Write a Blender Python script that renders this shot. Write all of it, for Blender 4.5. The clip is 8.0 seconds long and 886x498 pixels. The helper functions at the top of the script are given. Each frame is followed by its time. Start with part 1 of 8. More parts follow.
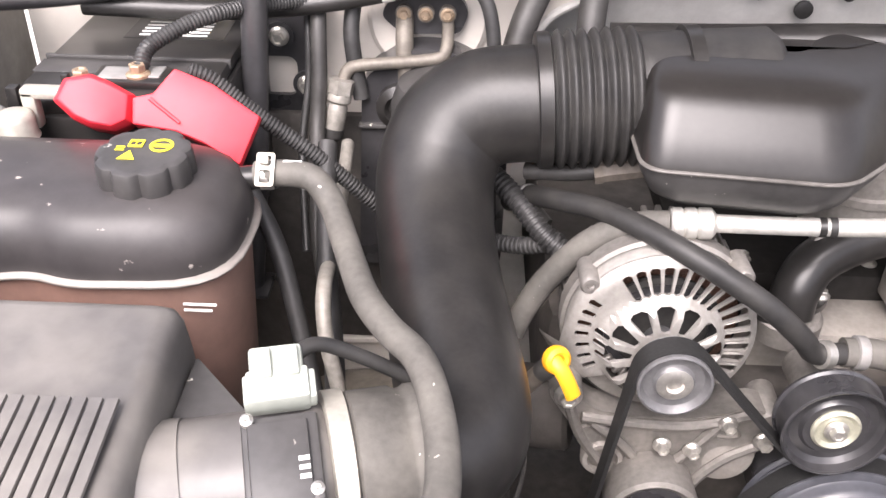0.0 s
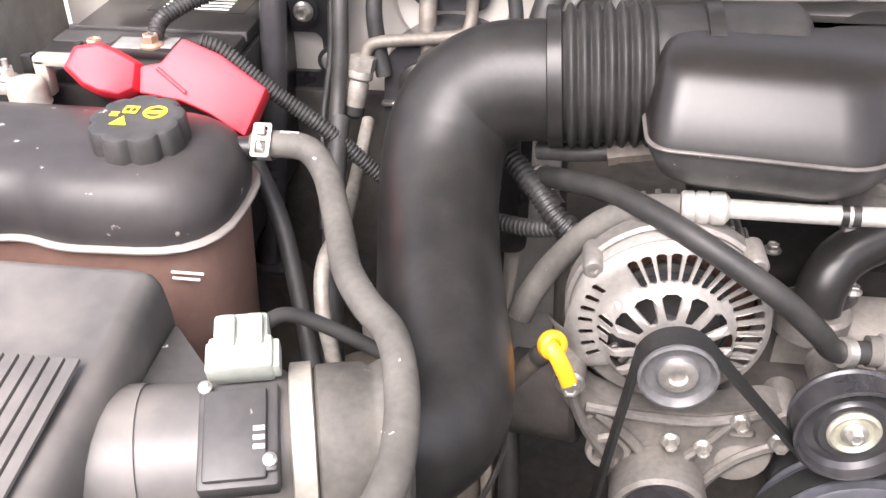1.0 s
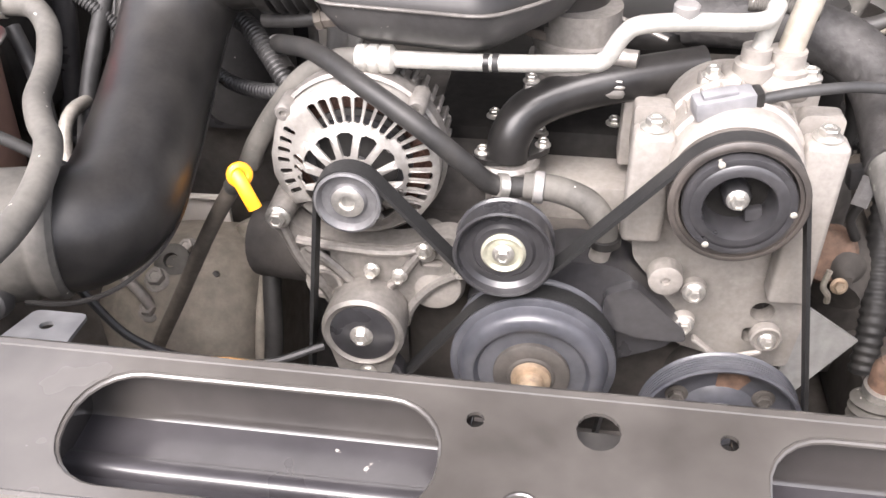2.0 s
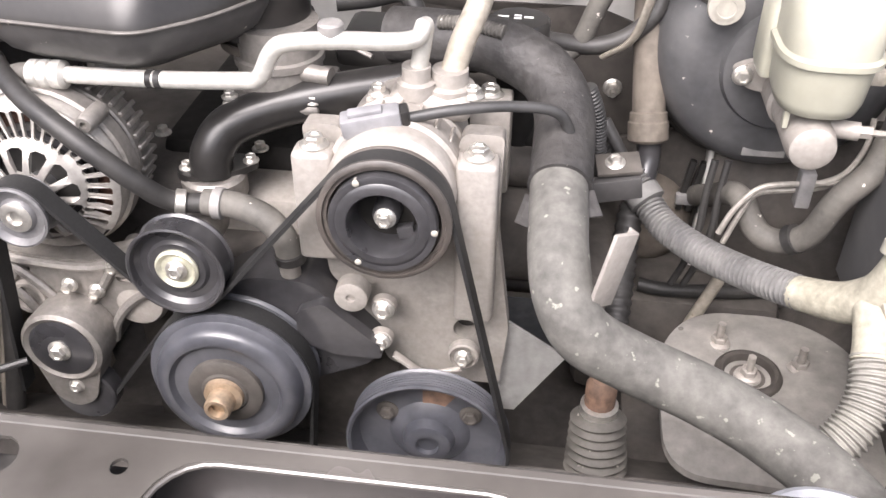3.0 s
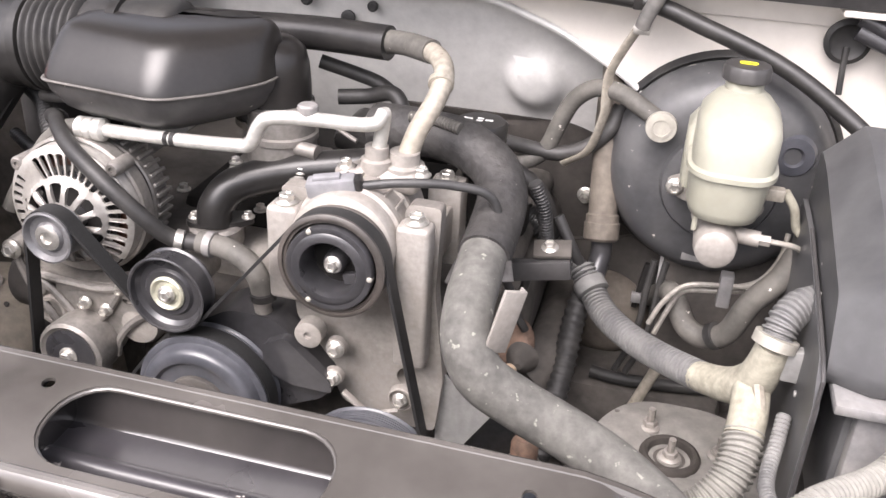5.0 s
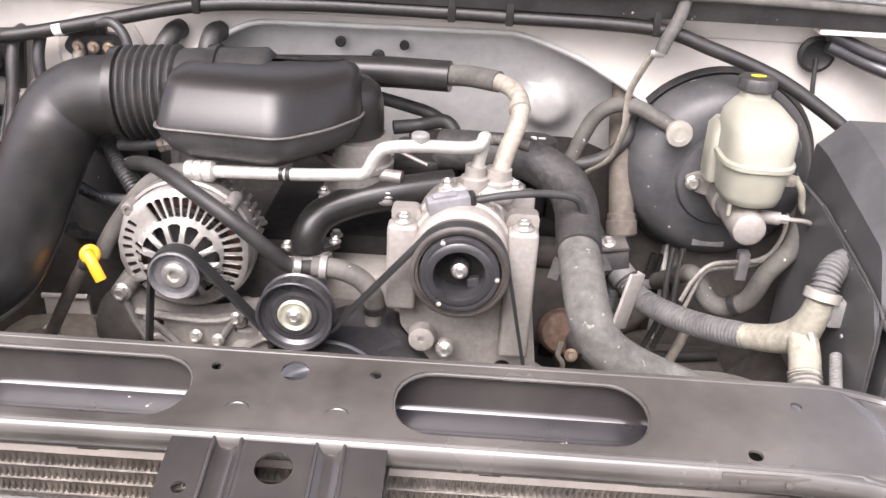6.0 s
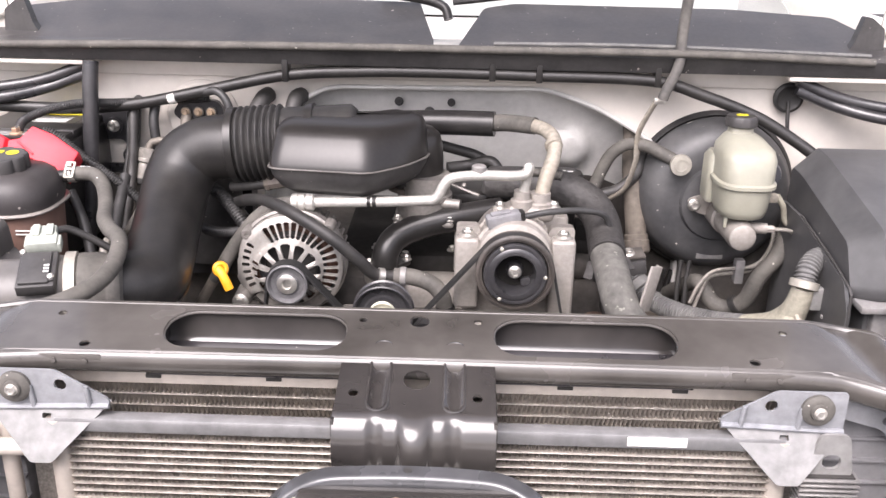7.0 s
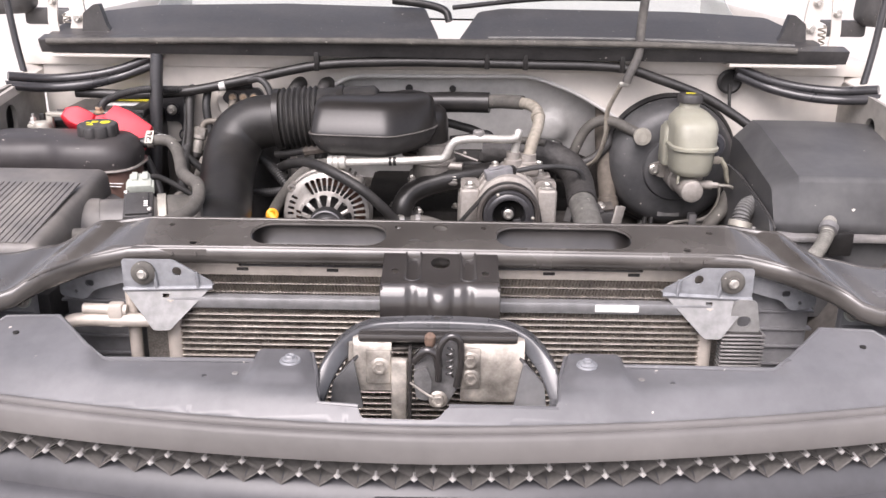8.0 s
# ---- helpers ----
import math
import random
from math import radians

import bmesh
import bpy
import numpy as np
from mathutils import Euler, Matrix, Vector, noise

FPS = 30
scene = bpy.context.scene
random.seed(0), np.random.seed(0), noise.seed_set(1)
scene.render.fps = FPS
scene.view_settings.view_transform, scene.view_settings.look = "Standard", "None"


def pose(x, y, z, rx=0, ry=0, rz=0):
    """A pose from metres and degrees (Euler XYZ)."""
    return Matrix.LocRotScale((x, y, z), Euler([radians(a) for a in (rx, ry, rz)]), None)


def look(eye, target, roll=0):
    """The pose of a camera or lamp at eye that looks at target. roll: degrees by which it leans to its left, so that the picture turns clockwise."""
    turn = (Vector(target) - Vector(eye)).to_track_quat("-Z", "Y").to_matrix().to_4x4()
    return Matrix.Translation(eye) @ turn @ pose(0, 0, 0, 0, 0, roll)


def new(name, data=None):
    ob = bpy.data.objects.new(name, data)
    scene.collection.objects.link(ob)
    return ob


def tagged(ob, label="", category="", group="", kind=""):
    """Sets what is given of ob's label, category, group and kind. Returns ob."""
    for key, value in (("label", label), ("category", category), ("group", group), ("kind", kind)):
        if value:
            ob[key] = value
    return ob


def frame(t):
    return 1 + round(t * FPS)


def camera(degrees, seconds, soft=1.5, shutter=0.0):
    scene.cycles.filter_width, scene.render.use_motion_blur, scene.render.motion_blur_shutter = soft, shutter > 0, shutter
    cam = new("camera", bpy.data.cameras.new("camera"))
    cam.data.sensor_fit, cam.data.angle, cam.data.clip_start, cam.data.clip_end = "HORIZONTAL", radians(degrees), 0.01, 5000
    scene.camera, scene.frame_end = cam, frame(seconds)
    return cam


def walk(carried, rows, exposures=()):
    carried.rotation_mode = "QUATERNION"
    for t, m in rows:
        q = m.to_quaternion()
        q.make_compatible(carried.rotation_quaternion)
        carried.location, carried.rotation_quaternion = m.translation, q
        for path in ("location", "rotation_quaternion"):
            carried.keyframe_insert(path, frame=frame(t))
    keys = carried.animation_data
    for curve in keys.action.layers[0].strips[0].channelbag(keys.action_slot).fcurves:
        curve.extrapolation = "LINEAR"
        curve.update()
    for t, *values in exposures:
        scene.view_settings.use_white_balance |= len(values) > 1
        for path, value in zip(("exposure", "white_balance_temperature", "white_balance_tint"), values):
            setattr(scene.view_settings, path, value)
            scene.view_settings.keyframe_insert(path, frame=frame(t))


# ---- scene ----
cam = camera(52.2, 8.0)
PATH = [
    (0, (-0.422, -0.24, 1.484), (-0.462, 1.423, 0.374), 1.3),
    (0.5, (-0.425, -0.201, 1.48), (-0.632, 1.46, 0.386), -0.6),
    (1, (-0.351, -0.224, 1.46), (-0.566, 1.418, 0.339), -0.2),
    (1.5, (-0.188, -0.286, 1.445), (-0.455, 1.315, 0.277), -1.3),
    (2, (-0.032, -0.354, 1.437), (-0.263, 1.235, 0.245), -0.5),
    (2.2, (0.027, -0.348, 1.435), (-0.173, 1.244, 0.241), 0.2),
    (3.3, (0.364, -0.302, 1.449), (0.136, 1.312, 0.289), 0.4),
    (3.5, (0.415, -0.317, 1.454), (0.091, 1.291, 0.31), -0.1),
    (4, (0.533, -0.369, 1.467), (0.033, 1.234, 0.381), -0.1),
    (4.5, (0.58, -0.406, 1.48), (0.036, 1.238, 0.479), 0.3),
    (5, (0.462, -0.454, 1.476), (0.044, 1.256, 0.528), 3.0),
    (5.2, (0.38, -0.48, 1.479), (0.027, 1.245, 0.53), 3.9),
    (6.3, (0.093, -0.743, 1.512), (0.105, 1.079, 0.686), 2.7),
    (6.5, (0.083, -0.807, 1.518), (0.064, 1.029, 0.725), 1.8),
    (7, (0.044, -0.97, 1.531), (0.011, 0.895, 0.81), 1.2),
    (7.5, (0.001, -1.17, 1.519), (-0.015, 0.718, 0.858), 1.1),
    (8, (0.009, -1.363, 1.508), (0.006, 0.525, 0.847), 0.9),
]
walk(cam, [(t, look(eye, target, roll)) for t, eye, target, roll in PATH],
     [(0, 1.75, 6500, 19), (1, 1.86, 6500, 19), (1.5, 1.98, 6460, 17), (2.2, 2.04, 6460, 17), (3.5, 1.78, 6440, 17), (5, 1.71, 6440, 18), (6.5, 1.63, 6440, 20), (7, 1.42, 6440, 20), (7.5, 1.24, 6440, 20), (8, 0.99, 6430, 20)])

# ---- world, sun, exposure ----
world = bpy.data.worlds.new("sky")
scene.world = world
world.use_nodes = True
_nt = world.node_tree
_sky = _nt.nodes.new("ShaderNodeTexSky")
_sky.sky_type = "NISHITA"
_sky.sun_disc = False
_sky.sun_elevation = radians(55)
_sky.sun_rotation = radians(200)
_sky.air_density, _sky.dust_density, _sky.ozone_density = 1.0, 5.0, 0.3
_nt.nodes["Background"].inputs[1].default_value = 0.15
_veil = _nt.nodes.new("ShaderNodeHueSaturation")
_veil.inputs["Saturation"].default_value = 0.35
_nt.links.new(_sky.outputs[0], _veil.inputs["Color"])
_nt.links.new(_veil.outputs[0], _nt.nodes["Background"].inputs[0])
sun = new("sun", bpy.data.lights.new("sun", "SUN"))
sun.data.energy, sun.data.angle, sun.data.color = 1.5, radians(46), (1.0, 0.97, 0.93)
sun.matrix_world = look((-1, -3, 5), (0, 0.3, 1))


# ---- materials ----
def material(name, color, rough=0.5, metal=0.0, grain=0.15, scale=60.0, bump=0.1, dust=0.0, dust_color=(0.40, 0.37, 0.325), coat=0.0, transmission=0.0, speck=0.0, vary=0.0, spec=0.5, sss=0.0, speck_scale=90, speck_color=(0.6, 0.56, 0.5), stain=0.6):
    """A surface with fine grain, larger stains, pale specks and a film of road dust on upward faces."""
    m = bpy.data.materials.new(name)
    m.use_nodes = True
    nt = m.node_tree
    n, l = nt.nodes, nt.links
    b = n["Principled BSDF"]
    tc = n.new("ShaderNodeTexCoord")
    fine = n.new("ShaderNodeTexNoise")
    fine.inputs["Scale"].default_value, fine.inputs["Detail"].default_value = scale, 6
    wide = n.new("ShaderNodeTexNoise")
    wide.inputs["Scale"].default_value, wide.inputs["Detail"].default_value = scale / 7, 4
    for t in (fine, wide):
        l.new(tc.outputs["Object"], t.inputs["Vector"])
    mix = n.new("ShaderNodeMix")
    mix.data_type = "RGBA"
    ramp = n.new("ShaderNodeMapRange")
    ramp.inputs[1].default_value, ramp.inputs[2].default_value = 0.3, 0.7
    l.new(fine.outputs[0], ramp.inputs[0])
    l.new(ramp.outputs[0], mix.inputs[0])
    mix.inputs[6].default_value = (*[c * (1 - grain) for c in color], 1)
    mix.inputs[7].default_value = (*[min(1, c * (1 + grain) + 0.006 * grain) for c in color], 1)
    out = mix.outputs[2]
    if vary:
        oi = n.new("ShaderNodeObjectInfo")
        hsv = n.new("ShaderNodeHueSaturation")
        mr = n.new("ShaderNodeMapRange")
        mr.inputs[3].default_value, mr.inputs[4].default_value = 1 - vary, 1 + vary
        l.new(oi.outputs["Random"], mr.inputs[0])
        l.new(mr.outputs[0], hsv.inputs["Value"])
        l.new(out, hsv.inputs["Color"])
        out = hsv.outputs[0]
    if dust:
        d = n.new("ShaderNodeMix")
        d.data_type = "RGBA"
        mr = n.new("ShaderNodeMapRange")
        mr.inputs[1].default_value, mr.inputs[2].default_value = 0.35, 0.75
        mr.inputs[3].default_value, mr.inputs[4].default_value = dust * 0.25, min(1.0, dust * 1.3)
        l.new(wide.outputs[0], mr.inputs[0])
        l.new(mr.outputs[0], d.inputs[0])
        l.new(out, d.inputs[6])
        d.inputs[7].default_value = (*dust_color, 1)
        out = d.outputs[2]
        rr = n.new("ShaderNodeMapRange")
        rr.inputs[3].default_value, rr.inputs[4].default_value = rough, min(1, rough + 0.35)
        l.new(mr.outputs[0], rr.inputs[0])
        l.new(rr.outputs[0], b.inputs["Roughness"])
    else:
        rr = n.new("ShaderNodeMapRange")
        rr.inputs[3].default_value, rr.inputs[4].default_value = max(0.03, rough * 0.85), min(1, rough * 1.2)
        l.new(wide.outputs[0], rr.inputs[0])
        l.new(rr.outputs[0], b.inputs["Roughness"])
    if speck:
        sp = n.new("ShaderNodeTexNoise")
        sp.inputs["Scale"].default_value, sp.inputs["Detail"].default_value = speck_scale, 3
        l.new(tc.outputs["Object"], sp.inputs["Vector"])
        mr = n.new("ShaderNodeMapRange")
        mr.inputs[1].default_value, mr.inputs[2].default_value = 0.76 - 0.2 * speck, 0.80 - 0.2 * speck
        l.new(sp.outputs[0], mr.inputs[0])
        d = n.new("ShaderNodeMix")
        d.data_type = "RGBA"
        l.new(mr.outputs[0], d.inputs[0])
        l.new(out, d.inputs[6])
        d.inputs[7].default_value = (*speck_color, 1)
        out = d.outputs[2]
    if dust > 0.08:
        st = n.new("ShaderNodeTexNoise")
        st.inputs["Scale"].default_value, st.inputs["Detail"].default_value, st.inputs["Roughness"].default_value = 32, 8, 0.7
        l.new(tc.outputs["Object"], st.inputs["Vector"])
        mr = n.new("ShaderNodeMapRange")
        mr.inputs[1].default_value, mr.inputs[2].default_value = 0.34, 0.66
        mr.inputs[3].default_value, mr.inputs[4].default_value = 1 - 0.32 * stain, 1 + 0.27 * stain
        l.new(st.outputs[0], mr.inputs[0])
        hv = n.new("ShaderNodeHueSaturation")
        l.new(mr.outputs[0], hv.inputs["Value"])
        l.new(out, hv.inputs["Color"])
        out = hv.outputs[0]
    l.new(out, b.inputs["Base Color"])
    b.inputs["Metallic"].default_value = metal
    b.inputs["Coat Weight"].default_value = coat
    b.inputs["Coat Roughness"].default_value = 0.08
    b.inputs["Transmission Weight"].default_value = transmission
    b.inputs["Specular IOR Level"].default_value = spec
    if sss:
        b.inputs["Subsurface Weight"].default_value = sss
        b.inputs["Subsurface Radius"].default_value = (0.02, 0.018, 0.012)
        b.inputs["Subsurface Scale"].default_value = 0.5
    if bump:
        bp = n.new("ShaderNodeBump")
        bp.inputs["Strength"].default_value, bp.inputs["Distance"].default_value = bump, 0.002
        l.new(fine.outputs[0], bp.inputs["Height"])
        l.new(bp.outputs[0], b.inputs["Normal"])
    return m


PLASTIC = material("black_plastic", (0.013, 0.0125, 0.0125), 0.29, grain=0.2, scale=120, bump=0.0, dust=0.03, spec=0.36)
LID = material("satin_black_lid", (0.0145, 0.0132, 0.0125), 0.29, grain=0.12, scale=140, bump=0.015, dust=0.05, dust_color=(0.10, 0.09, 0.08), spec=0.42)
SEAM_DARK = material("scuffed_plastic_edge", (0.075, 0.07, 0.066), 0.35, grain=0.2, scale=90, bump=0.02, dust=0.1)
RUST_RUBBER = material("brown_aged_rubber", (0.105, 0.088, 0.074), 0.6, grain=0.25, scale=120, bump=0.1, dust=0.3, dust_color=(0.17, 0.15, 0.13))
WORN_PLATE = material("whitened_zinc_plate", (0.25, 0.249, 0.246), 0.5, metal=0.2, grain=0.15, scale=60, bump=0.08, dust=0.4, dust_color=(0.23, 0.227, 0.22), stain=0.55)
COLUMN = material("dusty_brown_tube", (0.10, 0.085, 0.07), 0.7, grain=0.25, scale=90, bump=0.15, dust=0.4, dust_color=(0.16, 0.138, 0.112))
PLASTIC_DUSTY = material("dusty_black_plastic", (0.032, 0.031, 0.031), 0.42, grain=0.2, scale=120, bump=0.05, dust=0.24, dust_color=(0.13, 0.123, 0.118), speck=0.16, speck_scale=110, stain=0.25)
PLASTIC_GREY = material("grey_plastic", (0.13, 0.13, 0.134), 0.36, grain=0.12, scale=120, bump=0.05, dust=0.3, speck=0.1)
CARRIER = material("dusty_grey_carrier", (0.17, 0.17, 0.178), 0.4, grain=0.15, scale=60, bump=0.03, dust=0.35, dust_color=(0.26, 0.255, 0.255), stain=0.3)
HEADER = material("smooth_grey_panel", (0.086, 0.086, 0.090), 0.31, grain=0.10, scale=40, bump=0.02, dust=0.26, dust_color=(0.24, 0.24, 0.247), stain=0.25, coat=0.15, spec=0.5, speck=0.14, speck_scale=60)
BANDGREY = material("smooth_grey_band", (0.100, 0.095, 0.092), 0.42, spec=0.3, grain=0.06, scale=40, bump=0.01, dust=0.2, dust_color=(0.27, 0.26, 0.25), stain=0.10)
GRILLE_BAR = material("dusty_grille_plastic", (0.040, 0.040, 0.044), 0.34, grain=0.12, scale=60, bump=0.02, dust=0.25, dust_color=(0.12, 0.12, 0.125), stain=0.15)
PAINT_HOOP = material("scuffed_black_paint", (0.026, 0.027, 0.029), 0.22, grain=0.2, scale=60, bump=0.04, dust=0.22, dust_color=(0.28, 0.28, 0.29), coat=0.5, speck=0.14, speck_scale=80, stain=0.3)
# Paler copy of the grille plastic: wear plus a bright glint in the colour.
GRILLE_STUD = material("pale_worn_studs_with_glint", (0.36, 0.35, 0.34), 0.22, grain=0.15, scale=90, bump=0.03, dust=0.12, coat=0.3, stain=0.20)
GRILLE = material("glossy_grey_grille", (0.095, 0.091, 0.088), 0.17, grain=0.15, scale=90, bump=0.03, dust=0.12, coat=0.3, stain=0.20)
ZINC_BLUE = material("blue_grey_zinc", (0.255, 0.265, 0.28), 0.4, metal=0.35, grain=0.2, scale=80, bump=0.08, dust=0.45, dust_color=(0.34, 0.34, 0.35), stain=0.45)
ZINC_STRIP = material("dull_grey_strip", (0.26, 0.26, 0.262), 0.30, metal=0.4, grain=0.15, scale=60, bump=0.05, dust=0.35, dust_color=(0.20, 0.195, 0.19), stain=0.4)
TAN = material("dusty_tan_steel", (0.22, 0.195, 0.16), 0.8, grain=0.25, scale=40, bump=0.2, dust=0.4, dust_color=(0.30, 0.265, 0.22))
IRON_DUSTY = material("dusty_iron", (0.052, 0.047, 0.042), 0.75, grain=0.35, scale=60, bump=0.35, dust=0.5, dust_color=(0.09, 0.079, 0.068))
PRIMER = material("dusty_grey_primer", (0.60, 0.59, 0.565), 0.42, grain=0.10, scale=14, bump=0.02, dust=0.4, dust_color=(0.47, 0.455, 0.43), stain=0.30)
RUBBER = material("black_rubber", (0.014, 0.014, 0.0145), 0.5, grain=0.2, scale=180, bump=0.08, dust=0.05, spec=0.35)
RUBBER_DUSTY = material("dusty_rubber", (0.052, 0.049, 0.044), 0.65, grain=0.25, scale=150, bump=0.2, dust=0.36, dust_color=(0.22, 0.205, 0.18), speck=0.24, speck_scale=110, stain=0.4)
RUBBER_SPOT = material("spotted_rubber", (0.075, 0.072, 0.066), 0.75, grain=0.35, scale=80, bump=0.35, dust=0.40, dust_color=(0.165, 0.16, 0.145), speck=0.54, speck_scale=85, speck_color=(0.22, 0.22, 0.19), stain=0.9)
TANK_TOP = material("scuffed_black_plastic", (0.022, 0.020, 0.021), 0.40, grain=0.2, scale=30, bump=0.03, dust=0.22, dust_color=(0.15, 0.136, 0.13), speck=0.26, speck_scale=75, speck_color=(0.34, 0.31, 0.28), stain=0.45, spec=0.4)
TANK_CAP = material("ribbed_black_plastic", (0.028, 0.027, 0.027), 0.42, grain=0.2, scale=90, bump=0.04, dust=0.2, dust_color=(0.14, 0.13, 0.125), speck=0.14)
SEAM = material("pale_plastic_seam", (0.22, 0.20, 0.185), 0.35, grain=0.15, scale=60, bump=0.03, dust=0.3, stain=0.3)
RUBBER_MID = material("grey_black_rubber", (0.022, 0.021, 0.020), 0.5, grain=0.2, scale=150, bump=0.1, dust=0.16, dust_color=(0.17, 0.16, 0.15))
FILTER_GREY = material("dusty_grey_lid", (0.064, 0.061, 0.061), 0.38, grain=0.15, scale=70, bump=0.05, dust=0.35, stain=0.22)
BELT = material("belt_rubber", (0.012, 0.012, 0.012), 0.6, grain=0.2, scale=300, bump=0.1)
ALU = material("cast_aluminium", (0.275, 0.26, 0.242), 0.42, metal=0.6, grain=0.14, scale=160, bump=0.3, dust=0.35, dust_color=(0.17, 0.152, 0.135), stain=0.35)
YELLOW_ZINC = material("yellowed_zinc", (0.55, 0.54, 0.43), 0.42, metal=0.6, grain=0.12, scale=180, bump=0.1, dust=0.25, dust_color=(0.34, 0.33, 0.25))
ALU_BRIGHT = material("bright_cast_aluminium", (0.385, 0.368, 0.343), 0.45, metal=0.55, grain=0.12, scale=160, bump=0.2, dust=0.25, dust_color=(0.30, 0.275, 0.245), stain=0.3)
ALU_DIRTY = material("dirty_cast_aluminium", (0.34, 0.318, 0.292), 0.5, metal=0.4, grain=0.12, scale=150, bump=0.3, dust=0.5, dust_color=(0.25, 0.226, 0.20), stain=0.28)
STEEL = material("zinc_steel", (0.62, 0.6, 0.56), 0.35, metal=0.85, grain=0.12, scale=200, bump=0.1, dust=0.15)
BRIGHT = material("bright_aluminium_tube", (0.53, 0.52, 0.485), 0.42, metal=0.55, grain=0.12, scale=150, bump=0.08, dust=0.2, stain=0.30)
PALE_TUBE = material("dusty_aluminium_tube", (0.32, 0.295, 0.25), 0.55, metal=0.35, grain=0.25, scale=120, bump=0.15, dust=0.5, dust_color=(0.27, 0.235, 0.185), speck=0.3, speck_color=(0.2, 0.16, 0.11))
COPPER = material("copper_winding", (0.11, 0.058, 0.042), 0.5, metal=0.5, grain=0.5, scale=400, bump=0.5)
RUST = material("rusty_steel", (0.15, 0.085, 0.055), 0.8, metal=0.1, grain=0.4, scale=90, bump=0.3, dust=0.15)
BRASS = material("tarnished_brass", (0.36, 0.26, 0.17), 0.5, metal=0.6, grain=0.25, scale=160, bump=0.1, dust=0.35)
PULLEY = material("black_painted_steel", (0.021, 0.021, 0.023), 0.26, metal=0.0, grain=0.25, scale=110, bump=0.04, dust=0.12, dust_color=(0.18, 0.17, 0.17), coat=0.3, stain=0.25)
PULLEY_DUST = material("brown_dusted_steel", (0.040, 0.036, 0.033), 0.42, grain=0.25, scale=110, bump=0.06, dust=0.35, dust_color=(0.115, 0.095, 0.08), stain=0.4)
PULLEY_BLUE = material("dusty_blue_black_steel", (0.036, 0.038, 0.046), 0.30, grain=0.2, scale=110, bump=0.04, dust=0.36, dust_color=(0.15, 0.15, 0.163), coat=0.2, stain=0.25)
DARK = material("matt_black_plastic_and_recess_shade", (0.010, 0.0095, 0.009), 0.7, grain=0.3, scale=90, bump=0.1, dust=0.1, dust_color=(0.09, 0.08, 0.07), spec=0.18)
WING = material("dusty_beige_panel", (0.30, 0.285, 0.26), 0.6, grain=0.15, scale=30, bump=0.05, dust=0.4, dust_color=(0.22, 0.205, 0.185), stain=0.35)
# Darker copy of the fin metal: shade between the fins put into the colour.
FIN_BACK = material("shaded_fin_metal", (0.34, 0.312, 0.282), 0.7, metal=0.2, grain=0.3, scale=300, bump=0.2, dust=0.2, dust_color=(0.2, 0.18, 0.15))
PAINT = material("dark_satin_paint", (0.030, 0.027, 0.024), 0.20, grain=0.08, scale=60, bump=0.02, dust=0.2, dust_color=(0.29, 0.27, 0.25), coat=0.5, stain=0.15)
FUSE = material("smooth_dark_lid", (0.045, 0.045, 0.047), 0.36, grain=0.1, scale=60, bump=0.03, dust=0.34, dust_color=(0.155, 0.155, 0.152), speck=0.13, speck_scale=45, stain=0.30)
TAPED = material("black_cloth_tape", (0.014, 0.0135, 0.013), 0.38, grain=0.25, scale=140, bump=0.15, dust=0.1, dust_color=(0.14, 0.13, 0.12))
SLEEVE = material("woven_sleeve", (0.022, 0.021, 0.021), 0.6, grain=0.5, scale=110, bump=0.9, dust=0.22, dust_color=(0.075, 0.068, 0.060), speck=0.2, speck_scale=160, speck_color=(0.20, 0.19, 0.17))
PAINT_DUST = material("dusty_violet_black_paint", (0.025, 0.0235, 0.026), 0.24, grain=0.15, scale=70, bump=0.03, dust=0.24, dust_color=(0.105, 0.098, 0.102), coat=0.25, speck=0.12, speck_scale=70, stain=0.35)
PAINT_CLEAN = material("glossy_black_paint", (0.022, 0.020, 0.020), 0.16, grain=0.08, scale=60, bump=0.02, dust=0.06, coat=0.6)
PORT_TUBE = material("tan_dusted_tube", (0.15, 0.135, 0.115), 0.5, metal=0.3, grain=0.2, scale=150, bump=0.15, dust=0.4, dust_color=(0.20, 0.178, 0.15))
TUBE_GREY = material("dull_aluminium_tube", (0.27, 0.255, 0.23), 0.5, metal=0.4, grain=0.2, scale=150, bump=0.15, dust=0.4, dust_color=(0.30, 0.275, 0.24))
PAINT_WORN = material("worn_black_paint", (0.035, 0.035, 0.037), 0.32, grain=0.3, scale=70, bump=0.1, dust=0.42, dust_color=(0.38, 0.38, 0.38), stain=0.30)
BODY = material("cream_white_paint", (0.63, 0.592, 0.54), 0.35, grain=0.03, scale=40, bump=0.0, dust=0.12, coat=0.4, stain=0.12)
GALV = material("dull_zinc_plate", (0.30, 0.298, 0.29), 0.5, metal=0.4, grain=0.15, scale=70, bump=0.08, dust=0.4, dust_color=(0.27, 0.26, 0.245), stain=0.40)
RED = material("red_plastic", (0.70, 0.022, 0.04), 0.5, grain=0.1, scale=60, bump=0.04, dust=0.06, dust_color=(0.7, 0.25, 0.23), stain=0.15)
YELLOW = material("yellow_plastic", (0.83, 0.36, 0.015), 0.45, grain=0.06, scale=100, bump=0.03)
YELLOW_INK = material("yellow_ink", (0.75, 0.66, 0.03), 0.6, grain=0.05, scale=200, bump=0.0)
WHITE_INK = material("white_ink", (0.75, 0.75, 0.72), 0.6, grain=0.05, scale=200, bump=0.0)
WHITE_PLASTIC = material("pale_green_white_plastic", (0.36, 0.39, 0.345), 0.45, grain=0.12, scale=60, bump=0.04, dust=0.2, stain=0.25)
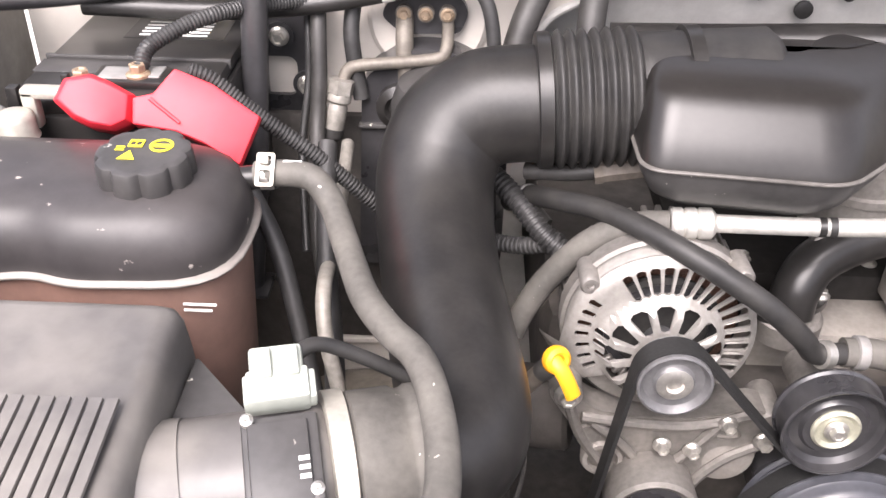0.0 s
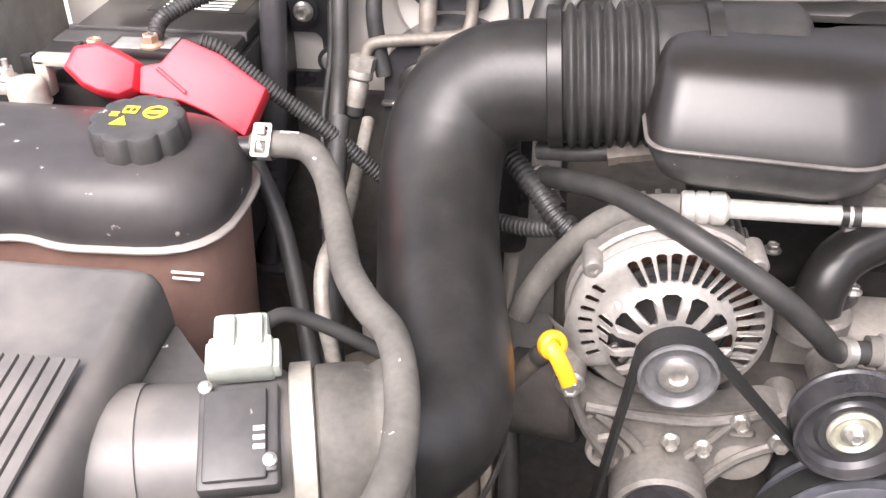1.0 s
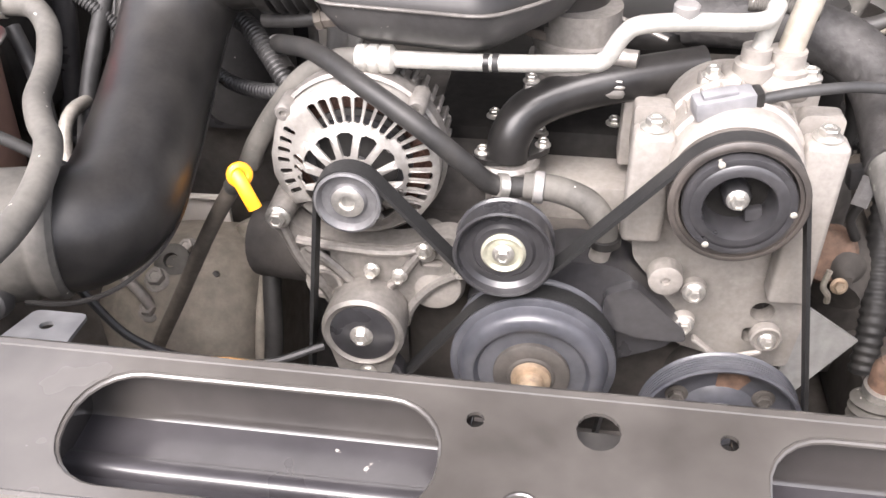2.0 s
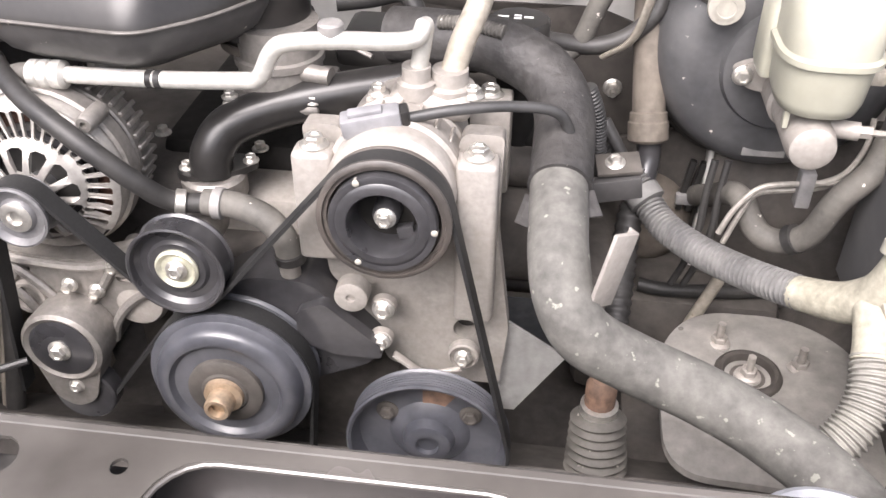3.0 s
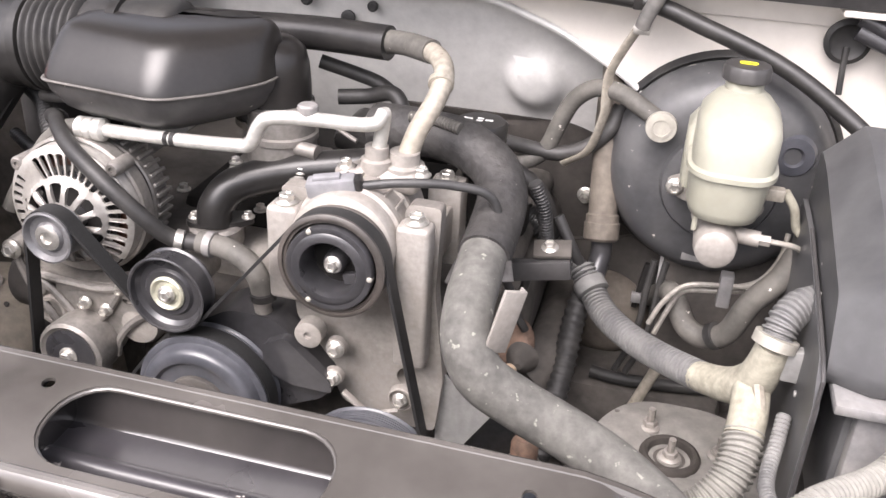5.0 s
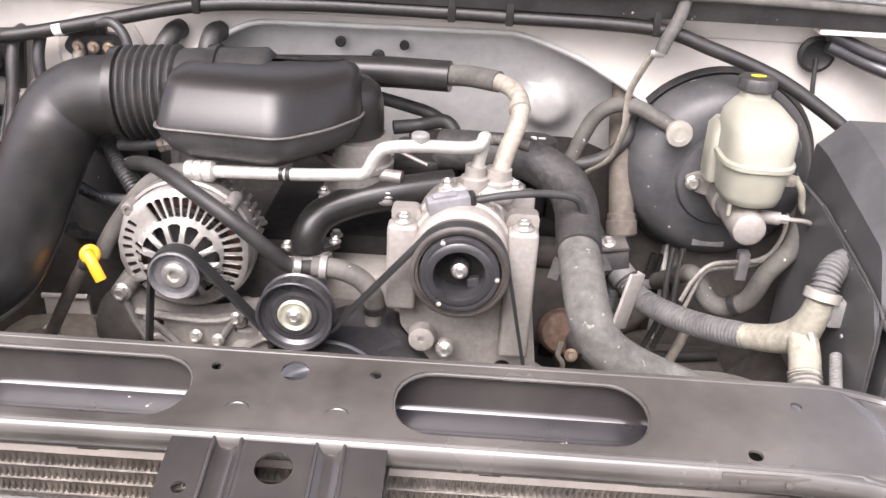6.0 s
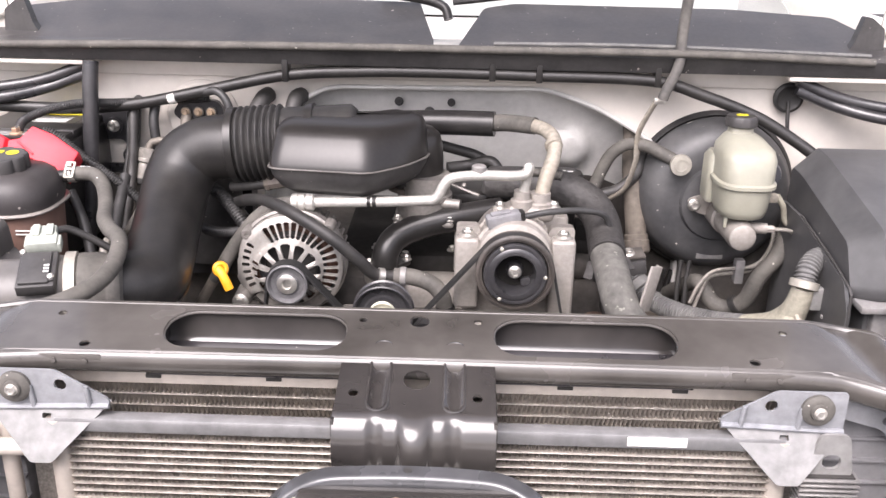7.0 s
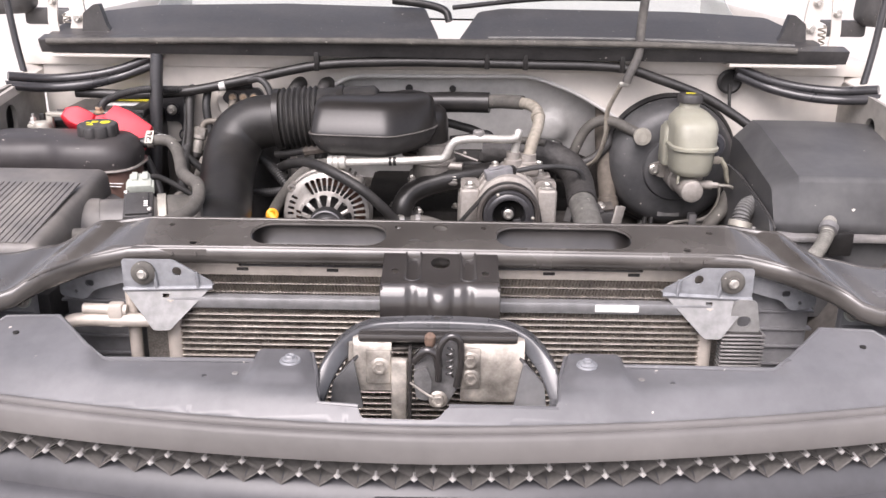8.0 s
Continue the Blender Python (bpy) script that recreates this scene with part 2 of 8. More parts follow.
BAND = material("pale_band_metal", (0.36, 0.345, 0.30), 0.42, metal=0.3, grain=0.15, scale=90, bump=0.06, dust=0.3, stain=0.30)
TANK_BROWN = material("coolant_stained_plastic", (0.20, 0.115, 0.09), 0.42, grain=0.12, scale=40, bump=0.03, dust=0.3, dust_color=(0.30, 0.20, 0.165), sss=0.05, stain=0.30)
MC_PLASTIC = material("yellowed_clear_plastic", (0.272, 0.268, 0.216), 0.36, grain=0.1, scale=25, bump=0.03, dust=0.15, sss=0.1, stain=0.15)
TAPE = material("dusty_cloth_tape", (0.27, 0.255, 0.20), 0.85, grain=0.25, scale=120, bump=0.4, dust=0.3, dust_color=(0.34, 0.32, 0.27))
CONDUIT = material("dusty_grey_conduit", (0.085, 0.085, 0.085), 0.55, grain=0.2, scale=160, bump=0.1, dust=0.42, dust_color=(0.25, 0.245, 0.23))
CONDUIT_PALE = material("pale_dusted_conduit", (0.17, 0.165, 0.15), 0.6, grain=0.2, scale=160, bump=0.1, dust=0.45, dust_color=(0.30, 0.29, 0.255))
CONDUIT_DARK = material("dusty_black_conduit", (0.05, 0.05, 0.05), 0.55, grain=0.2, scale=160, bump=0.1, dust=0.3)
LATCH_DARK = material("smeared_latch_steel", (0.17, 0.168, 0.17), 0.3, metal=0.4, grain=0.5, scale=40, bump=0.1, dust=0.45, dust_color=(0.34, 0.33, 0.315), stain=1.2)
LATCH_ZINC = material("sand_dusted_zinc", (0.46, 0.43, 0.385), 0.32, metal=0.5, grain=0.5, scale=34, bump=0.12, dust=0.5, dust_color=(0.28, 0.245, 0.205), stain=1.3)
PIPE = material("matt_black_plastic", (0.011, 0.0105, 0.0105), 0.40, grain=0.2, scale=200, bump=0.03, dust=0.03, spec=0.40)
CONDUIT_BLACK = material("black_conduit", (0.018, 0.018, 0.018), 0.45, grain=0.2, scale=160, bump=0.1, dust=0.16, dust_color=(0.16, 0.155, 0.15))
FIN = material("cooler_fins", (0.46, 0.425, 0.385), 0.5, metal=0.5, grain=0.25, scale=120, bump=0.1, dust=0.4, dust_color=(0.4, 0.36, 0.31))
# Dark fill for cores and holes; the shade inside is put into its colour.
CORE_SHADE_DARK = material("dark_core_and_shade", (0.03, 0.028, 0.026), 0.8, grain=0.3, scale=90)
CREAM_PLATE = material("cream_metal_strip", (0.56, 0.51, 0.455), 0.5, metal=0.3, grain=0.08, scale=60, bump=0.05, dust=0.3, dust_color=(0.5, 0.44, 0.37), stain=0.30)
DIRT = material("dusty_chassis", (0.074, 0.065, 0.056), 0.85, grain=0.35, scale=45, bump=0.4, dust=0.5, dust_color=(0.125, 0.107, 0.088))
MOUNT = material("dusty_grey_chassis_plate", (0.16, 0.152, 0.14), 0.75, grain=0.25, scale=45, bump=0.25, dust=0.5, dust_color=(0.25, 0.236, 0.212), speck=0.15, speck_scale=70)
ALT_PULLEY = material("grey_pulley_steel", (0.16, 0.16, 0.165), 0.34, metal=0.4, grain=0.2, scale=120, bump=0.05, dust=0.25, dust_color=(0.16, 0.15, 0.145), stain=0.3)
WALL_PAD = material("dark_brown_insulation", (0.030, 0.026, 0.023), 0.85, grain=0.4, scale=50, bump=0.5, dust=0.35, dust_color=(0.07, 0.06, 0.05))
BLOCK = material("oily_iron", (0.05, 0.046, 0.043), 0.7, grain=0.3, scale=60, bump=0.3, dust=0.3, dust_color=(0.14, 0.12, 0.1))
PAPER = material("paper_label", (0.75, 0.74, 0.7), 0.7, grain=0.05, scale=150, bump=0.0)
GROUND = material("pale_concrete", (0.45, 0.43, 0.40), 0.85, grain=0.15, scale=12, bump=0.1, dust=0.3, stain=0.30)
GLASS = bpy.data.materials.new("windscreen_glass")
GLASS.use_nodes = True
_g = GLASS.node_tree.nodes["Principled BSDF"]
_g.inputs["Base Color"].default_value, _g.inputs["Roughness"].default_value, _g.inputs["Transmission Weight"].default_value = (0.8, 0.85, 0.84, 1), 0.02, 1.0


# ---- building helpers ----
BASE = {}


def thing(name, at, label, category, group="", kind=""):
    ob = new(name)
    ob.empty_display_size = 0.03
    ob.location = at
    BASE[ob] = Vector(at)
    return tagged(ob, label, category, group, kind)


def part(name, bm, mat, parent, label="", smooth=40):
    """Links a bmesh, built in world metres, as one mesh under a thing or a part."""
    base = BASE[parent]
    bmesh.ops.translate(bm, verts=bm.verts, vec=-base)
    me = bpy.data.meshes.new(name)
    for f in bm.faces:
        f.smooth = True
    for e in bm.edges:
        if len(e.link_faces) == 2 and e.calc_face_angle(0) > radians(smooth):
            e.smooth = False
    bm.to_mesh(me)
    bm.free()
    me.materials.append(mat)
    ob = new(name, me)
    ob.parent = parent
    BASE[ob] = base
    return tagged(ob, label)


def single(name, bm, mat, label, category, group="", kind="", smooth=40):
    """A thing that is one mesh."""
    bb = [Vector(v.co) for v in bm.verts]
    at = Vector((sum(v.x for v in bb) / len(bb), sum(v.y for v in bb) / len(bb), min(v.z for v in bb)))
    root = thing("tmp", at, "", "")
    ob = part(name, bm, mat, root, "", smooth)
    ob.parent = None
    ob.location = at
    bpy.data.objects.remove(root)
    return tagged(ob, label, category, group, kind)


def facing(c, tilt=88.0, spin=0.0):
    """Turns local z to the front of the truck, at c."""
    return pose(*c, tilt, 0, 0) @ pose(0, 0, 0, 0, 0, spin)


def upward(c):
    return Matrix.Translation(c)


def along(a, b):
    """Turns local z to the way from a to b, at a."""
    d = Vector(b) - Vector(a)
    return Matrix.Translation(a) @ d.to_track_quat("Z", "Y").to_matrix().to_4x4()


def lathe(profile, m, segs=40, wave=None, bm=None, caps=True):
    """A turned body: (radius, height) pairs round local z; wave(angle) scales the radius."""
    bm = bm or bmesh.new()
    rings = []
    for r, z in profile:
        if r < 1e-6:
            rings.append([bm.verts.new(m @ Vector((0, 0, z)))])
            continue
        ring = []
        for i in range(segs):
            a = 2 * math.pi * i / segs
            k = r * (wave(a) if wave else 1)
            ring.append(bm.verts.new(m @ Vector((k * math.cos(a), k * math.sin(a), z))))
        rings.append(ring)
    for p, q in zip(rings, rings[1:]):
        if len(p) == 1 and len(q) == 1:
            continue
        for i in range(segs):
            j = (i + 1) % segs
            vs = [p[i % len(p)], p[j % len(p)], q[j % len(q)], q[i % len(q)]]
            seen = []
            for v in vs:
                if v not in seen:
                    seen.append(v)
            bm.faces.new(seen)
    for ring in (rings[0], rings[-1]):
        if len(ring) > 2 and caps:
            bm.faces.new(ring)
    bmesh.ops.recalc_face_normals(bm, faces=bm.faces)
    return bm


def spline(points, steps=8):
    """A smooth line through the points; numbers past the third ride along."""
    p = [np.array(q, float) for q in points]
    p = [2 * p[0] - p[1]] + p + [2 * p[-1] - p[-2]]
    out = []
    for i in range(1, len(p) - 2):
        for s in range(steps):
            t = s / steps
            out.append(0.5 * (2 * p[i] + (p[i + 1] - p[i - 1]) * t + (2 * p[i - 1] - 5 * p[i] + 4 * p[i + 1] - p[i + 2]) * t * t
                              + (3 * p[i] - p[i - 1] - 3 * p[i + 1] + p[i + 2]) * t ** 3))
    out.append(p[-2])
    return out


def tube(points, radius, segs=14, steps=8, cap=True, bm=None, flat=1.0, ripple=None):
    """A round tube swept along a smooth line. ripple = (pitch, depth) makes it corrugated."""
    bm = bm or bmesh.new()
    line = spline(points, steps) if steps > 1 else [np.array(q, float) for q in points]
    if ripple:
        pitch, depth = ripple
        length = [0.0]
        for a, b in zip(line, line[1:]):
            length.append(length[-1] + float(np.linalg.norm((b - a)[:3])))
        count = int(length[-1] / pitch * 4)
        fine = []
        for k in range(count + 1):
            s = length[-1] * k / count
            j = min(int(np.searchsorted(length, s, side="right")) - 1, len(line) - 2)
            w = (s - length[j]) / max(1e-9, length[j + 1] - length[j])
            q = line[j] * (1 - w) + line[j + 1] * w
            fine.append((q, radius - (depth if k % 4 in (0, 1) else 0)))
        line, radii = [f[0] for f in fine], [f[1] for f in fine]
    else:
        radii = [float(q[3]) if len(q) > 3 else radius for q in line]
    rings, up = [], None
    for i, q in enumerate(line):
        a, b = line[max(0, i - 1)][:3], line[min(len(line) - 1, i + 1)][:3]
        d = Vector(b - a).normalized()
        if up is None:
            up = d.orthogonal().normalized()
        up = (up - d * up.dot(d)).normalized()
        side = d.cross(up)
        c = Vector(q[:3])
        rings.append([bm.verts.new(c + radii[i] * (math.cos(t) * up + flat * math.sin(t) * side))
                      for t in (2 * math.pi * k / segs for k in range(segs))])
    for p, q in zip(rings, rings[1:]):
        for k in range(segs):
            bm.faces.new((p[k], p[(k + 1) % segs], q[(k + 1) % segs], q[k]))
    if cap:
        bm.faces.new(rings[0][::-1])
        bm.faces.new(rings[-1])
    bmesh.ops.recalc_face_normals(bm, faces=bm.faces)
    return bm


def box(lo, hi, bevel=0.003, m=None, segments=2, bm=None):
    """A box between two corners with rounded edges."""
    b = bmesh.new()
    bmesh.ops.create_cube(b, size=1)
    lo, hi = Vector(lo), Vector(hi)
    for v in b.verts:
        v.co = Vector([lo[i] + (hi[i] - lo[i]) * (v.co[i] + 0.5) for i in range(3)])
    if bevel:
        bmesh.ops.bevel(b, geom=b.edges[:], offset=bevel, segments=segments, affect="EDGES", profile=0.5)
    if m is not None:
        bmesh.ops.transform(b, matrix=m, verts=b.verts)
    if bm is None:
        return b
    me = bpy.data.meshes.new("tmp")
    b.to_mesh(me)
    b.free()
    bm.from_mesh(me)
    bpy.data.meshes.remove(me)
    return bm


def round_loop(points, radius, steps=5):
    """A closed outline with rounded corners; a corner may name its own radius as a third number."""
    out, n = [], len(points)
    for i in range(n):
        p = Vector(points[i][:2])
        r = points[i][2] if len(points[i]) > 2 else radius
        a, b = Vector(points[i - 1][:2]) - p, Vector(points[(i + 1) % n][:2]) - p
        if r <= 0:
            out.append(p)
            continue
        k = min(r, a.length * 0.49, b.length * 0.49)
        s, e = p + a.normalized() * k, p + b.normalized() * k
        for j in range(steps + 1):
            t = j / steps
            out.append(s * (1 - t) ** 2 + p * 2 * t * (1 - t) + e * t * t)
    return out


def loft(loops, cap=True, bm=None):
    """Skins a row of 3D loops of equal length."""
    bm = bm or bmesh.new()
    rings = [[bm.verts.new(Vector(p)) for p in loop] for loop in loops]
    n = len(rings[0])
    for p, q in zip(rings, rings[1:]):
        for k in range(n):
            bm.faces.new((p[k], p[(k + 1) % n], q[(k + 1) % n], q[k]))
    if cap:
        bm.faces.new(rings[0][::-1])
        bm.faces.new(rings[-1])
    bmesh.ops.recalc_face_normals(bm, faces=bm.faces)
    return bm


def inside(p, loop):
    hit, n = False, len(loop)
    for i in range(n):
        a, b = loop[i], loop[(i + 1) % n]
        if (a[1] > p[1]) != (b[1] > p[1]) and p[0] < (b[0] - a[0]) * (p[1] - a[1]) / (b[1] - a[1]) + a[0]:
            hit = not hit
    return hit


def circle(c, r, n=16):
    return [Vector((c[0] + r * math.cos(2 * math.pi * i / n), c[1] + r * math.sin(2 * math.pi * i / n))) for i in range(n)]


def sheet(outer, holes, thick, m, height=None, grid=0.0):
    """A sheet of metal or plastic in the local xy plane, with holes through it; height(x, y) shapes it."""
    from mathutils.geometry import delaunay_2d_cdt
    pts, edges = [], []
    for loop in (outer, *holes):
        k = len(pts)
        pts += [Vector(p[:2]) for p in loop]
        edges += [(k + i, k + (i + 1) % len(loop)) for i in range(len(loop))]
    if grid:
        xs, ys = [p[0] for p in outer], [p[1] for p in outer]
        for x in np.arange(min(xs) + grid / 2, max(xs), grid):
            for y in np.arange(min(ys) + grid / 2, max(ys), grid):
                if inside((x, y), outer) and not any(inside((x, y), h) for h in holes):
                    pts.append(Vector((x, y)))
    vs, _, fs, *_ = delaunay_2d_cdt(pts, edges, [], 0, 1e-6)
    bm = bmesh.new()
    top = [bm.verts.new((p[0], p[1], height(p[0], p[1]) if height else 0)) for p in vs]
    faces = []
    for f in fs:
        c = sum((Vector(vs[i]) for i in f), Vector((0, 0))) / len(f)
        if inside(c, outer) and not any(inside(c, h) for h in holes):
            faces.append(bm.faces.new([top[i] for i in f]))
    for v in [v for v in bm.verts if not v.link_faces]:
        bm.verts.remove(v)
    bmesh.ops.recalc_face_normals(bm, faces=bm.faces)
    if sum(f.normal.z for f in bm.faces) < 0:
        bmesh.ops.reverse_faces(bm, faces=bm.faces)
    rim = [e for e in bm.edges if len(e.link_faces) == 1]
    low = {v: bm.verts.new(v.co - Vector((0, 0, thick))) for v in bm.verts[:]}
    for f in list(bm.faces):
        bm.faces.new([low[v] for v in reversed(f.verts)])
    for e in rim:
        a, b = e.verts
        bm.faces.new((a, b, low[b], low[a]))
    bmesh.ops.recalc_face_normals(bm, faces=bm.faces)
    bmesh.ops.transform(bm, matrix=m, verts=bm.verts)
    return bm


def slot(cx, cy, w, h, r=None, steps=6):
    r = min(w, h) / 2 if r is None else r
    out = []
    for sx, sy, a0 in ((1, 1, 0), (-1, 1, 90), (-1, -1, 180), (1, -1, 270)):
        for j in range(steps + 1):
            a = radians(a0 + 90 * j / steps)
            out.append(Vector((cx + sx * (w / 2 - r) + r * math.cos(a), cy + sy * (h / 2 - r) + r * math.sin(a))))
    return out


def hexhead(m, r=0.007, h=0.006, flange=1.5, hollow=True, bm=None):
    """A hexagon bolt head with its flange; local z is outward."""
    bm = lathe([(0, 0), (r * flange, 0), (r * flange, h * 0.2), (r * 1.15, h * 0.42), (0, h * 0.42)], m, 20, bm=bm)
    prof = [(r, h * 0.4), (r, h), (r * 0.9, h * 1.12), (r * 0.6, h * 1.12), (r * 0.5, h * 0.98), (0, h * 0.98)] if hollow else [(r, h * 0.4), (r, h), (r * 0.88, h * 1.15), (0, h * 1.15)]
    return lathe(prof, m, 6, bm=bm)


def bolt(parent, m, r=0.007, h=0.006, mat=None, flange=1.5, name="bolt", label=""):
    return part(name, hexhead(m, r, h, flange), mat or STEEL, parent, label, smooth=25)


# ---- the setting ----
def plain(name, bm, mat, label, category):
    return single(name, bm, mat, label, category, kind="structure")


plain("ground", box((-60, -60, -0.05), (60, 60, 0.0), 0), GROUND, "pale concrete yard under the truck", "ground")

# firewall: an upper cream wall and a recessed lower one
fw = thing("firewall", (0, 1.0, 0.6), "cream painted steel firewall with a deep recess behind the engine", "firewall", kind="structure")
outer = [(-0.95, 0.55), (0.95, 0.55), (0.95, 1.25), (-0.95, 1.25)]
recess = round_loop([(-0.40, 0.56), (0.50, 0.56), (0.50, 1.03), (0.40, 1.105), (0.31, 1.155), (0.21, 1.189), (-0.22, 1.184), (-0.34, 1.12)], 0.03)
part("upper_wall", sheet(outer, [recess, circle((0.675, 1.186), 0.024)], 0.012, pose(0, 0.80, 0, 90, 0, 0)), BODY, fw)
part("recess_wall", sheet([(-0.95, 0.5), (0.95, 0.5), (0.95, 1.25), (-0.95, 1.25)], [], 0.01, pose(0, 1.085, 0, 90, 0, 0),
     lambda x, y: 0.15 + 0.10 * min(1.0, max(0.0, (y - 0.915) / 0.25)) + 0.030 / (1 + math.exp((math.hypot(x - 0.269, y - 1.050) - 0.040) * 230)), 0.0125), PRIMER, fw, "dusty grey recess wall with a pressed dome")
rim = [Vector((p[0], 0.80, p[1])) for p in recess]
part("recess_side", loft([rim, [Vector((p.x, 1.08, p.z)) for p in rim]], cap=False), PRIMER, fw)
part("recess_lip", tube([(p.x, 0.796, p.z) for p in rim[6:]], 0.005, 8, 1), PRIMER, fw)


# ---- radiator support ----
def bar_z(x, y):
    a = abs(x)
    z = 1.073 + 0.14 * (y + 0.01) - 0.55 * min(0.16, max(0.0, a - 0.44)) ** 2 - 0.10 * max(0.0, a - 0.60)
    for k, w, h in ((0.512, 0.012, -0.006), (0.545, 0.014, 0.007), (0.580, 0.013, -0.005)):
        z += h * math.exp(-((a - k + 0.22 * (y + 0.10)) / w) ** 2)
    return z


tie = thing("radiator_support", (0, -0.04, 1.04), "dark satin painted steel radiator support bar with two long oval openings", "radiator support")
edge_b, edge_f = [], []
bar_half = ((0.85, -0.070, -0.215), (0.70, -0.085, -0.214), (0.64, -0.090, -0.209), (0.612, -0.082, -0.206), (0.590, -0.074, -0.198), (0.576, -0.066, -0.190), (0.557, -0.053, -0.172), (0.543, -0.038, -0.150), (0.527, -0.022, -0.124), (0.505, -0.005, -0.108), (0.46, 0.003, -0.096), (0.40, 0.004, -0.09))
for x, yb, yf in [(-x, b, f) for x, b, f in bar_half] + [(0, 0.004, -0.088)] + list(bar_half[::-1]):
    edge_b.append((x, yb))
    edge_f.append((x, yf))
outline = edge_f + edge_b[::-1]
holes = [slot(-0.184, -0.044, 0.21, 0.074, 0.034), slot(0.192, -0.044, 0.21, 0.074, 0.034)]
for hx, hy, hr in ((0.002, -0.018, 0.012), (-0.064, -0.018, 0.005), (0.070, -0.017, 0.005), (0.421, -0.022, 0.005), (-0.416, -0.021, 0.005), (-0.368, -0.08, 0.006), (0.374, -0.08, 0.006)):
    holes.append(circle((hx, hy), hr, 14))
part("top_panel", sheet(outline, holes, 0.0025, Matrix(), bar_z, 0.012), PAINT, tie, smooth=50)
bead = []
for x, y in edge_f:
    z = bar_z(x, y)
    bead.append([Vector((x, y + dy, z + dz)) for dy, dz in ((0.004, -0.001), (-0.001, 0.0), (-0.006, -0.004), (-0.008, -0.011), (-0.007, -0.019), (-0.003, -0.026), (0.003, -0.030), (0.006, -0.028))])
part("front_flange", loft(bead), PAINT, tie, smooth=70)
# Underside sheets in a dark tone, so that the end holes look shaded.
for s in (-1, 1):
    part("underside", box((min(s * 0.315, s * 0.50), -0.085, 1.036), (max(s * 0.315, s * 0.50), -0.004, 1.040), 0.001), BLOCK, tie)
# Dark plate under the centre holes, put in as their shade.
part("hole_shade", box((-0.072, -0.032, 1.050), (0.078, -0.004, 1.056), 0.001), CORE_SHADE_DARK, tie)
part("rear_roll", tube([(x, y + 0.001, bar_z(x, y) - 0.003) for x, y in edge_b], 0.0045, 8, 4), PAINT, tie)
part("front_roll", tube([(x, y - 0.001, bar_z(x, y) - 0.002) for x, y in edge_f], 0.003, 8, 4), PAINT, tie)
for s in (-1, 1):
    part("seam_weld", box((min(s * 0.345, s * 0.45), -0.0975, 1.047), (max(s * 0.345, s * 0.45), -0.0945, 1.058), 0.001), PAINT, tie)
    for k in range(3):
        part("rivet", lathe([(0.0035, 0), (0.003, 0.002), (0, 0.0025)], facing((s * (0.362 + 0.035 * k), -0.0985, 1.051)), 12), PAINT, tie)
for s, cx in ((-1, -0.184), (1, 0.192)):
    prof = [(-0.002, 1.071), (-0.004, 1.037), (-0.008, 1.0325), (-0.034, 1.0315), (-0.037, 1.0335), (-0.040, 1.0347), (-0.045, 1.0347), (-0.048, 1.0331), (-0.0505, 1.0290), (-0.078, 1.0282), (-0.082, 1.031), (-0.0835, 1.060)]
    lip = [(p.x, p.y, bar_z(p.x, p.y) - 0.003) for p in slot(cx, -0.044, 0.209, 0.073, 0.034)]
    part("slot_lip", tube(lip + lip[:1], 0.0018, 8, 1), PAINT, tie)
    for wall, mat in ((prof[:3], PAINT_CLEAN), (prof[2:], PAINT_DUST)):
        part("slot_channel", loft([[Vector((cx + sx * 0.118, y, z)) for y, z in wall] + [Vector((cx + sx * 0.118, y, z - 0.003)) for y, z in wall[::-1]] for sx in (-1, 1)]), mat, tie)
    for sx in (-1, 1):
        part("channel_end", box((cx + sx * 0.1155 - 0.002, -0.084, 1.028), (cx + sx * 0.1155 + 0.002, -0.002, 1.060), 0.001), PAINT_CLEAN, tie)


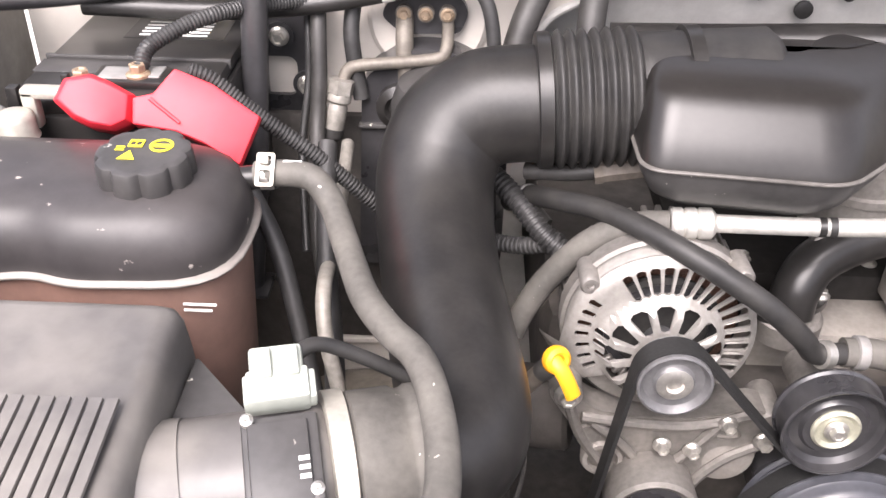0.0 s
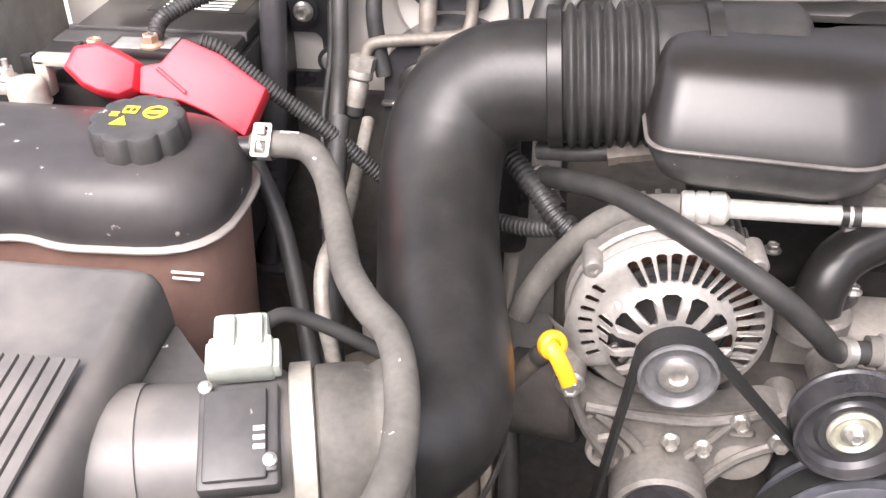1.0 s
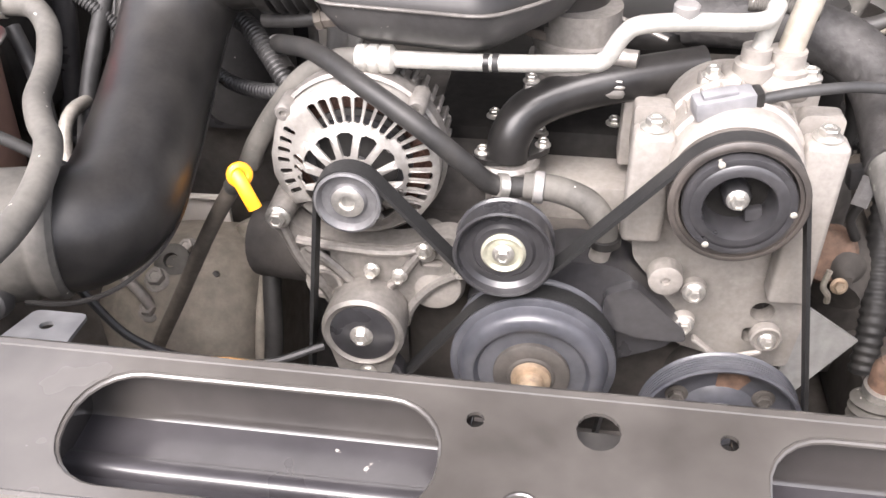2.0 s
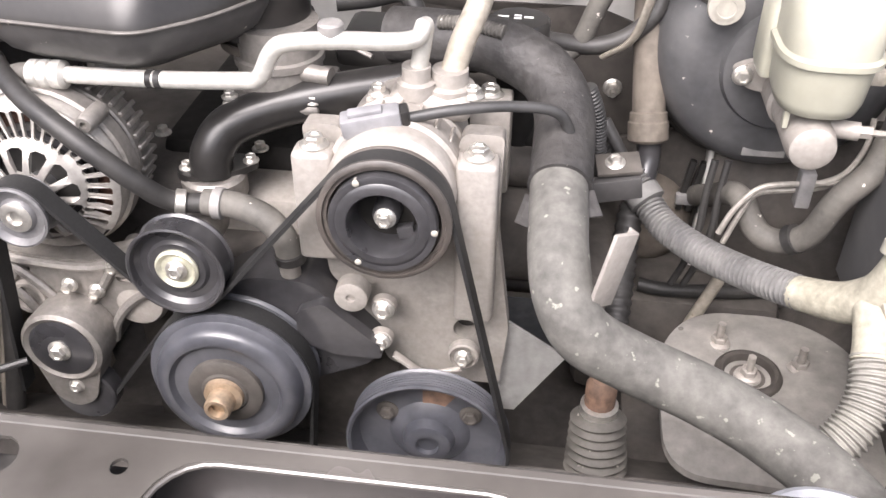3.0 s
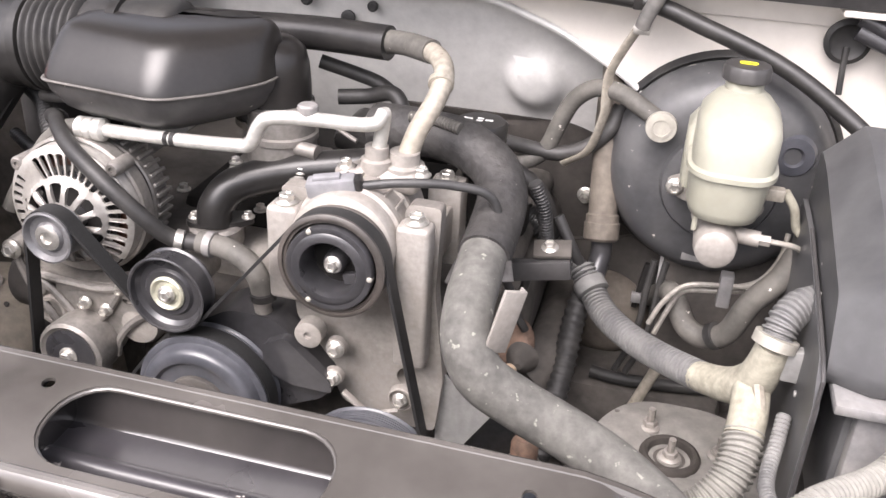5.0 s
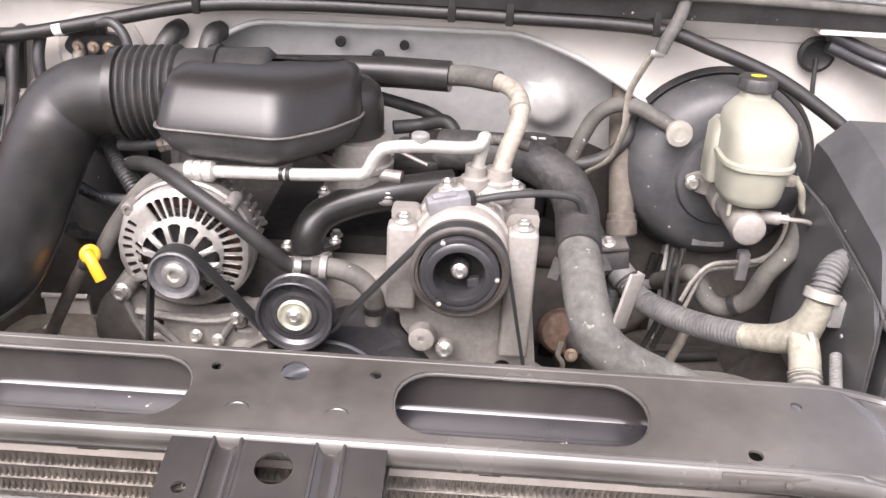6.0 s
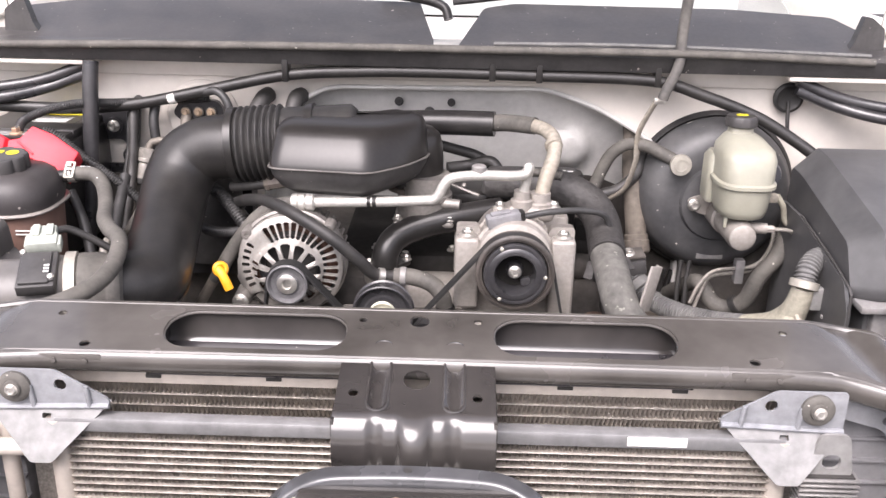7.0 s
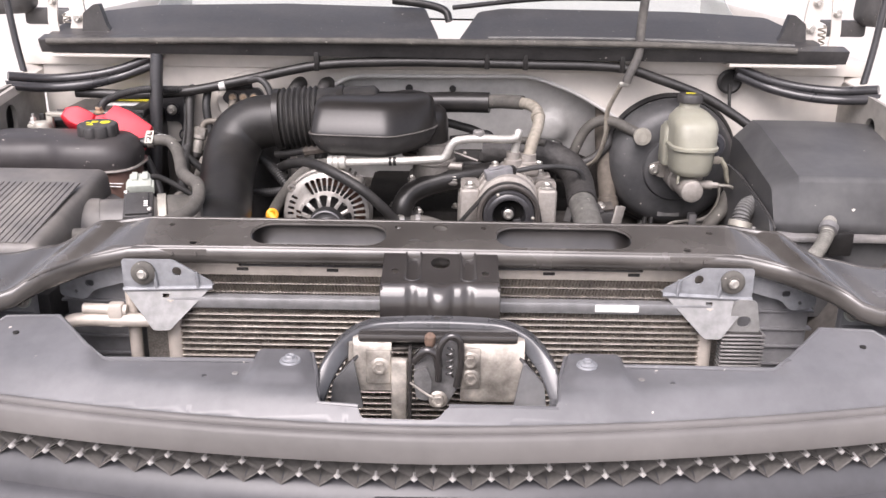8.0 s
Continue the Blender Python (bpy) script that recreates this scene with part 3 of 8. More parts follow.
# ---- air intake ----
def resonator():
    t = thing("intake_resonator", (-0.14, 0.53, 1.055), "satin black plastic intake resonator box over the engine", "air intake")

    def ring(k, z, dy=0.0, sl=0.0):
        pts = [(-0.270 + k, 0.441 + k + dy), (-0.102 - k * 0.3, 0.4225 + k + dy), (-0.050 - k, 0.472 + k * 0.8 + dy), (-0.012 - k, 0.535 + k * 0.5 + dy * 0.6), (-0.012 - k, 0.61 - k), (-0.270 + k, 0.61 - k)]
        return [Vector((p[0], p[1], z + sl * (p[1] - 0.43))) for p in round_loop([(*p, r) for p, r in zip(pts, (0.024, 0.024 + 0.6 * k, 0.024, 0.022, 0.02, 0.03))], 0.028, 8)]
    part("lid", loft([ring(0, 1.119), ring(0.0005, 1.125, 0.001), ring(0.003, 1.145, 0.011), ring(0.006, 1.163, 0.022), ring(0.008, 1.1705, 0.0275), ring(0.0105, 1.1755, 0.0325), ring(0.015, 1.1795, 0.039), ring(0.022, 1.1825, 0.048), ring(0.032, 1.1850, 0.058), ring(0.05, 1.1862, 0.07)]), LID, t, smooth=50)
    part("tray", loft([ring(0.045, 1.066), ring(0.03, 1.069), ring(0.014, 1.083), ring(0.003, 1.104), ring(0.0, 1.117)]), PLASTIC_DUSTY, t, "dusty lower tray", smooth=60)
    part("seam_flange", loft([ring(0.0, 1.1165), ring(-0.0025, 1.1168), ring(-0.003, 1.118), ring(-0.0025, 1.1192), ring(0.0, 1.1195)], cap=False), SEAM_DARK, t, smooth=60)
    part("neck", lathe([(0.050, 0), (0.050, 0.05), (0.048, 0.078), (0.043, 0.097), (0.030, 0.108), (0, 0.112)], upward((-0.036, 0.600, 1.046)), 36), LID, t)
    part("neck_clamp", lathe([(0.050, 0), (0.0535, 0.001), (0.0535, 0.015), (0.050, 0.016)], upward((-0.036, 0.600, 1.058)), 36), RUBBER_MID, t)
    part("neck_cuff", lathe([(0.049, 0), (0.0520, 0.001), (0.0520, 0.010), (0.049, 0.011)], upward((-0.036, 0.600, 1.042)), 36), RUST_RUBBER, t, "brown aged rubber cuff")
    return t


resonator()


def bellows():
    t = thing("intake_bellows", (-0.30, 0.55, 1.06), "ribbed black rubber intake bellows", "air intake")
    m = along((-0.352, 0.560, 1.124), (-0.25, 0.562, 1.132))
    prof = [(0.060, 0.0)]
    for i in range(7):
        z = 0.012 + i * 0.0114
        prof += [(0.0585, z), (0.0632, z + 0.0022), (0.0658, z + 0.0042), (0.0663, z + 0.0054), (0.0658, z + 0.0066), (0.0632, z + 0.0086), (0.0585, z + 0.0108)]
    prof += [(0.060, 0.095), (0.060, 0.10), (0.059, 0.21), (0.050, 0.22)]
    part("bellows", lathe(prof, m, 40), RUBBER, t, smooth=80)
    part("clamp", lathe([(0.0625, -0.004), (0.065, -0.003), (0.065, 0.009), (0.0625, 0.01)], m, 40), PLASTIC, t, "black clamp band")
    part("clip_ring", lathe([(0.059, 0.132), (0.0645, 0.133), (0.0645, 0.146), (0.059, 0.147)], m, 40), PLASTIC, t)


bellows()
pipe = thing("intake_pipe", (-0.44, 0.3, 0.93), "large matt black plastic intake pipe with two bends", "air intake")
part("pipe", tube([(-0.345, 0.560, 1.120, 0.056), (-0.372, 0.562, 1.119, 0.056), (-0.405, 0.564, 1.112, 0.057), (-0.434, 0.558, 1.092, 0.058), (-0.448, 0.535, 1.062, 0.058), (-0.448, 0.49, 1.033, 0.056), (-0.439, 0.42, 1.012, 0.054),
     (-0.427, 0.35, 0.999, 0.054), (-0.418, 0.295, 0.992, 0.054), (-0.418, 0.258, 0.990, 0.054), (-0.430, 0.232, 0.991, 0.054), (-0.452, 0.218, 0.993, 0.053), (-0.478, 0.209, 0.995, 0.052)], 0.056, 32, 8), PIPE, pipe, smooth=60)
part("seam", tube([(-0.394, 0.545, 1.052), (-0.394, 0.48, 1.012), (-0.386, 0.41, 0.988), (-0.376, 0.34, 0.974), (-0.368, 0.285, 0.968), (-0.370, 0.235, 0.964), (-0.386, 0.190, 0.962), (-0.415, 0.166, 0.962), (-0.45, 0.158, 0.966)], 0.0022, 6, 6), PLASTIC, pipe)

# mass air flow housing and its couplings
maf = thing("air_flow_housing", (-0.55, 0.19, 0.91), "black plastic air flow sensor housing with a flat sensor plate", "air flow sensor")
ax = along((-0.622, 0.166, 1.0), (-0.452, 0.216, 0.994))
part("housing", lathe([(0.052, 0), (0.052, 0.10), (0.055, 0.104), (0.055, 0.112), (0.05, 0.118)], ax, 32), FILTER_GREY, maf)
part("coupling", lathe([(0.054, 0.132), (0.057, 0.135), (0.057, 0.165), (0.054, 0.17), (0.0545, 0.174), (0.057, 0.178), (0.057, 0.190), (0.053, 0.194)], ax, 32), RUBBER_DUSTY, maf, "dusty rubber coupling")
part("clamp_band", lathe([(0.057, 0.116), (0.0595, 0.117), (0.0595, 0.131), (0.057, 0.132)], ax, 32), BAND, maf, "pale metal clamp band")
plate_m = Matrix.Translation((-0.530, 0.158, 1.046)) @ pose(0, 0, 0, 22, 0, 14)
part("sensor_plate", box((-0.025, -0.034, -0.014), (0.025, 0.036, 0.004), 0.003, plate_m), PLASTIC_DUSTY, maf)
part("sensor_cover", box((-0.021, -0.030, 0.003), (0.018, 0.030, 0.0085), 0.002, plate_m), PLASTIC_DUSTY, maf)
part("cover_lug", box((0.014, -0.026, 0.003), (0.0245, -0.012, 0.0075), 0.002, plate_m), PLASTIC_DUSTY, maf)
for sx, sy in ((-0.0205, 0.0325), (0.0200, -0.019)):
    part("screw", lathe([(0.0045, 0.005), (0.0045, 0.009), (0.002, 0.0105), (0, 0.0095)], plate_m @ Matrix.Translation((sx, sy, 0)), 12), STEEL, maf)
for k in range(3):
    part("print_bar", box((0.010, -0.012 + k * 0.006, 0.0092), (0.017, -0.009 + k * 0.006, 0.0096), 0, plate_m), WHITE_INK, maf)
con = thing("sensor_connector", (-0.536, 0.21, 1.05), "pale greenish white wiring connector plugged into the air flow sensor", "connector")
cm = Matrix.Translation((-0.540, 0.208, 1.065)) @ pose(0, 0, 0, 22, 0, 14)
part("shell", box((-0.022, -0.012, -0.010), (0.020, 0.012, 0.014), 0.003, cm), WHITE_PLASTIC, con)
for sx in (-0.024, 0.018):
    part("rail", box((sx, -0.011, -0.006), (sx + 0.006, 0.010, 0.010), 0.0015, cm), WHITE_PLASTIC, con)
part("collar", box((-0.019, 0.010, -0.006), (0.017, 0.030, 0.012), 0.003, cm), WHITE_PLASTIC, con)
for sx in (-0.014, 0.004):
    part("latch", box((sx, 0.004, 0.012), (sx + 0.010, 0.026, 0.018), 0.0015, cm), WHITE_PLASTIC, con)
single("sensor_cable", tube([(-0.536, 0.230, 1.076), (-0.52, 0.246, 1.076), (-0.49, 0.255, 1.058), (-0.45, 0.262, 1.03)], 0.0055, 10), RUBBER, "black wiring sleeve leaving a pale connector", "cable")


# ---- air filter box ----
def filter_box():
    t = thing("air_filter_box", (-0.78, 0.1, 0.85), "dusty grey black plastic air filter box with a slatted lid", "filter box")
    zt = lambda y: 1.082 - max(0.0, 0.185 - y) * 0.15
    body = [(-0.98, -0.06), (-0.612, -0.06), (-0.622, 0.285), (-0.98, 0.285)]

    def ring(k, dz):
        return [Vector((p[0], p[1], zt(p[1]) + dz)) for p in round_loop([(body[0][0] + k, body[0][1] + k), (body[1][0] - k, body[1][1] + k), (body[2][0] - k, body[2][1] - k), (body[3][0] + k, body[3][1] - k)], 0.012, 5)]
    part("lid", loft([ring(0.010, -0.11), ring(0.004, -0.070), ring(-0.002, -0.066), ring(-0.001, -0.04), ring(0.001, -0.016), ring(0.004, -0.006), ring(0.009, -0.001), ring(0.016, 0)]), FILTER_GREY, t)
    for k in range(30):
        x = -0.640 - k * 0.0103
        prof = [(y, zt(y)) for y in (0.178, 0.05, -0.05)]
        bm = bmesh.new()
        for (y0, z0), (y1, z1) in zip(prof, prof[1:]):
            for d in (0,):
                vs = [(x - 0.0044, y0, z0 - 0.001), (x + 0.0044, y0, z0 - 0.001), (x + 0.0044, y1, z1 - 0.001), (x - 0.0044, y1, z1 - 0.001)]
                top = [(x - 0.0039, y0, z0 + 0.0013), (x + 0.0039, y0, z0 + 0.0013), (x + 0.0039, y1, z1 + 0.0013), (x - 0.0039, y1, z1 + 0.0013)]
                loft([[Vector(p) for p in vs], [Vector(p) for p in top]], bm=bm)
        part("slat", bm, FILTER_GREY, t)
    part("lower_box", box((-0.99, -0.07, 0.80), (-0.60, 0.272, 0.972), 0.012), PLASTIC_DUSTY, t)
    part("gusset", sheet(round_loop([(-0.618, 0.185), (-0.560, 0.190), (-0.565, 0.215), (-0.618, 0.275)], 0.006), [], 0.02, Matrix.Translation((0, 0, 1.035))), PLASTIC_DUSTY, t)
    part("outlet", tube([(-0.68, 0.148, 0.99, 0.066), (-0.645, 0.158, 0.995, 0.064), (-0.622, 0.166, 0.999, 0.056), (-0.600, 0.172, 1.0, 0.053)], 0.05, 24, 6), FILTER_GREY, t)
    return t


filter_box()


# ---- coolant reservoir ----
def reservoir():
    t = thing("coolant_reservoir", (-0.76, 0.40, 0.86), "coolant expansion tank, black above and stained brown below", "coolant tank")

    def ring(k, z, wob=0.0):
        pts = [(-0.93 + k, 0.330 + k), (-0.80, 0.330 + k), (-0.765, 0.338 + k), (-0.73, 0.326 + k), (-0.605 - k, 0.332 + k), (-0.602 - k, 0.487 - k), (-0.93 + k, 0.487 - k)]
        rr = [0.05, 0.02, 0.02, 0.03, 0.07, 0.07, 0.05]
        return [Vector((p[0], p[1], z)) for p in round_loop([(a, b, r) for (a, b), r in zip(pts, rr)], 0.05, 6)]
    part("lower_tank", loft([ring(0.02, 0.86), ring(0.012, 0.87), ring(0.008, 0.96), ring(0.004, 1.058)]), TANK_BROWN, t, "brown stained translucent lower half", smooth=60)
    part("seam", loft([ring(0.003, 1.0575), ring(-0.0035, 1.058), ring(-0.0045, 1.060), ring(-0.0035, 1.062), ring(0.003, 1.0625)], cap=False), SEAM, t, "pale moulded seam", smooth=60)
    part("upper_tank", loft([ring(0.002, 1.062), ring(0.0, 1.075), ring(0.002, 1.092), ring(0.009, 1.106), ring(0.020, 1.115), ring(0.038, 1.120), ring(0.058, 1.122)]), TANK_TOP, t, smooth=60)
    part("spout", tube([(-0.625, 0.445, 1.092), (-0.585, 0.447, 1.096)], 0.011, 16, 1), PLASTIC, t)
    part("filler_neck", lathe([(0.030, 0), (0.030, 0.012)], upward((-0.680, 0.400, 1.110)), 28), PLASTIC, t)
    for k in range(2):
        part("print_bar", box((-0.645, 0.3355, 1.030 + k * 0.006), (-0.622 + 0.004 * k, 0.3368, 1.0318 + k * 0.006), 0, None), WHITE_INK, t)
    wave = lambda a: 1 - 0.095 * (0.5 + 0.5 * math.cos(9 * a)) ** 5
    m = upward((-0.680, 0.400, 1.120)) @ pose(0, 0, 0, 4, 0, 0)
    cap = part("cap", lathe([(0.038, -0.004), (0.0395, 0.0), (0.0390, 0.018), (0.0375, 0.0215), (0.0345, 0.0228), (0.031, 0.0225), (0, 0.022)], m, 90, wave), TANK_CAP, t, "black fluted screw cap with yellow warning symbols")
    part("warning_triangle", sheet([(-0.013, -0.012), (0.001, -0.012), (-0.006, 0.001)], [], 0.0006, m @ Matrix.Translation((-0.004, -0.002, 0.0232))), YELLOW_INK, cap)
    part("ring_symbol", sheet(circle((0.013, 0.008), 0.0098, 24), [circle((0.013, 0.008), 0.0075, 24)], 0.0006, m @ Matrix.Translation((0, 0, 0.0232))), YELLOW_INK, cap)
    part("ring_symbol_bar", box((0.006, 0.0055, 0.0226), (0.020, 0.0100, 0.0232), 0, m), YELLOW_INK, cap)
    part("book_symbol", sheet(slot(-0.008, 0.010, 0.012, 0.011, 0.001), [slot(-0.0105, 0.010, 0.004, 0.006, 0.001), slot(-0.0055, 0.010, 0.004, 0.006, 0.001)], 0.0006, m @ Matrix.Translation((0, 0, 0.0232))), YELLOW_INK, cap)
    for k in range(2):
        part("print_bar", box((-0.0225, -0.001 + 0.004 * k, 0.0226), (-0.0155, 0.001 + 0.004 * k, 0.0232), 0, m), YELLOW_INK, cap)


reservoir()
hose = thing("reservoir_hose", (-0.5, 0.3, 0.95), "dusty grey rubber coolant hose from the expansion tank", "hose")
part("hose", tube([(-0.603, 0.446, 1.097), (-0.575, 0.445, 1.100), (-0.552, 0.440, 1.098), (-0.535, 0.425, 1.084), (-0.520, 0.39, 1.070), (-0.508, 0.355, 1.066), (-0.494, 0.315, 1.066), (-0.473, 0.28, 1.064), (-0.450, 0.250, 1.064), (-0.437, 0.215, 1.060),
     (-0.429, 0.17, 1.054), (-0.430, 0.125, 1.050), (-0.445, 0.085, 1.046), (-0.475, 0.060, 1.040), (-0.52, 0.050, 1.034), (-0.60, 0.045, 1.028)], 0.0118, 18, 8), RUBBER_DUSTY, hose)
cl = along((-0.600, 0.446, 1.097), (-0.585, 0.448, 1.097))
part("clamp", lathe([(0.0118, 0), (0.0132, 0.001), (0.0132, 0.012), (0.0118, 0.013)], cl, 24), STEEL, hose, "spring steel hose clamp")
cm2 = Matrix.Translation((-0.592, 0.4345, 1.109)) @ pose(0, 0, 0, 45, 0, 0) @ Matrix.Scale(0.88, 4)
part("clamp_frame", sheet(round_loop([(-0.009, -0.017), (0.009, -0.017), (0.009, 0.017), (-0.009, 0.017)], 0.003), [slot(0, 0.009, 0.011, 0.010, 0.002), slot(0, -0.007, 0.011, 0.013, 0.002)], 0.002, cm2), BAND, hose)
part("clamp_ear", box((-0.004, 0.004, 0.001), (0.004, 0.012, 0.006), 0.0012, cm2), BAND, hose)
part("print_bar", box((-0.578, 0.444, 1.1105), (-0.562, 0.447, 1.1118), 0), WHITE_INK, hose)


# ---- battery ----
def battery():
    t = thing("battery", (-0.72, 0.68, 0.9), "worn black car battery with a yellow label behind the coolant tank", "battery")
    part("case", box((-0.865, 0.53, 0.90), (-0.665, 0.80, 1.105), 0.006), PLASTIC, t)
    part("top", box((-0.860, 0.535, 1.104), (-0.67, 0.795, 1.120), 0.005), PLASTIC, t)
    part("lid_seam", box((-0.862, 0.640, 1.112), (-0.668, 0.645, 1.1225), 0.001), PLASTIC_DUSTY, t)
    part("handle_recess", box((-0.86, 0.60, 1.1195), (-0.70, 0.632, 1.1212), 0.001), PLASTIC_DUSTY, t)
    part("label", box((-0.80, 0.70, 1.1195), (-0.690, 0.78, 1.1206), 0), PLASTIC, t)
    part("label_stripe", box((-0.78, 0.765, 1.1205), (-0.70, 0.79, 1.1214), 0), YELLOW_INK, t, "yellow label stripe")
    for k in range(5):
        part("print_bar", box((-0.785, 0.708 + 0.010 * k, 1.1205), (-0.71, 0.711 + 0.010 * k, 1.1212), 0), WHITE_INK, t)
    part("fuse_block", box((-0.79, 0.565, 1.118), (-0.715, 0.605, 1.128), 0.003), PLASTIC, t)
    part("fuse_plate", box((-0.782, 0.570, 1.127), (-0.752, 0.598, 1.1295), 0.001), GALV, t)
    part("fuse_plate", box((-0.745, 0.575, 1.127), (-0.722, 0.602, 1.1295), 0.001), GALV, t)
    for bx, by in ((-0.793, 0.562), (-0.744, 0.580)):
        bolt(t, upward((bx, by, 1.128)), 0.008, 0.011, BRASS, name="nut")
    part("post", lathe([(0.010, 0), (0.009, 0.016), (0, 0.017)], upward((-0.834, 0.50, 1.105)), 16), STEEL, t)
    c = thing("terminal_clamp", (-0.834, 0.50, 1.09), "pale corroded lead battery terminal clamp", "terminal")
    part("ring", lathe([(0.019, -0.006), (0.020, -0.004), (0.018, 0.0), (0.018, 0.014), (0.016, 0.018), (0.012, 0.020), (0, 0.0205)], upward((-0.834, 0.498, 1.104)), 24), BAND, c)
    part("lug", box((-0.866, 0.496, 1.106), (-0.838, 0.520, 1.118), 0.003), BAND, c)
    part("bolt", hexhead(upward((-0.856, 0.508, 1.118)), 0.0065, 0.011), STEEL, c)
    part("stud", tube([(-0.856, 0.508, 1.128), (-0.856, 0.508, 1.138)], 0.003, 10, 1), STEEL, c)
    part("upright", box((-0.832, 0.512, 1.100), (-0.818, 0.526, 1.138), 0.003), BAND, c)
    part("strap", box((-0.832, 0.512, 1.130), (-0.785, 0.528, 1.140), 0.003), BAND, c)
    tray = thing("battery_cover_clip", (-0.85, 0.53, 1.12), "small black plastic clips on the battery edge", "clip")
    part("clip", box((-0.853, 0.528, 1.112), (-0.842, 0.540, 1.134), 0.002), PLASTIC, tray)
    part("clip", box((-0.806, 0.545, 1.118), (-0.798, 0.553, 1.142), 0.002), PLASTIC, tray)
    r = thing("terminal_cover", (-0.69, 0.53, 1.08), "faded red plastic cover over the positive terminal, hinged open", "terminal cover")
    u, v = Vector((0.970, 0.2425, 0)), Vector((-0.133, 0.531, 0.837))
    n = u.cross(v)
    base = Vector((-0.70, 0.515, 1.115))

    def block(name, pts, rise, inset):
        face = round_loop(pts, 0.002, 2)
        mid = sum(face, Vector((0, 0))) / len(face)
        ring = lambda k, d: [base + u * (mid.x + (q.x - mid.x) * k) + v * (mid.y + (q.y - mid.y) * k) + n * d for q in face]
        part(name, loft([ring(0.92, -0.05), ring(0.97, -0.045), ring(1.0, -0.006), ring(0.985, -0.001), ring(inset, rise), ring(inset - 0.06, rise + 0.001)]), RED, r, smooth=30)
    block("cap", [(-0.0974, 0.0233), (-0.0858, 0.0428), (-0.0619, 0.0455), (-0.0455, 0.0375), (-0.0250, 0.0235), (-0.0300, -0.0028), (-0.0462, -0.0089), (-0.0668, -0.0035), (-0.0819, 0.0050)], 0.007, 0.84)
    block("boot", [(-0.0285, 0.0210), (-0.0095, 0.0237), (0.0122, 0.0458), (0.0456, 0.0291), (0.0873, -0.0058), (0.0640, -0.0502), (0.0326, -0.0269), (0.0077, -0.0136), (-0.0137, -0.0081), (-0.0310, -0.0035)], 0.0015, 0.965)
    part("hinge_rib", tube([base + u * a + v * b + n * 0.004 for a, b in ((-0.012, 0.018), (0.012, -0.006))], 0.0018, 6, 1), RED, r)
    return t


battery()
single("battery_cable", tube([(-0.690, 0.568, 1.140), (-0.6687, 0.572, 1.129), (-0.628, 0.575, 1.0914), (-0.5745, 0.578, 1.048), (-0.5174, 0.58, 0.994), (-0.49, 0.58, 0.97)], 0.0085, 14, 8, ripple=(0.0042, 0.0011)), CONDUIT_BLACK, "black corrugated cable sleeve from the battery", "cable")
single("ground_cable", tube([(-0.744, 0.585, 1.132), (-0.735, 0.61, 1.150), (-0.68, 0.66, 1.165), (-0.60, 0.74, 1.155), (-0.45, 0.775, 1.16)], 0.0085, 14, 8, ripple=(0.0042, 0.0011)), CONDUIT_BLACK, "black corrugated battery cable along the firewall", "cable")
strut = thing("support_strut", (-0.668, 0.62, 0.85), "glossy black steel brace rod up to the cowl", "brace")
part("rod", tube([(-0.668, 0.62, 0.85), (-0.657, 0.66, 1.002), (-0.648, 0.69, 1.188), (-0.645, 0.70, 1.24)], 0.0145, 20, 6), PULLEY, strut)
part("foot", box((-0.692, 0.596, 0.846), (-0.644, 0.644, 0.852), 0.002), PULLEY, strut)

# ---- engine front ----
def grooves(r, w, n=6):
    """A grooved pulley rim of radius r, from height 0 to w."""
    out = []
    p = w / n
    for i in range(n):
        out += [(r, i * p + p * 0.15), (r - 0.003, i * p + p * 0.5), (r, i * p + p * 0.85)]
    return out


ALT = (-0.230, 0.372, 0.947)
alt = thing("alternator", (-0.23, 0.45, 0.86), "cast aluminium alternator with a slotted front housing", "alternator")
am = facing((ALT[0] - 0.004, 0.414, ALT[2] + 0.009)) @ Matrix.Diagonal((1.07, 1.07, 1.0, 1.0))
def radial(r0, r1, w0, w1, a):
    """A slot with rounded ends between two radii, at an angle."""
    c, s = math.cos(radians(a)), math.sin(radians(a))
    loop = [(r0, -w0), (r0 - 0.0012, 0), (r0, w0), (r1 - 0.001, w1), (r1 + 0.0008, w1 * 0.5), (r1 + 0.0008, -w1 * 0.5), (r1 - 0.001, -w1)]
    return [Vector((c * x - s * y, s * x + c * y)) for x, y in loop]


slots = [[p - Vector((0, 0.0085)) for p in radial(0.0280, 0.0490, 0.0034, 0.0080, 12 + k * 360 / 13)] for k in range(13)]
slots += [radial(0.0475, 0.0725, 0.0029, 0.0043, 45 + k * 9.6) for k in range(9)]
slots += [radial(0.0530, 0.0745, 0.0031, 0.0044, a) for a in (-34, -24, -14, -4, 6, 16, 26, 35.5)]
slots += [radial(r - 0.003, r + 0.0075, 0.0026, 0.0031, a) for a, r in ((151, 0.067), (160, 0.067), (169, 0.067), (178, 0.067), (188, 0.066), (198, 0.066), (207, 0.065), (173, 0.0510), (184, 0.0510), (196, 0.0505))]
edge = [Vector((0.0812 * math.cos(radians(a)), 0.0812 * math.sin(radians(a)))) for a in range(-40, 138, 4)]
edge += [Vector(p) for p in ((-0.0655, 0.0530), (-0.0740, 0.040), (-0.0835, 0.005), (-0.0855, -0.020), (-0.0960, -0.036), (-0.0980, -0.048), (-0.090, -0.058), (-0.076, -0.058), (-0.064, -0.050))]
edge += [Vector((0.060 * math.cos(radians(a)), 0.060 * math.sin(radians(a)))) for a in range(222, 319, 6)]
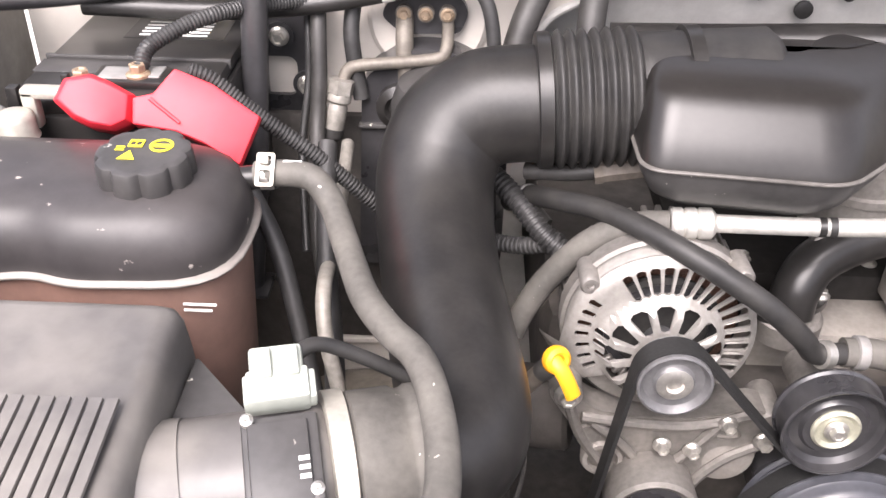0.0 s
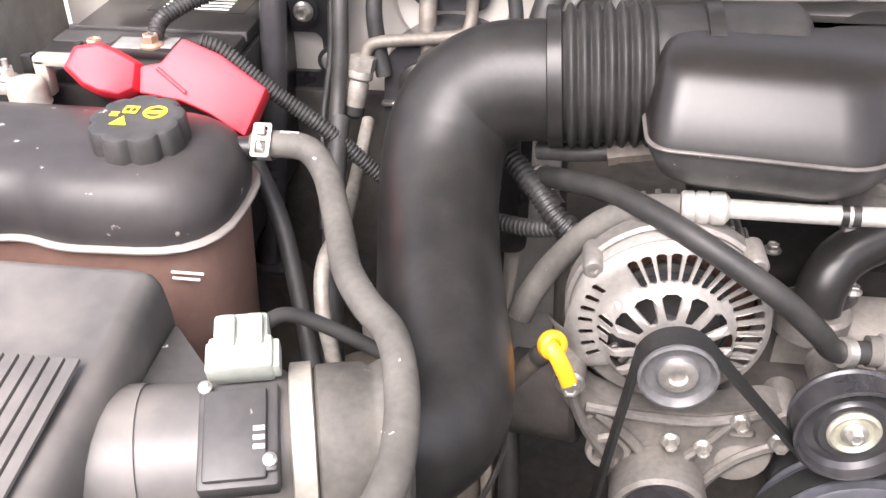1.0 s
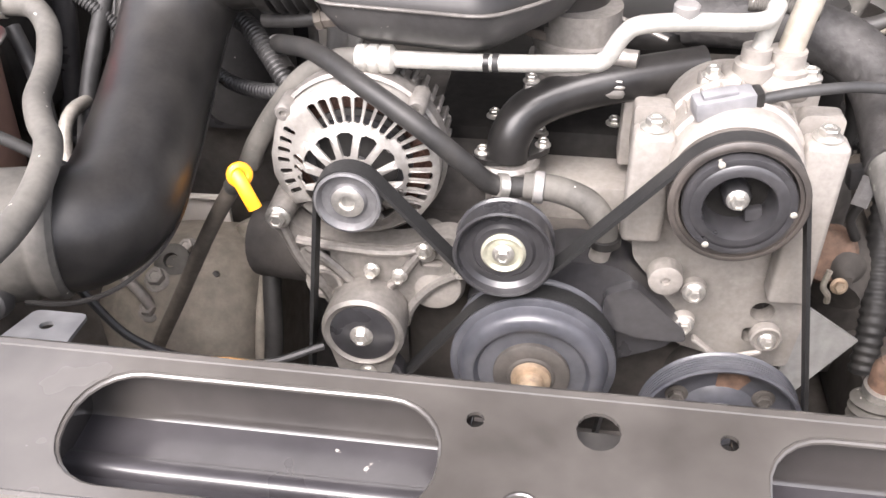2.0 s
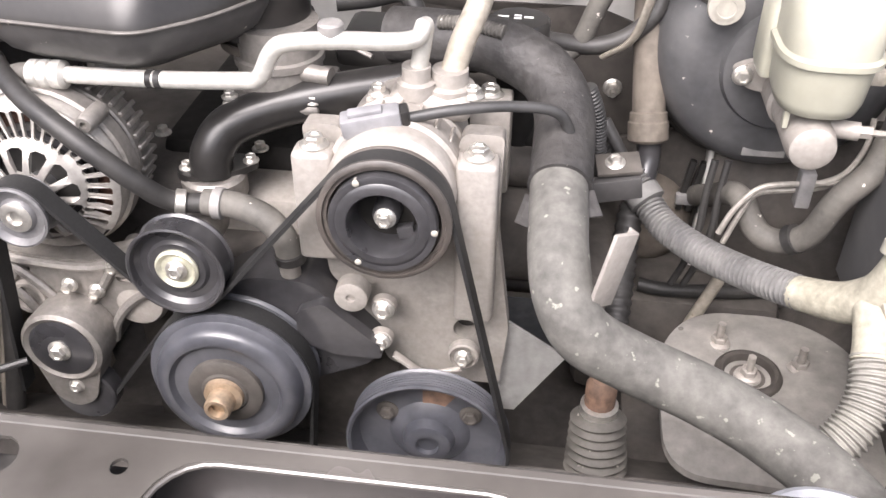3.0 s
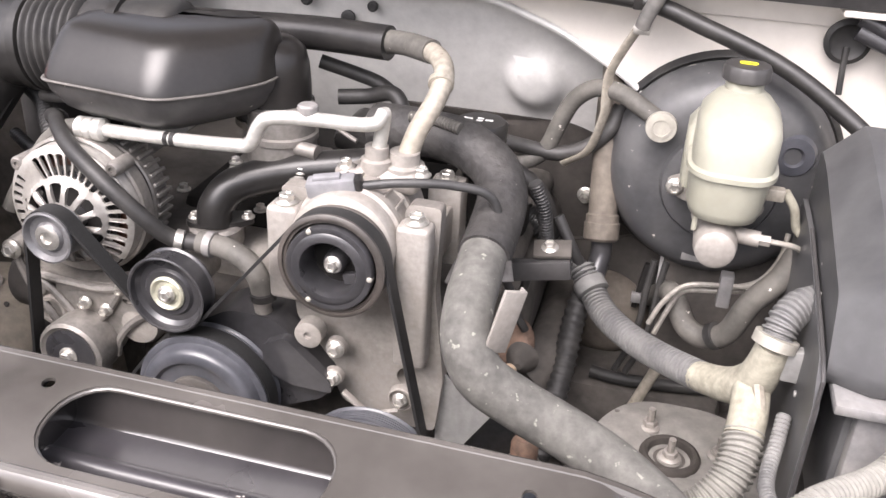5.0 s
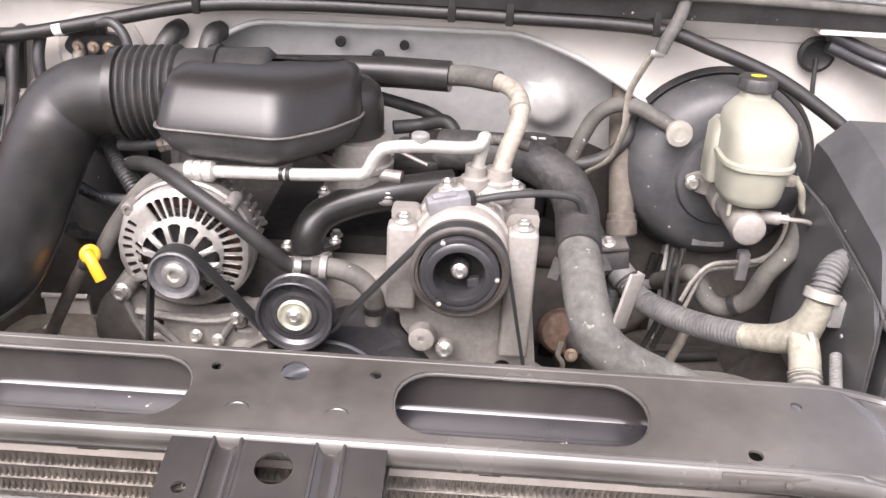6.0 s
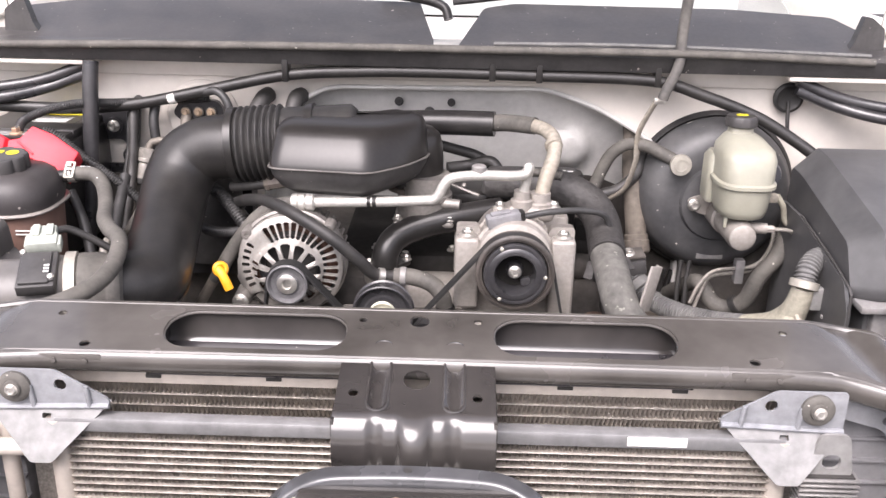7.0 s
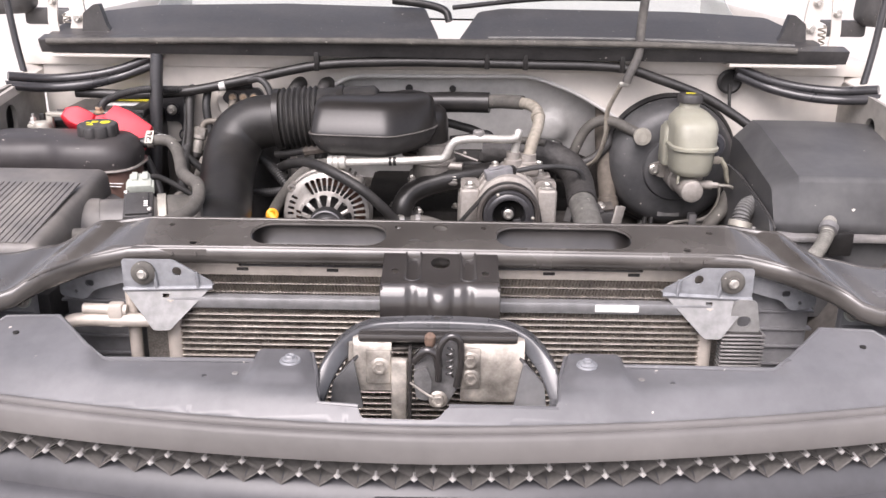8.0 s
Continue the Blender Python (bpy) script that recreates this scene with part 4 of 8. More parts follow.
face_z = lambda x, y: 0.018 / (1 + math.exp((math.hypot(x, y + 0.0085) - 0.0505) / 0.0018)) - max(0.0, math.hypot(x, y) - 0.070) ** 2 * 50
part("front_housing", sheet(edge, slots, 0.0035, am, face_z, 0.0048), ALU_BRIGHT, alt, smooth=35)
part("front_hoop", lathe([(0.0800, -0.010), (0.0812, -0.012), (0.0815, -0.032), (0.0805, -0.040), (0.075, -0.040), (0.0760, -0.014)], am, 60, caps=False), ALU_BRIGHT, alt)
part("rotor", lathe([(0.054, -0.020), (0.054, -0.016), (0.02, -0.014), (0, -0.014)], am, 32), CORE_SHADE_DARK, alt)
for a in (32, 62, 150):
    part("rivet", lathe([(0.0042, 0.0), (0.0036, 0.002), (0.0015, 0.0024), (0, 0.0018)], am @ pose(0.0420 * math.cos(radians(a)), 0.0420 * math.sin(radians(a)), 0), 14), ALU_BRIGHT, alt)
low = [Vector((0.078 * math.cos(radians(a)), 0.078 * math.sin(radians(a)))) for a in range(222, 319, 6)]
low += [Vector((0.063 * math.cos(radians(a)), 0.063 * math.sin(radians(a)))) for a in range(318, 221, -6)]
part("lower_arc", sheet(low, [], 0.012, am @ Matrix.Translation((0, 0, -0.008))), ALU, alt)
for k in range(15):
    a = 214 + k * 112 / 14
    part("fan_tooth", box((0.047, -0.0026, -0.012), (0.0565, 0.0026, -0.006), 0.001, am @ pose(0, 0, 0, 0, 0, a), 1), ALU, alt)
part("fan_disc", lathe([(0.049, -0.010), (0.049, -0.013), (0.041, -0.013), (0.041, -0.010)], am, 40, caps=False), PULLEY, alt)
part("shaft", lathe([(0.014, -0.02), (0.014, 0.030)], am @ Matrix.Translation((0, -0.0085, 0)), 24), ALT_PULLEY, alt)
part("stator", lathe([(0.0745, -0.036), (0.0745, -0.062)], am, 52, caps=False), PULLEY, alt, "black laminated stator ring")
part("rear_housing", lathe([(0.0765, -0.060), (0.0785, -0.062), (0.0785, -0.069), (0.0745, -0.070), (0.0745, -0.096), (0.070, -0.105), (0, -0.108)], am, 52, caps=False), ALU, alt)
part("winding", lathe([(0.0725, -0.044), (0.0715, -0.034), (0.062, -0.027), (0.050, -0.028), (0.048, -0.044)], am, 52, caps=False), COPPER, alt, "copper winding behind the spokes")
for k in range(30):
    part("fin", box((0.070, -0.0026, -0.100), (0.0815, 0.0026, -0.066), 0.001, am @ pose(0, 0, 0, 0, 0, -48 + k * 9.2), 1), ALU, alt)
pm = facing(ALT)
part("pulley", lathe([(0.028, -0.020), (0.0325, -0.018), *[(r, z - 0.016) for r, z in grooves(0.031, 0.024)], (0.0335, 0.009), (0.0335, 0.012), (0.031, 0.013), (0.027, 0.006), (0.019, 0.005), (0.0165, 0.010), (0.013, 0.012), (0.010, 0.012), (0.009, 0.008), (0, 0.008)], pm, 44), ALT_PULLEY, alt, "grey grooved pulley")
part("pulley_nut", lathe([(0.0165, 0.004), (0.0165, 0.0105), (0.012, 0.0125), (0.008, 0.0125), (0.0065, 0.009), (0, 0.009)], pm, 32), STEEL, alt)
for bx, bz in ((-0.066, 0.050), (0.060, 0.062)):
    part("lug", lathe([(0.009, -0.04), (0.009, -0.006), (0.007, -0.003), (0.0035, -0.003), (0.003, -0.006), (0, -0.006)], am @ Matrix.Translation((bx, bz, 0)), 18), ALU, alt)


# bracket that carries the alternator and the tensioner
ab = thing("alternator_bracket", (-0.23, 0.44, 0.70), "cast aluminium bracket under the alternator", "engine bracket")
outline = round_loop([(-0.325, 0.91), (-0.29, 0.875), (-0.25, 0.868), (-0.19, 0.868), (-0.135, 0.885), (-0.10, 0.865), (-0.105, 0.84), (-0.16, 0.815), (-0.18, 0.78), (-0.20, 0.745), (-0.24, 0.74), (-0.275, 0.78), (-0.30, 0.84), (-0.335, 0.895)], 0.012)
part("web", sheet(outline, [circle((-0.275, 0.850), 0.010), slot(-0.155, 0.848, 0.026, 0.012)], 0.03, pose(0, 0.404, 0, 90, 0, 0)), ALU, ab)
for pts in (((-0.318, 0.897), (-0.300, 0.845), (-0.272, 0.800), (-0.262, 0.772)), ((-0.300, 0.868), (-0.25, 0.862), (-0.19, 0.862), (-0.140, 0.878)), ((-0.105, 0.850), (-0.150, 0.822), (-0.176, 0.790), (-0.185, 0.762)), ((-0.290, 0.862), (-0.26, 0.835), (-0.24, 0.812)), ((-0.165, 0.866), (-0.185, 0.835), (-0.20, 0.815))):
    part("rib", tube([(x, 0.401, z) for x, z in pts], 0.0055, 8, 6), ALU, ab)
part("casting", lathe([(0.034, -0.06), (0.034, -0.01), (0.030, -0.003), (0.016, 0.0), (0, 0.0)], facing((-0.153, 0.403, 0.815)), 28), ALU_DIRTY, ab)
part("casting_bore", lathe([(0.019, -0.02), (0.022, 0.0), (0.020, 0.004), (0.0155, 0.004), (0.014, -0.012), (0, -0.012)], facing((-0.274, 0.402, 0.812)), 24), ALU_DIRTY, ab)
part("drum", lathe([(0.045, 0), (0.045, 0.07), (0.04, 0.075), (0, 0.075)], along((-0.37, 0.49, 0.80), (-0.28, 0.47, 0.81)), 28), BLOCK, ab)
part("cradle", lathe([(0.088, -0.02), (0.092, -0.018), (0.092, 0.0), (0.088, 0.002)], facing((ALT[0] - 0.004, 0.440, ALT[2] + 0.009)), 48, caps=False), ALU, ab)
for bx, by, bz, r in ((-0.316, 0.397, 0.899, 0.009), (-0.122, 0.398, 0.848, 0.007), (-0.219, 0.398, 0.838, 0.006), (-0.189, 0.398, 0.833, 0.006), (-0.161, 0.396, 0.871, 0.006)):
    bolt(ab, facing((bx, by, bz)), r, 0.010)
for bx, bz, r in ((-0.316, 0.899, 0.014), (-0.118, 0.868, 0.013), (-0.16, 0.862, 0.012), (-0.29, 0.845, 0.013)):
    part("boss", lathe([(r + 0.002, -0.05), (r, -0.004), (r - 0.002, 0.0), (0, 0)], facing((bx, 0.400, bz)), 20), ALU, ab)

tn = thing("belt_tensioner", (-0.225, 0.40, 0.72), "round cast belt tensioner with a black dust disc", "belt tensioner")
tm = facing((-0.225, 0.357, 0.779))
part("body", lathe([(0.040, -0.05), (0.045, -0.045), (0.0465, -0.008), (0.0455, -0.003), (0.041, 0.0), (0.037, -0.003), (0.033, -0.004), (0, -0.004)], tm, 40), ALU, tn)
part("disc", lathe([(0.036, -0.006), (0.036, -0.002), (0.031, 0.0), (0.010, 0.001), (0, 0.001)], tm, 36), PULLEY, tn, "black dust disc")
bolt(tn, tm @ Matrix.Translation((0, 0, 0.001)), 0.0085, 0.008)
part("arm", loft([[Vector((-0.225 + x, 0.362 + d, 0.779 + z)) for x, z in round_loop([(-0.042, -0.012), (0.042, -0.012), (0.022, -0.078), (-0.004, -0.092), (-0.026, -0.078)], 0.012)] for d in (0, 0.03)]), ALU, tn)
part("arm_pulley", lathe([(0.034, 0), (0.036, 0.002), (0.036, 0.022), (0.034, 0.024), (0.012, 0.02), (0, 0.02)], facing((-0.218, 0.388, 0.705)), 36), PULLEY, tn)
bolt(tn, facing((-0.222, 0.362, 0.722)), 0.006, 0.006)

idl = thing("idler_pulley", (-0.076, 0.38, 0.85), "smooth black idler pulley with a zinc bolt", "pulley")
im = facing((-0.076, 0.368, 0.898))
part("pulley", lathe([(0.044, -0.024), (0.050, -0.023), (0.0505, -0.020), (0.048, -0.018), (0.048, 0.004), (0.0505, 0.0065), (0.0505, 0.0085), (0.0485, 0.0095), (0.0465, 0.0085), (0.0450, 0.001), (0.040, -0.003), (0.032, -0.002), (0.029, 0.002), (0, 0.002)], im, 56), PULLEY, idl)
part("bearing_cover", lathe([(0.0225, 0.001), (0.0225, 0.004), (0.020, 0.006), (0.0175, 0.0045), (0.016, 0.003), (0, 0.003)], im, 32), YELLOW_ZINC, idl, "yellowish zinc bearing cover")
bolt(idl, im @ Matrix.Translation((0, 0, 0.004)), 0.0075, 0.008)
part("stem", tube([(-0.076, 0.40, 0.898), (-0.076, 0.46, 0.896)], 0.022, 16, 1), ALU, idl)

# water pump with its fan pulley
wp = thing("water_pump", (-0.04, 0.42, 0.65), "black water pump with a stepped pulley and a brass coloured nose", "water pump")
wm = facing((-0.040, 0.365, 0.752))
part("pulley", lathe([(0.080, -0.038), (0.0895, -0.036), *[(r, z - 0.034) for r, z in grooves(0.0880, 0.032, 7)], (0.0895, -0.001), (0.0895, 0.0015), (0.0865, 0.003), (0.0815, 0.003), (0.0800, 0.0055), (0.0795, 0.012), (0.0770, 0.0175), (0.0725, 0.0205), (0.066, 0.0215), (0.062, 0.0205), (0.0595, 0.0165), (0.0575, 0.0145), (0.050, 0.0140), (0, 0.0140)], wm, 64), PULLEY_BLUE, wp)
part("hub_plate", lathe([(0.041, 0.014), (0.041, 0.0195), (0.039, 0.021), (0.026, 0.021), (0.024, 0.023), (0, 0.023)], wm, 40), IRON_DUSTY, wp)
part("nose", lathe([(0.022, 0.021), (0.021, 0.028), (0.0145, 0.030), (0.0145, 0.046), (0.013, 0.049), (0.009, 0.049), (0.008, 0.042), (0, 0.042)], wm, 32), BRASS, wp, "brass coloured fan nose")
part("housing", loft([[Vector((x, y, z)) for x, z in round_loop([(-0.12, 0.80), (-0.02, 0.862), (0.045, 0.86), (0.085, 0.815), (0.118, 0.778), (0.105, 0.755), (0.03, 0.72), (-0.10, 0.72)], 0.016)] for y in (0.408, 0.47)]), PULLEY, wp)
part("housing_arm", loft([[Vector((x, y, z)) for x, z in round_loop([(0.03, 0.83), (0.06, 0.845), (0.118, 0.792), (0.122, 0.775), (0.07, 0.775), (0.03, 0.79)], 0.008)] for y in (0.395, 0.41)]), PULLEY, wp)
part("outlet", tube([(0.020, 0.43, 0.845), (0.022, 0.418, 0.872), (0.026, 0.416, 0.895)], 0.011, 14, 6), ALU_DIRTY, wp)

# power steering pump
ps = thing("steering_pump", (0.172, 0.41, 0.60), "power steering pump with a wide black pulley", "pump")
qm = facing((0.172, 0.378, 0.668))
part("pulley", lathe([(0.082, -0.026), (0.0905, -0.024), *[(r, z - 0.022) for r, z in grooves(0.089, 0.024)], (0.092, 0.003), (0.092, 0.006), (0.0895, 0.0075), (0.0865, 0.006), (0.0845, -0.004), (0.081, -0.016), (0.074, -0.019), (0.046, -0.019), (0.038, -0.012), (0.030, -0.009), (0.026, 0.002), (0.022, 0.004), (0.013, 0.004), (0.012, -0.002), (0, -0.002)], qm, 60), PULLEY_BLUE, ps)
for a in (150, 35, 270):
    bolt(ps, qm @ pose(0.056 * math.cos(radians(a)), 0.056 * math.sin(radians(a)), -0.019), 0.0085, 0.008, IRON_DUSTY)
part("spoke_window", lathe([(0.020, -0.0195), (0.020, -0.0182), (0, -0.0182)], qm @ pose(0.008, 0.057, 0), 5), RUST, ps, "rust coloured opening between the spokes")
part("body", tube([(0.172, 0.41, 0.668), (0.172, 0.52, 0.664)], 0.055, 24, 1), BLOCK, ps)


# compressor and its bracket
br = thing("accessory_bracket", (0.14, 0.43, 0.62), "large dusty cast aluminium bracket that carries the air conditioning compressor", "engine bracket")
outline = round_loop([(0.040, 1.012), (0.078, 1.012), (0.085, 0.985), (0.19, 0.985), (0.198, 1.012), (0.238, 1.012), (0.236, 0.90), (0.252, 0.78), (0.245, 0.70), (0.19, 0.70), (0.12, 0.72), (0.105, 0.755), (0.095, 0.79), (0.058, 0.835), (0.050, 0.90)], 0.008)
part("plate", sheet(outline, [circle((0.205, 0.775), 0.013), slot(0.195, 0.742, 0.012, 0.02), slot(0.216, 0.745, 0.01, 0.018)], 0.022, pose(0, 0.412, 0, 88, 0, 0) @ Matrix.Translation((0, 0.015, 0))), ALU_DIRTY, br, smooth=30)
for x, low in ((0.059, 0.895), (0.216, 0.830)):
    part("ear", box((x - 0.020, 0.403, low), (x + 0.020, 0.434, 1.018), 0.006, segments=3), ALU_DIRTY, br)
    part("rear_ear", box((x - 0.022, 0.545, 0.90), (x + 0.022, 0.583, 1.012), 0.004), ALU_DIRTY, br)
    part("rail", box((x - 0.012, 0.43, 0.93), (x + 0.012, 0.56, 0.985), 0.004), ALU_DIRTY, br)
for bx, by, bz in ((0.059, 0.421, 1.018), (0.216, 0.421, 1.018), (0.059, 0.562, 1.012), (0.214, 0.563, 1.012)):
    bolt(br, upward((bx, by, bz)), 0.0095, 0.010)
for bx, bz, r, h in ((0.090, 0.853, 0.0175, 0.014), (0.122, 0.835, 0.013, 0.004), (0.118, 0.79, 0.012, 0.004)):
    part("boss", lathe([(r + 0.001, -0.004), (r, h), (r - 0.002, h + 0.001), (0.005, h + 0.001), (0.0045, h - 0.003), (0, h - 0.003)], facing((bx, 0.412, bz)), 24), ALU_DIRTY, br)
for bx, bz, r in ((0.122, 0.835, 0.008), (0.118, 0.79, 0.007), (0.207, 0.778, 0.0065)):
    bolt(br, facing((bx, 0.407, bz)), r, 0.009)
part("round_boss", lathe([(0.017, -0.006), (0.0165, 0.004), (0.0145, 0.005), (0.0135, 0.0), (0, 0.0)], facing((0.207, 0.412, 0.777)), 26), ALU_DIRTY, br)
for pts in (((0.205, 0.760), (0.175, 0.748), (0.150, 0.728)), ((0.165, 0.745), (0.180, 0.725), (0.20, 0.712))):
    part("rib", tube([(x, 0.408, z) for x, z in pts], 0.0032, 8, 6), ALU_DIRTY, br)
part("rib", box((0.125, 0.405, 0.752), (0.175, 0.415, 0.757), 0.002, Matrix.Translation((0.15, 0, 0.755)) @ pose(0, 0, 0, 0, 40, 0) @ Matrix.Translation((-0.15, 0, -0.755))), ALU_DIRTY, br)

ac = thing("compressor", (0.136, 0.47, 0.90), "dusty air conditioning compressor with a black clutch pulley", "compressor")
cmx = facing((0.136, 0.362, 0.978))
part("body", lathe([(0.050, -0.028), (0.060, -0.032), (0.062, -0.036), (0.062, -0.052), (0.066, -0.055), (0.066, -0.066), (0.0635, -0.068), (0.0635, -0.096), (0.067, -0.099), (0.067, -0.106), (0.063, -0.109), (0.063, -0.150), (0.060, -0.165), (0.052, -0.182), (0, -0.19)], cmx @ Matrix.Translation((0, 0.011, 0)), 48), ALU_DIRTY, ac)
for k in range(9):
    part("casting_rib", box((0.060, -0.0016, -0.098), (0.0665, 0.0016, -0.066), 0.0008, cmx @ Matrix.Translation((0, 0.011, 0)) @ pose(0, 0, 0, 0, 0, 20 + 17 * k), 1), ALU_DIRTY, ac)
part("pulley", lathe([(0.050, -0.030), (0.0625, -0.029), *[(r, z - 0.027) for r, z in grooves(0.0615, 0.024)], (0.0632, -0.001), (0.0632, 0.002), (0.0605, 0.004), (0.0575, 0.004), (0.0570, 0.001), (0.0535, 0.001), (0.052, -0.004), (0.052, -0.028), (0, -0.030)], cmx, 56), PULLEY_DUST, ac)
part("clutch_plate", lathe([(0.0505, -0.004), (0.0512, 0.0065), (0.0500, 0.0088), (0.0470, 0.0096), (0.0440, 0.0090), (0.0425, 0.0100), (0.0370, 0.0118), (0.0335, 0.0112), (0.0322, 0.0085), (0.0312, -0.002), (0.0305, -0.027)], cmx, 56, caps=False), PULLEY, ac, "glossy black clutch plate")
for a in (118, -4, 240):
    part("rivet", lathe([(0.0035, 0.003), (0.0033, 0.0095), (0.002, 0.0105), (0, 0.0105)], cmx @ pose(0.0480 * math.cos(radians(a)), 0.0480 * math.sin(radians(a)), 0), 12), BAND, ac, "pale clutch rivet")
# Floor disc blackened: the recess's deep shade is put into the colour.
part("hub_recess_shade", lathe([(0.0306, -0.0265), (0.0306, -0.0255), (0, -0.0255)], cmx, 40), DARK, ac, "clutch recess floor, blackened for its deep shade")
part("hub", lathe([(0.0135, -0.027), (0.0128, -0.010), (0.0110, -0.006), (0.0085, -0.005), (0, -0.005)], cmx, 28), PULLEY, ac)
part("clutch_tab", box((0.006, -0.028, -0.020), (0.022, -0.015, -0.010), 0.0015, cmx @ pose(0, 0, 0, 0, 0, 12)), PULLEY, ac)
bolt(ac, cmx @ Matrix.Translation((0, 0, -0.006)), 0.0070, 0.009)
part("port_block", box((0.122, 0.460, 1.028), (0.204, 0.512, 1.055), 0.011, segments=3), ALU_DIRTY, ac)
part("port", lathe([(0.019, 0), (0.019, 0.014), (0.014, 0.016), (0.014, 0.03), (0, 0.03)], upward((0.149, 0.478, 1.05)), 24), ALU_DIRTY, ac)
part("suction_port", lathe([(0.024, 0), (0.024, 0.010), (0.018, 0.012), (0.018, 0.026), (0, 0.026)], upward((0.180, 0.488, 1.048)), 24), ALU_DIRTY, ac)
bolt(ac, upward((0.203, 0.480, 1.050)), 0.008, 0.009)
bolt(ac, upward((0.112, 0.475, 1.048)), 0.007, 0.010)
part("bleed_lug", box((0.100, 0.466, 1.030), (0.122, 0.490, 1.050), 0.004), ALU_DIRTY, ac)
plug = thing("compressor_connector", (0.115, 0.415, 1.04), "grey wiring connector lying on the compressor", "connector")
km = Matrix.Translation((0.118, 0.418, 1.050)) @ pose(0, 0, 0, 6, -9, 12)
part("shell", box((-0.030, -0.011, -0.010), (0.026, 0.011, 0.010), 0.003, km), CARRIER, plug)
part("seal", box((0.024, -0.009, -0.009), (0.034, 0.009, 0.009), 0.003, km), PLASTIC, plug)
part("latch", box((-0.022, -0.006, 0.009), (0.010, 0.006, 0.014), 0.0015, km), CARRIER, plug)
single("compressor_cable", tube([(0.150, 0.424, 1.052), (0.195, 0.435, 1.058), (0.25, 0.455, 1.055), (0.29, 0.47, 1.04), (0.305, 0.475, 0.99), (0.31, 0.48, 0.94), (0.32, 0.50, 0.90)], 0.0055, 10), CONDUIT_BLACK, "black sheathed compressor wiring", "cable")


# ---- serpentine belt ----
def belt_line(pulleys):
    """A line of tangents and arcs round (x, z, radius, turn)."""
    out = []
    segs = []
    for (x0, z0, r0, s0), (x1, z1, r1, s1) in zip(pulleys, pulleys[1:]):
        d = Vector((x1 - x0, z1 - z0))
        k = math.atan2(d.y, d.x)
        g = math.asin(max(-1, min(1, (s1 * r1 - s0 * r0) / d.length)))
        n = Vector((math.cos(k - g - math.pi / 2), math.sin(k - g - math.pi / 2)))
        segs.append((Vector((x0, z0)) + n * r0 * s0, Vector((x1, z1)) + n * r1 * s1))
    for i, (a, b) in enumerate(segs):
        out += [a, b]
        if i + 1 < len(segs):
            x, z, r, s = pulleys[i + 1]
            c = Vector((x, z))
            a0, a1 = math.atan2(*(b - c).yx), math.atan2(*(segs[i + 1][0] - c).yx)
            d = (a1 - a0) * s % (2 * math.pi) * s
            for k in range(1, 14):
                out.append(c + r * Vector((math.cos(a0 + d * k / 14), math.sin(a0 + d * k / 14))))
    return out


def belt_strip(line, y0, y1, thick=0.004):
    loops = []
    for i, p in enumerate(line):
        a, b = line[max(0, i - 1)], line[min(len(line) - 1, i + 1)]
        d = (b - a).normalized() * thick / 2
        n = Vector((-d.y, d.x))
        loops.append([Vector((p.x + sx * n.x, y, p.y + sx * n.y)) for sx, y in ((-1, y0), (1, y0), (1, y1), (-1, y1))])
    return loft(loops)


belt = thing("serpentine_belt", (0, 0.375, 0.62), "black ribbed serpentine belt round the engine pulleys", "belt")
part("upper_run", belt_strip(belt_line([(-0.28, 0.70, 0.012, -1), (ALT[0], ALT[2], 0.0335, -1), (-0.076, 0.898, 0.051, 1), (0.136, 0.976, 0.062, -1), (0.172, 0.668, 0.091, -1), (0.02, 0.56, 0.03, -1)]), 0.364, 0.386), BELT, belt)
part("lower_run", belt_strip(belt_line([(-0.18, 0.66, 0.03, -1), (-0.040, 0.752, 0.0885, -1), (0.06, 0.55, 0.03, 1)]), 0.369, 0.391), BELT, belt)


# ---- block and heads ----
eng = thing("engine_block", (0, 0.7, 0.35), "dark oily iron engine block and heads deep in the bay", "engine")
part("block", box((-0.20, 0.47, 0.35), (0.22, 1.02, 0.84), 0.02), IRON_DUSTY, eng)
part("head", box((-0.33, 0.52, 0.72), (-0.09, 1.0, 0.90), 0.02), BLOCK, eng)
part("head", box((0.09, 0.60, 0.72), (0.33, 1.0, 0.86), 0.035, segments=4), IRON_DUSTY, eng)
part("rocker_cover", box((0.11, 0.62, 0.855), (0.31, 1.0, 0.90), 0.02, segments=3), IRON_DUSTY, eng)
part("manifold", box((-0.12, 0.52, 0.80), (0.09, 0.60, 0.885), 0.012), ALU_DIRTY, eng, "cast aluminium lower manifold")
part("plenum", box((-0.18, 0.585, 0.86), (0.16, 0.95, 0.918), 0.015), DARK, eng, "black intake plenum")
part("thermostat_housing", lathe([(0.036, 0), (0.036, 0.022), (0.032, 0.026), (0, 0.026)], upward((-0.085, 0.510, 0.898)), 28), ALU, eng)
tb = thing("throttle_body", (0.0, 0.58, 1.0), "cast aluminium throttle body under the intake box", "throttle body")
part("body", lathe([(0.046, 0), (0.046, 0.03), (0.049, 0.032), (0.049, 0.04), (0.045, 0.042), (0.045, 0.075)], upward((-0.018, 0.580, 1.000)), 36), ALU, tb)
part("flange", box((-0.072, 0.526, 0.990), (0.036, 0.634, 1.003), 0.006), ALU, tb)
part("motor", tube([(0.015, 0.555, 1.028), (0.046, 0.548, 1.028)], 0.010, 16, 1), ALU, tb)
for bx, by in ((-0.064, 0.536), (0.028, 0.536)):
    bolt(tb, upward((bx, by, 1.003)), 0.006, 0.007)
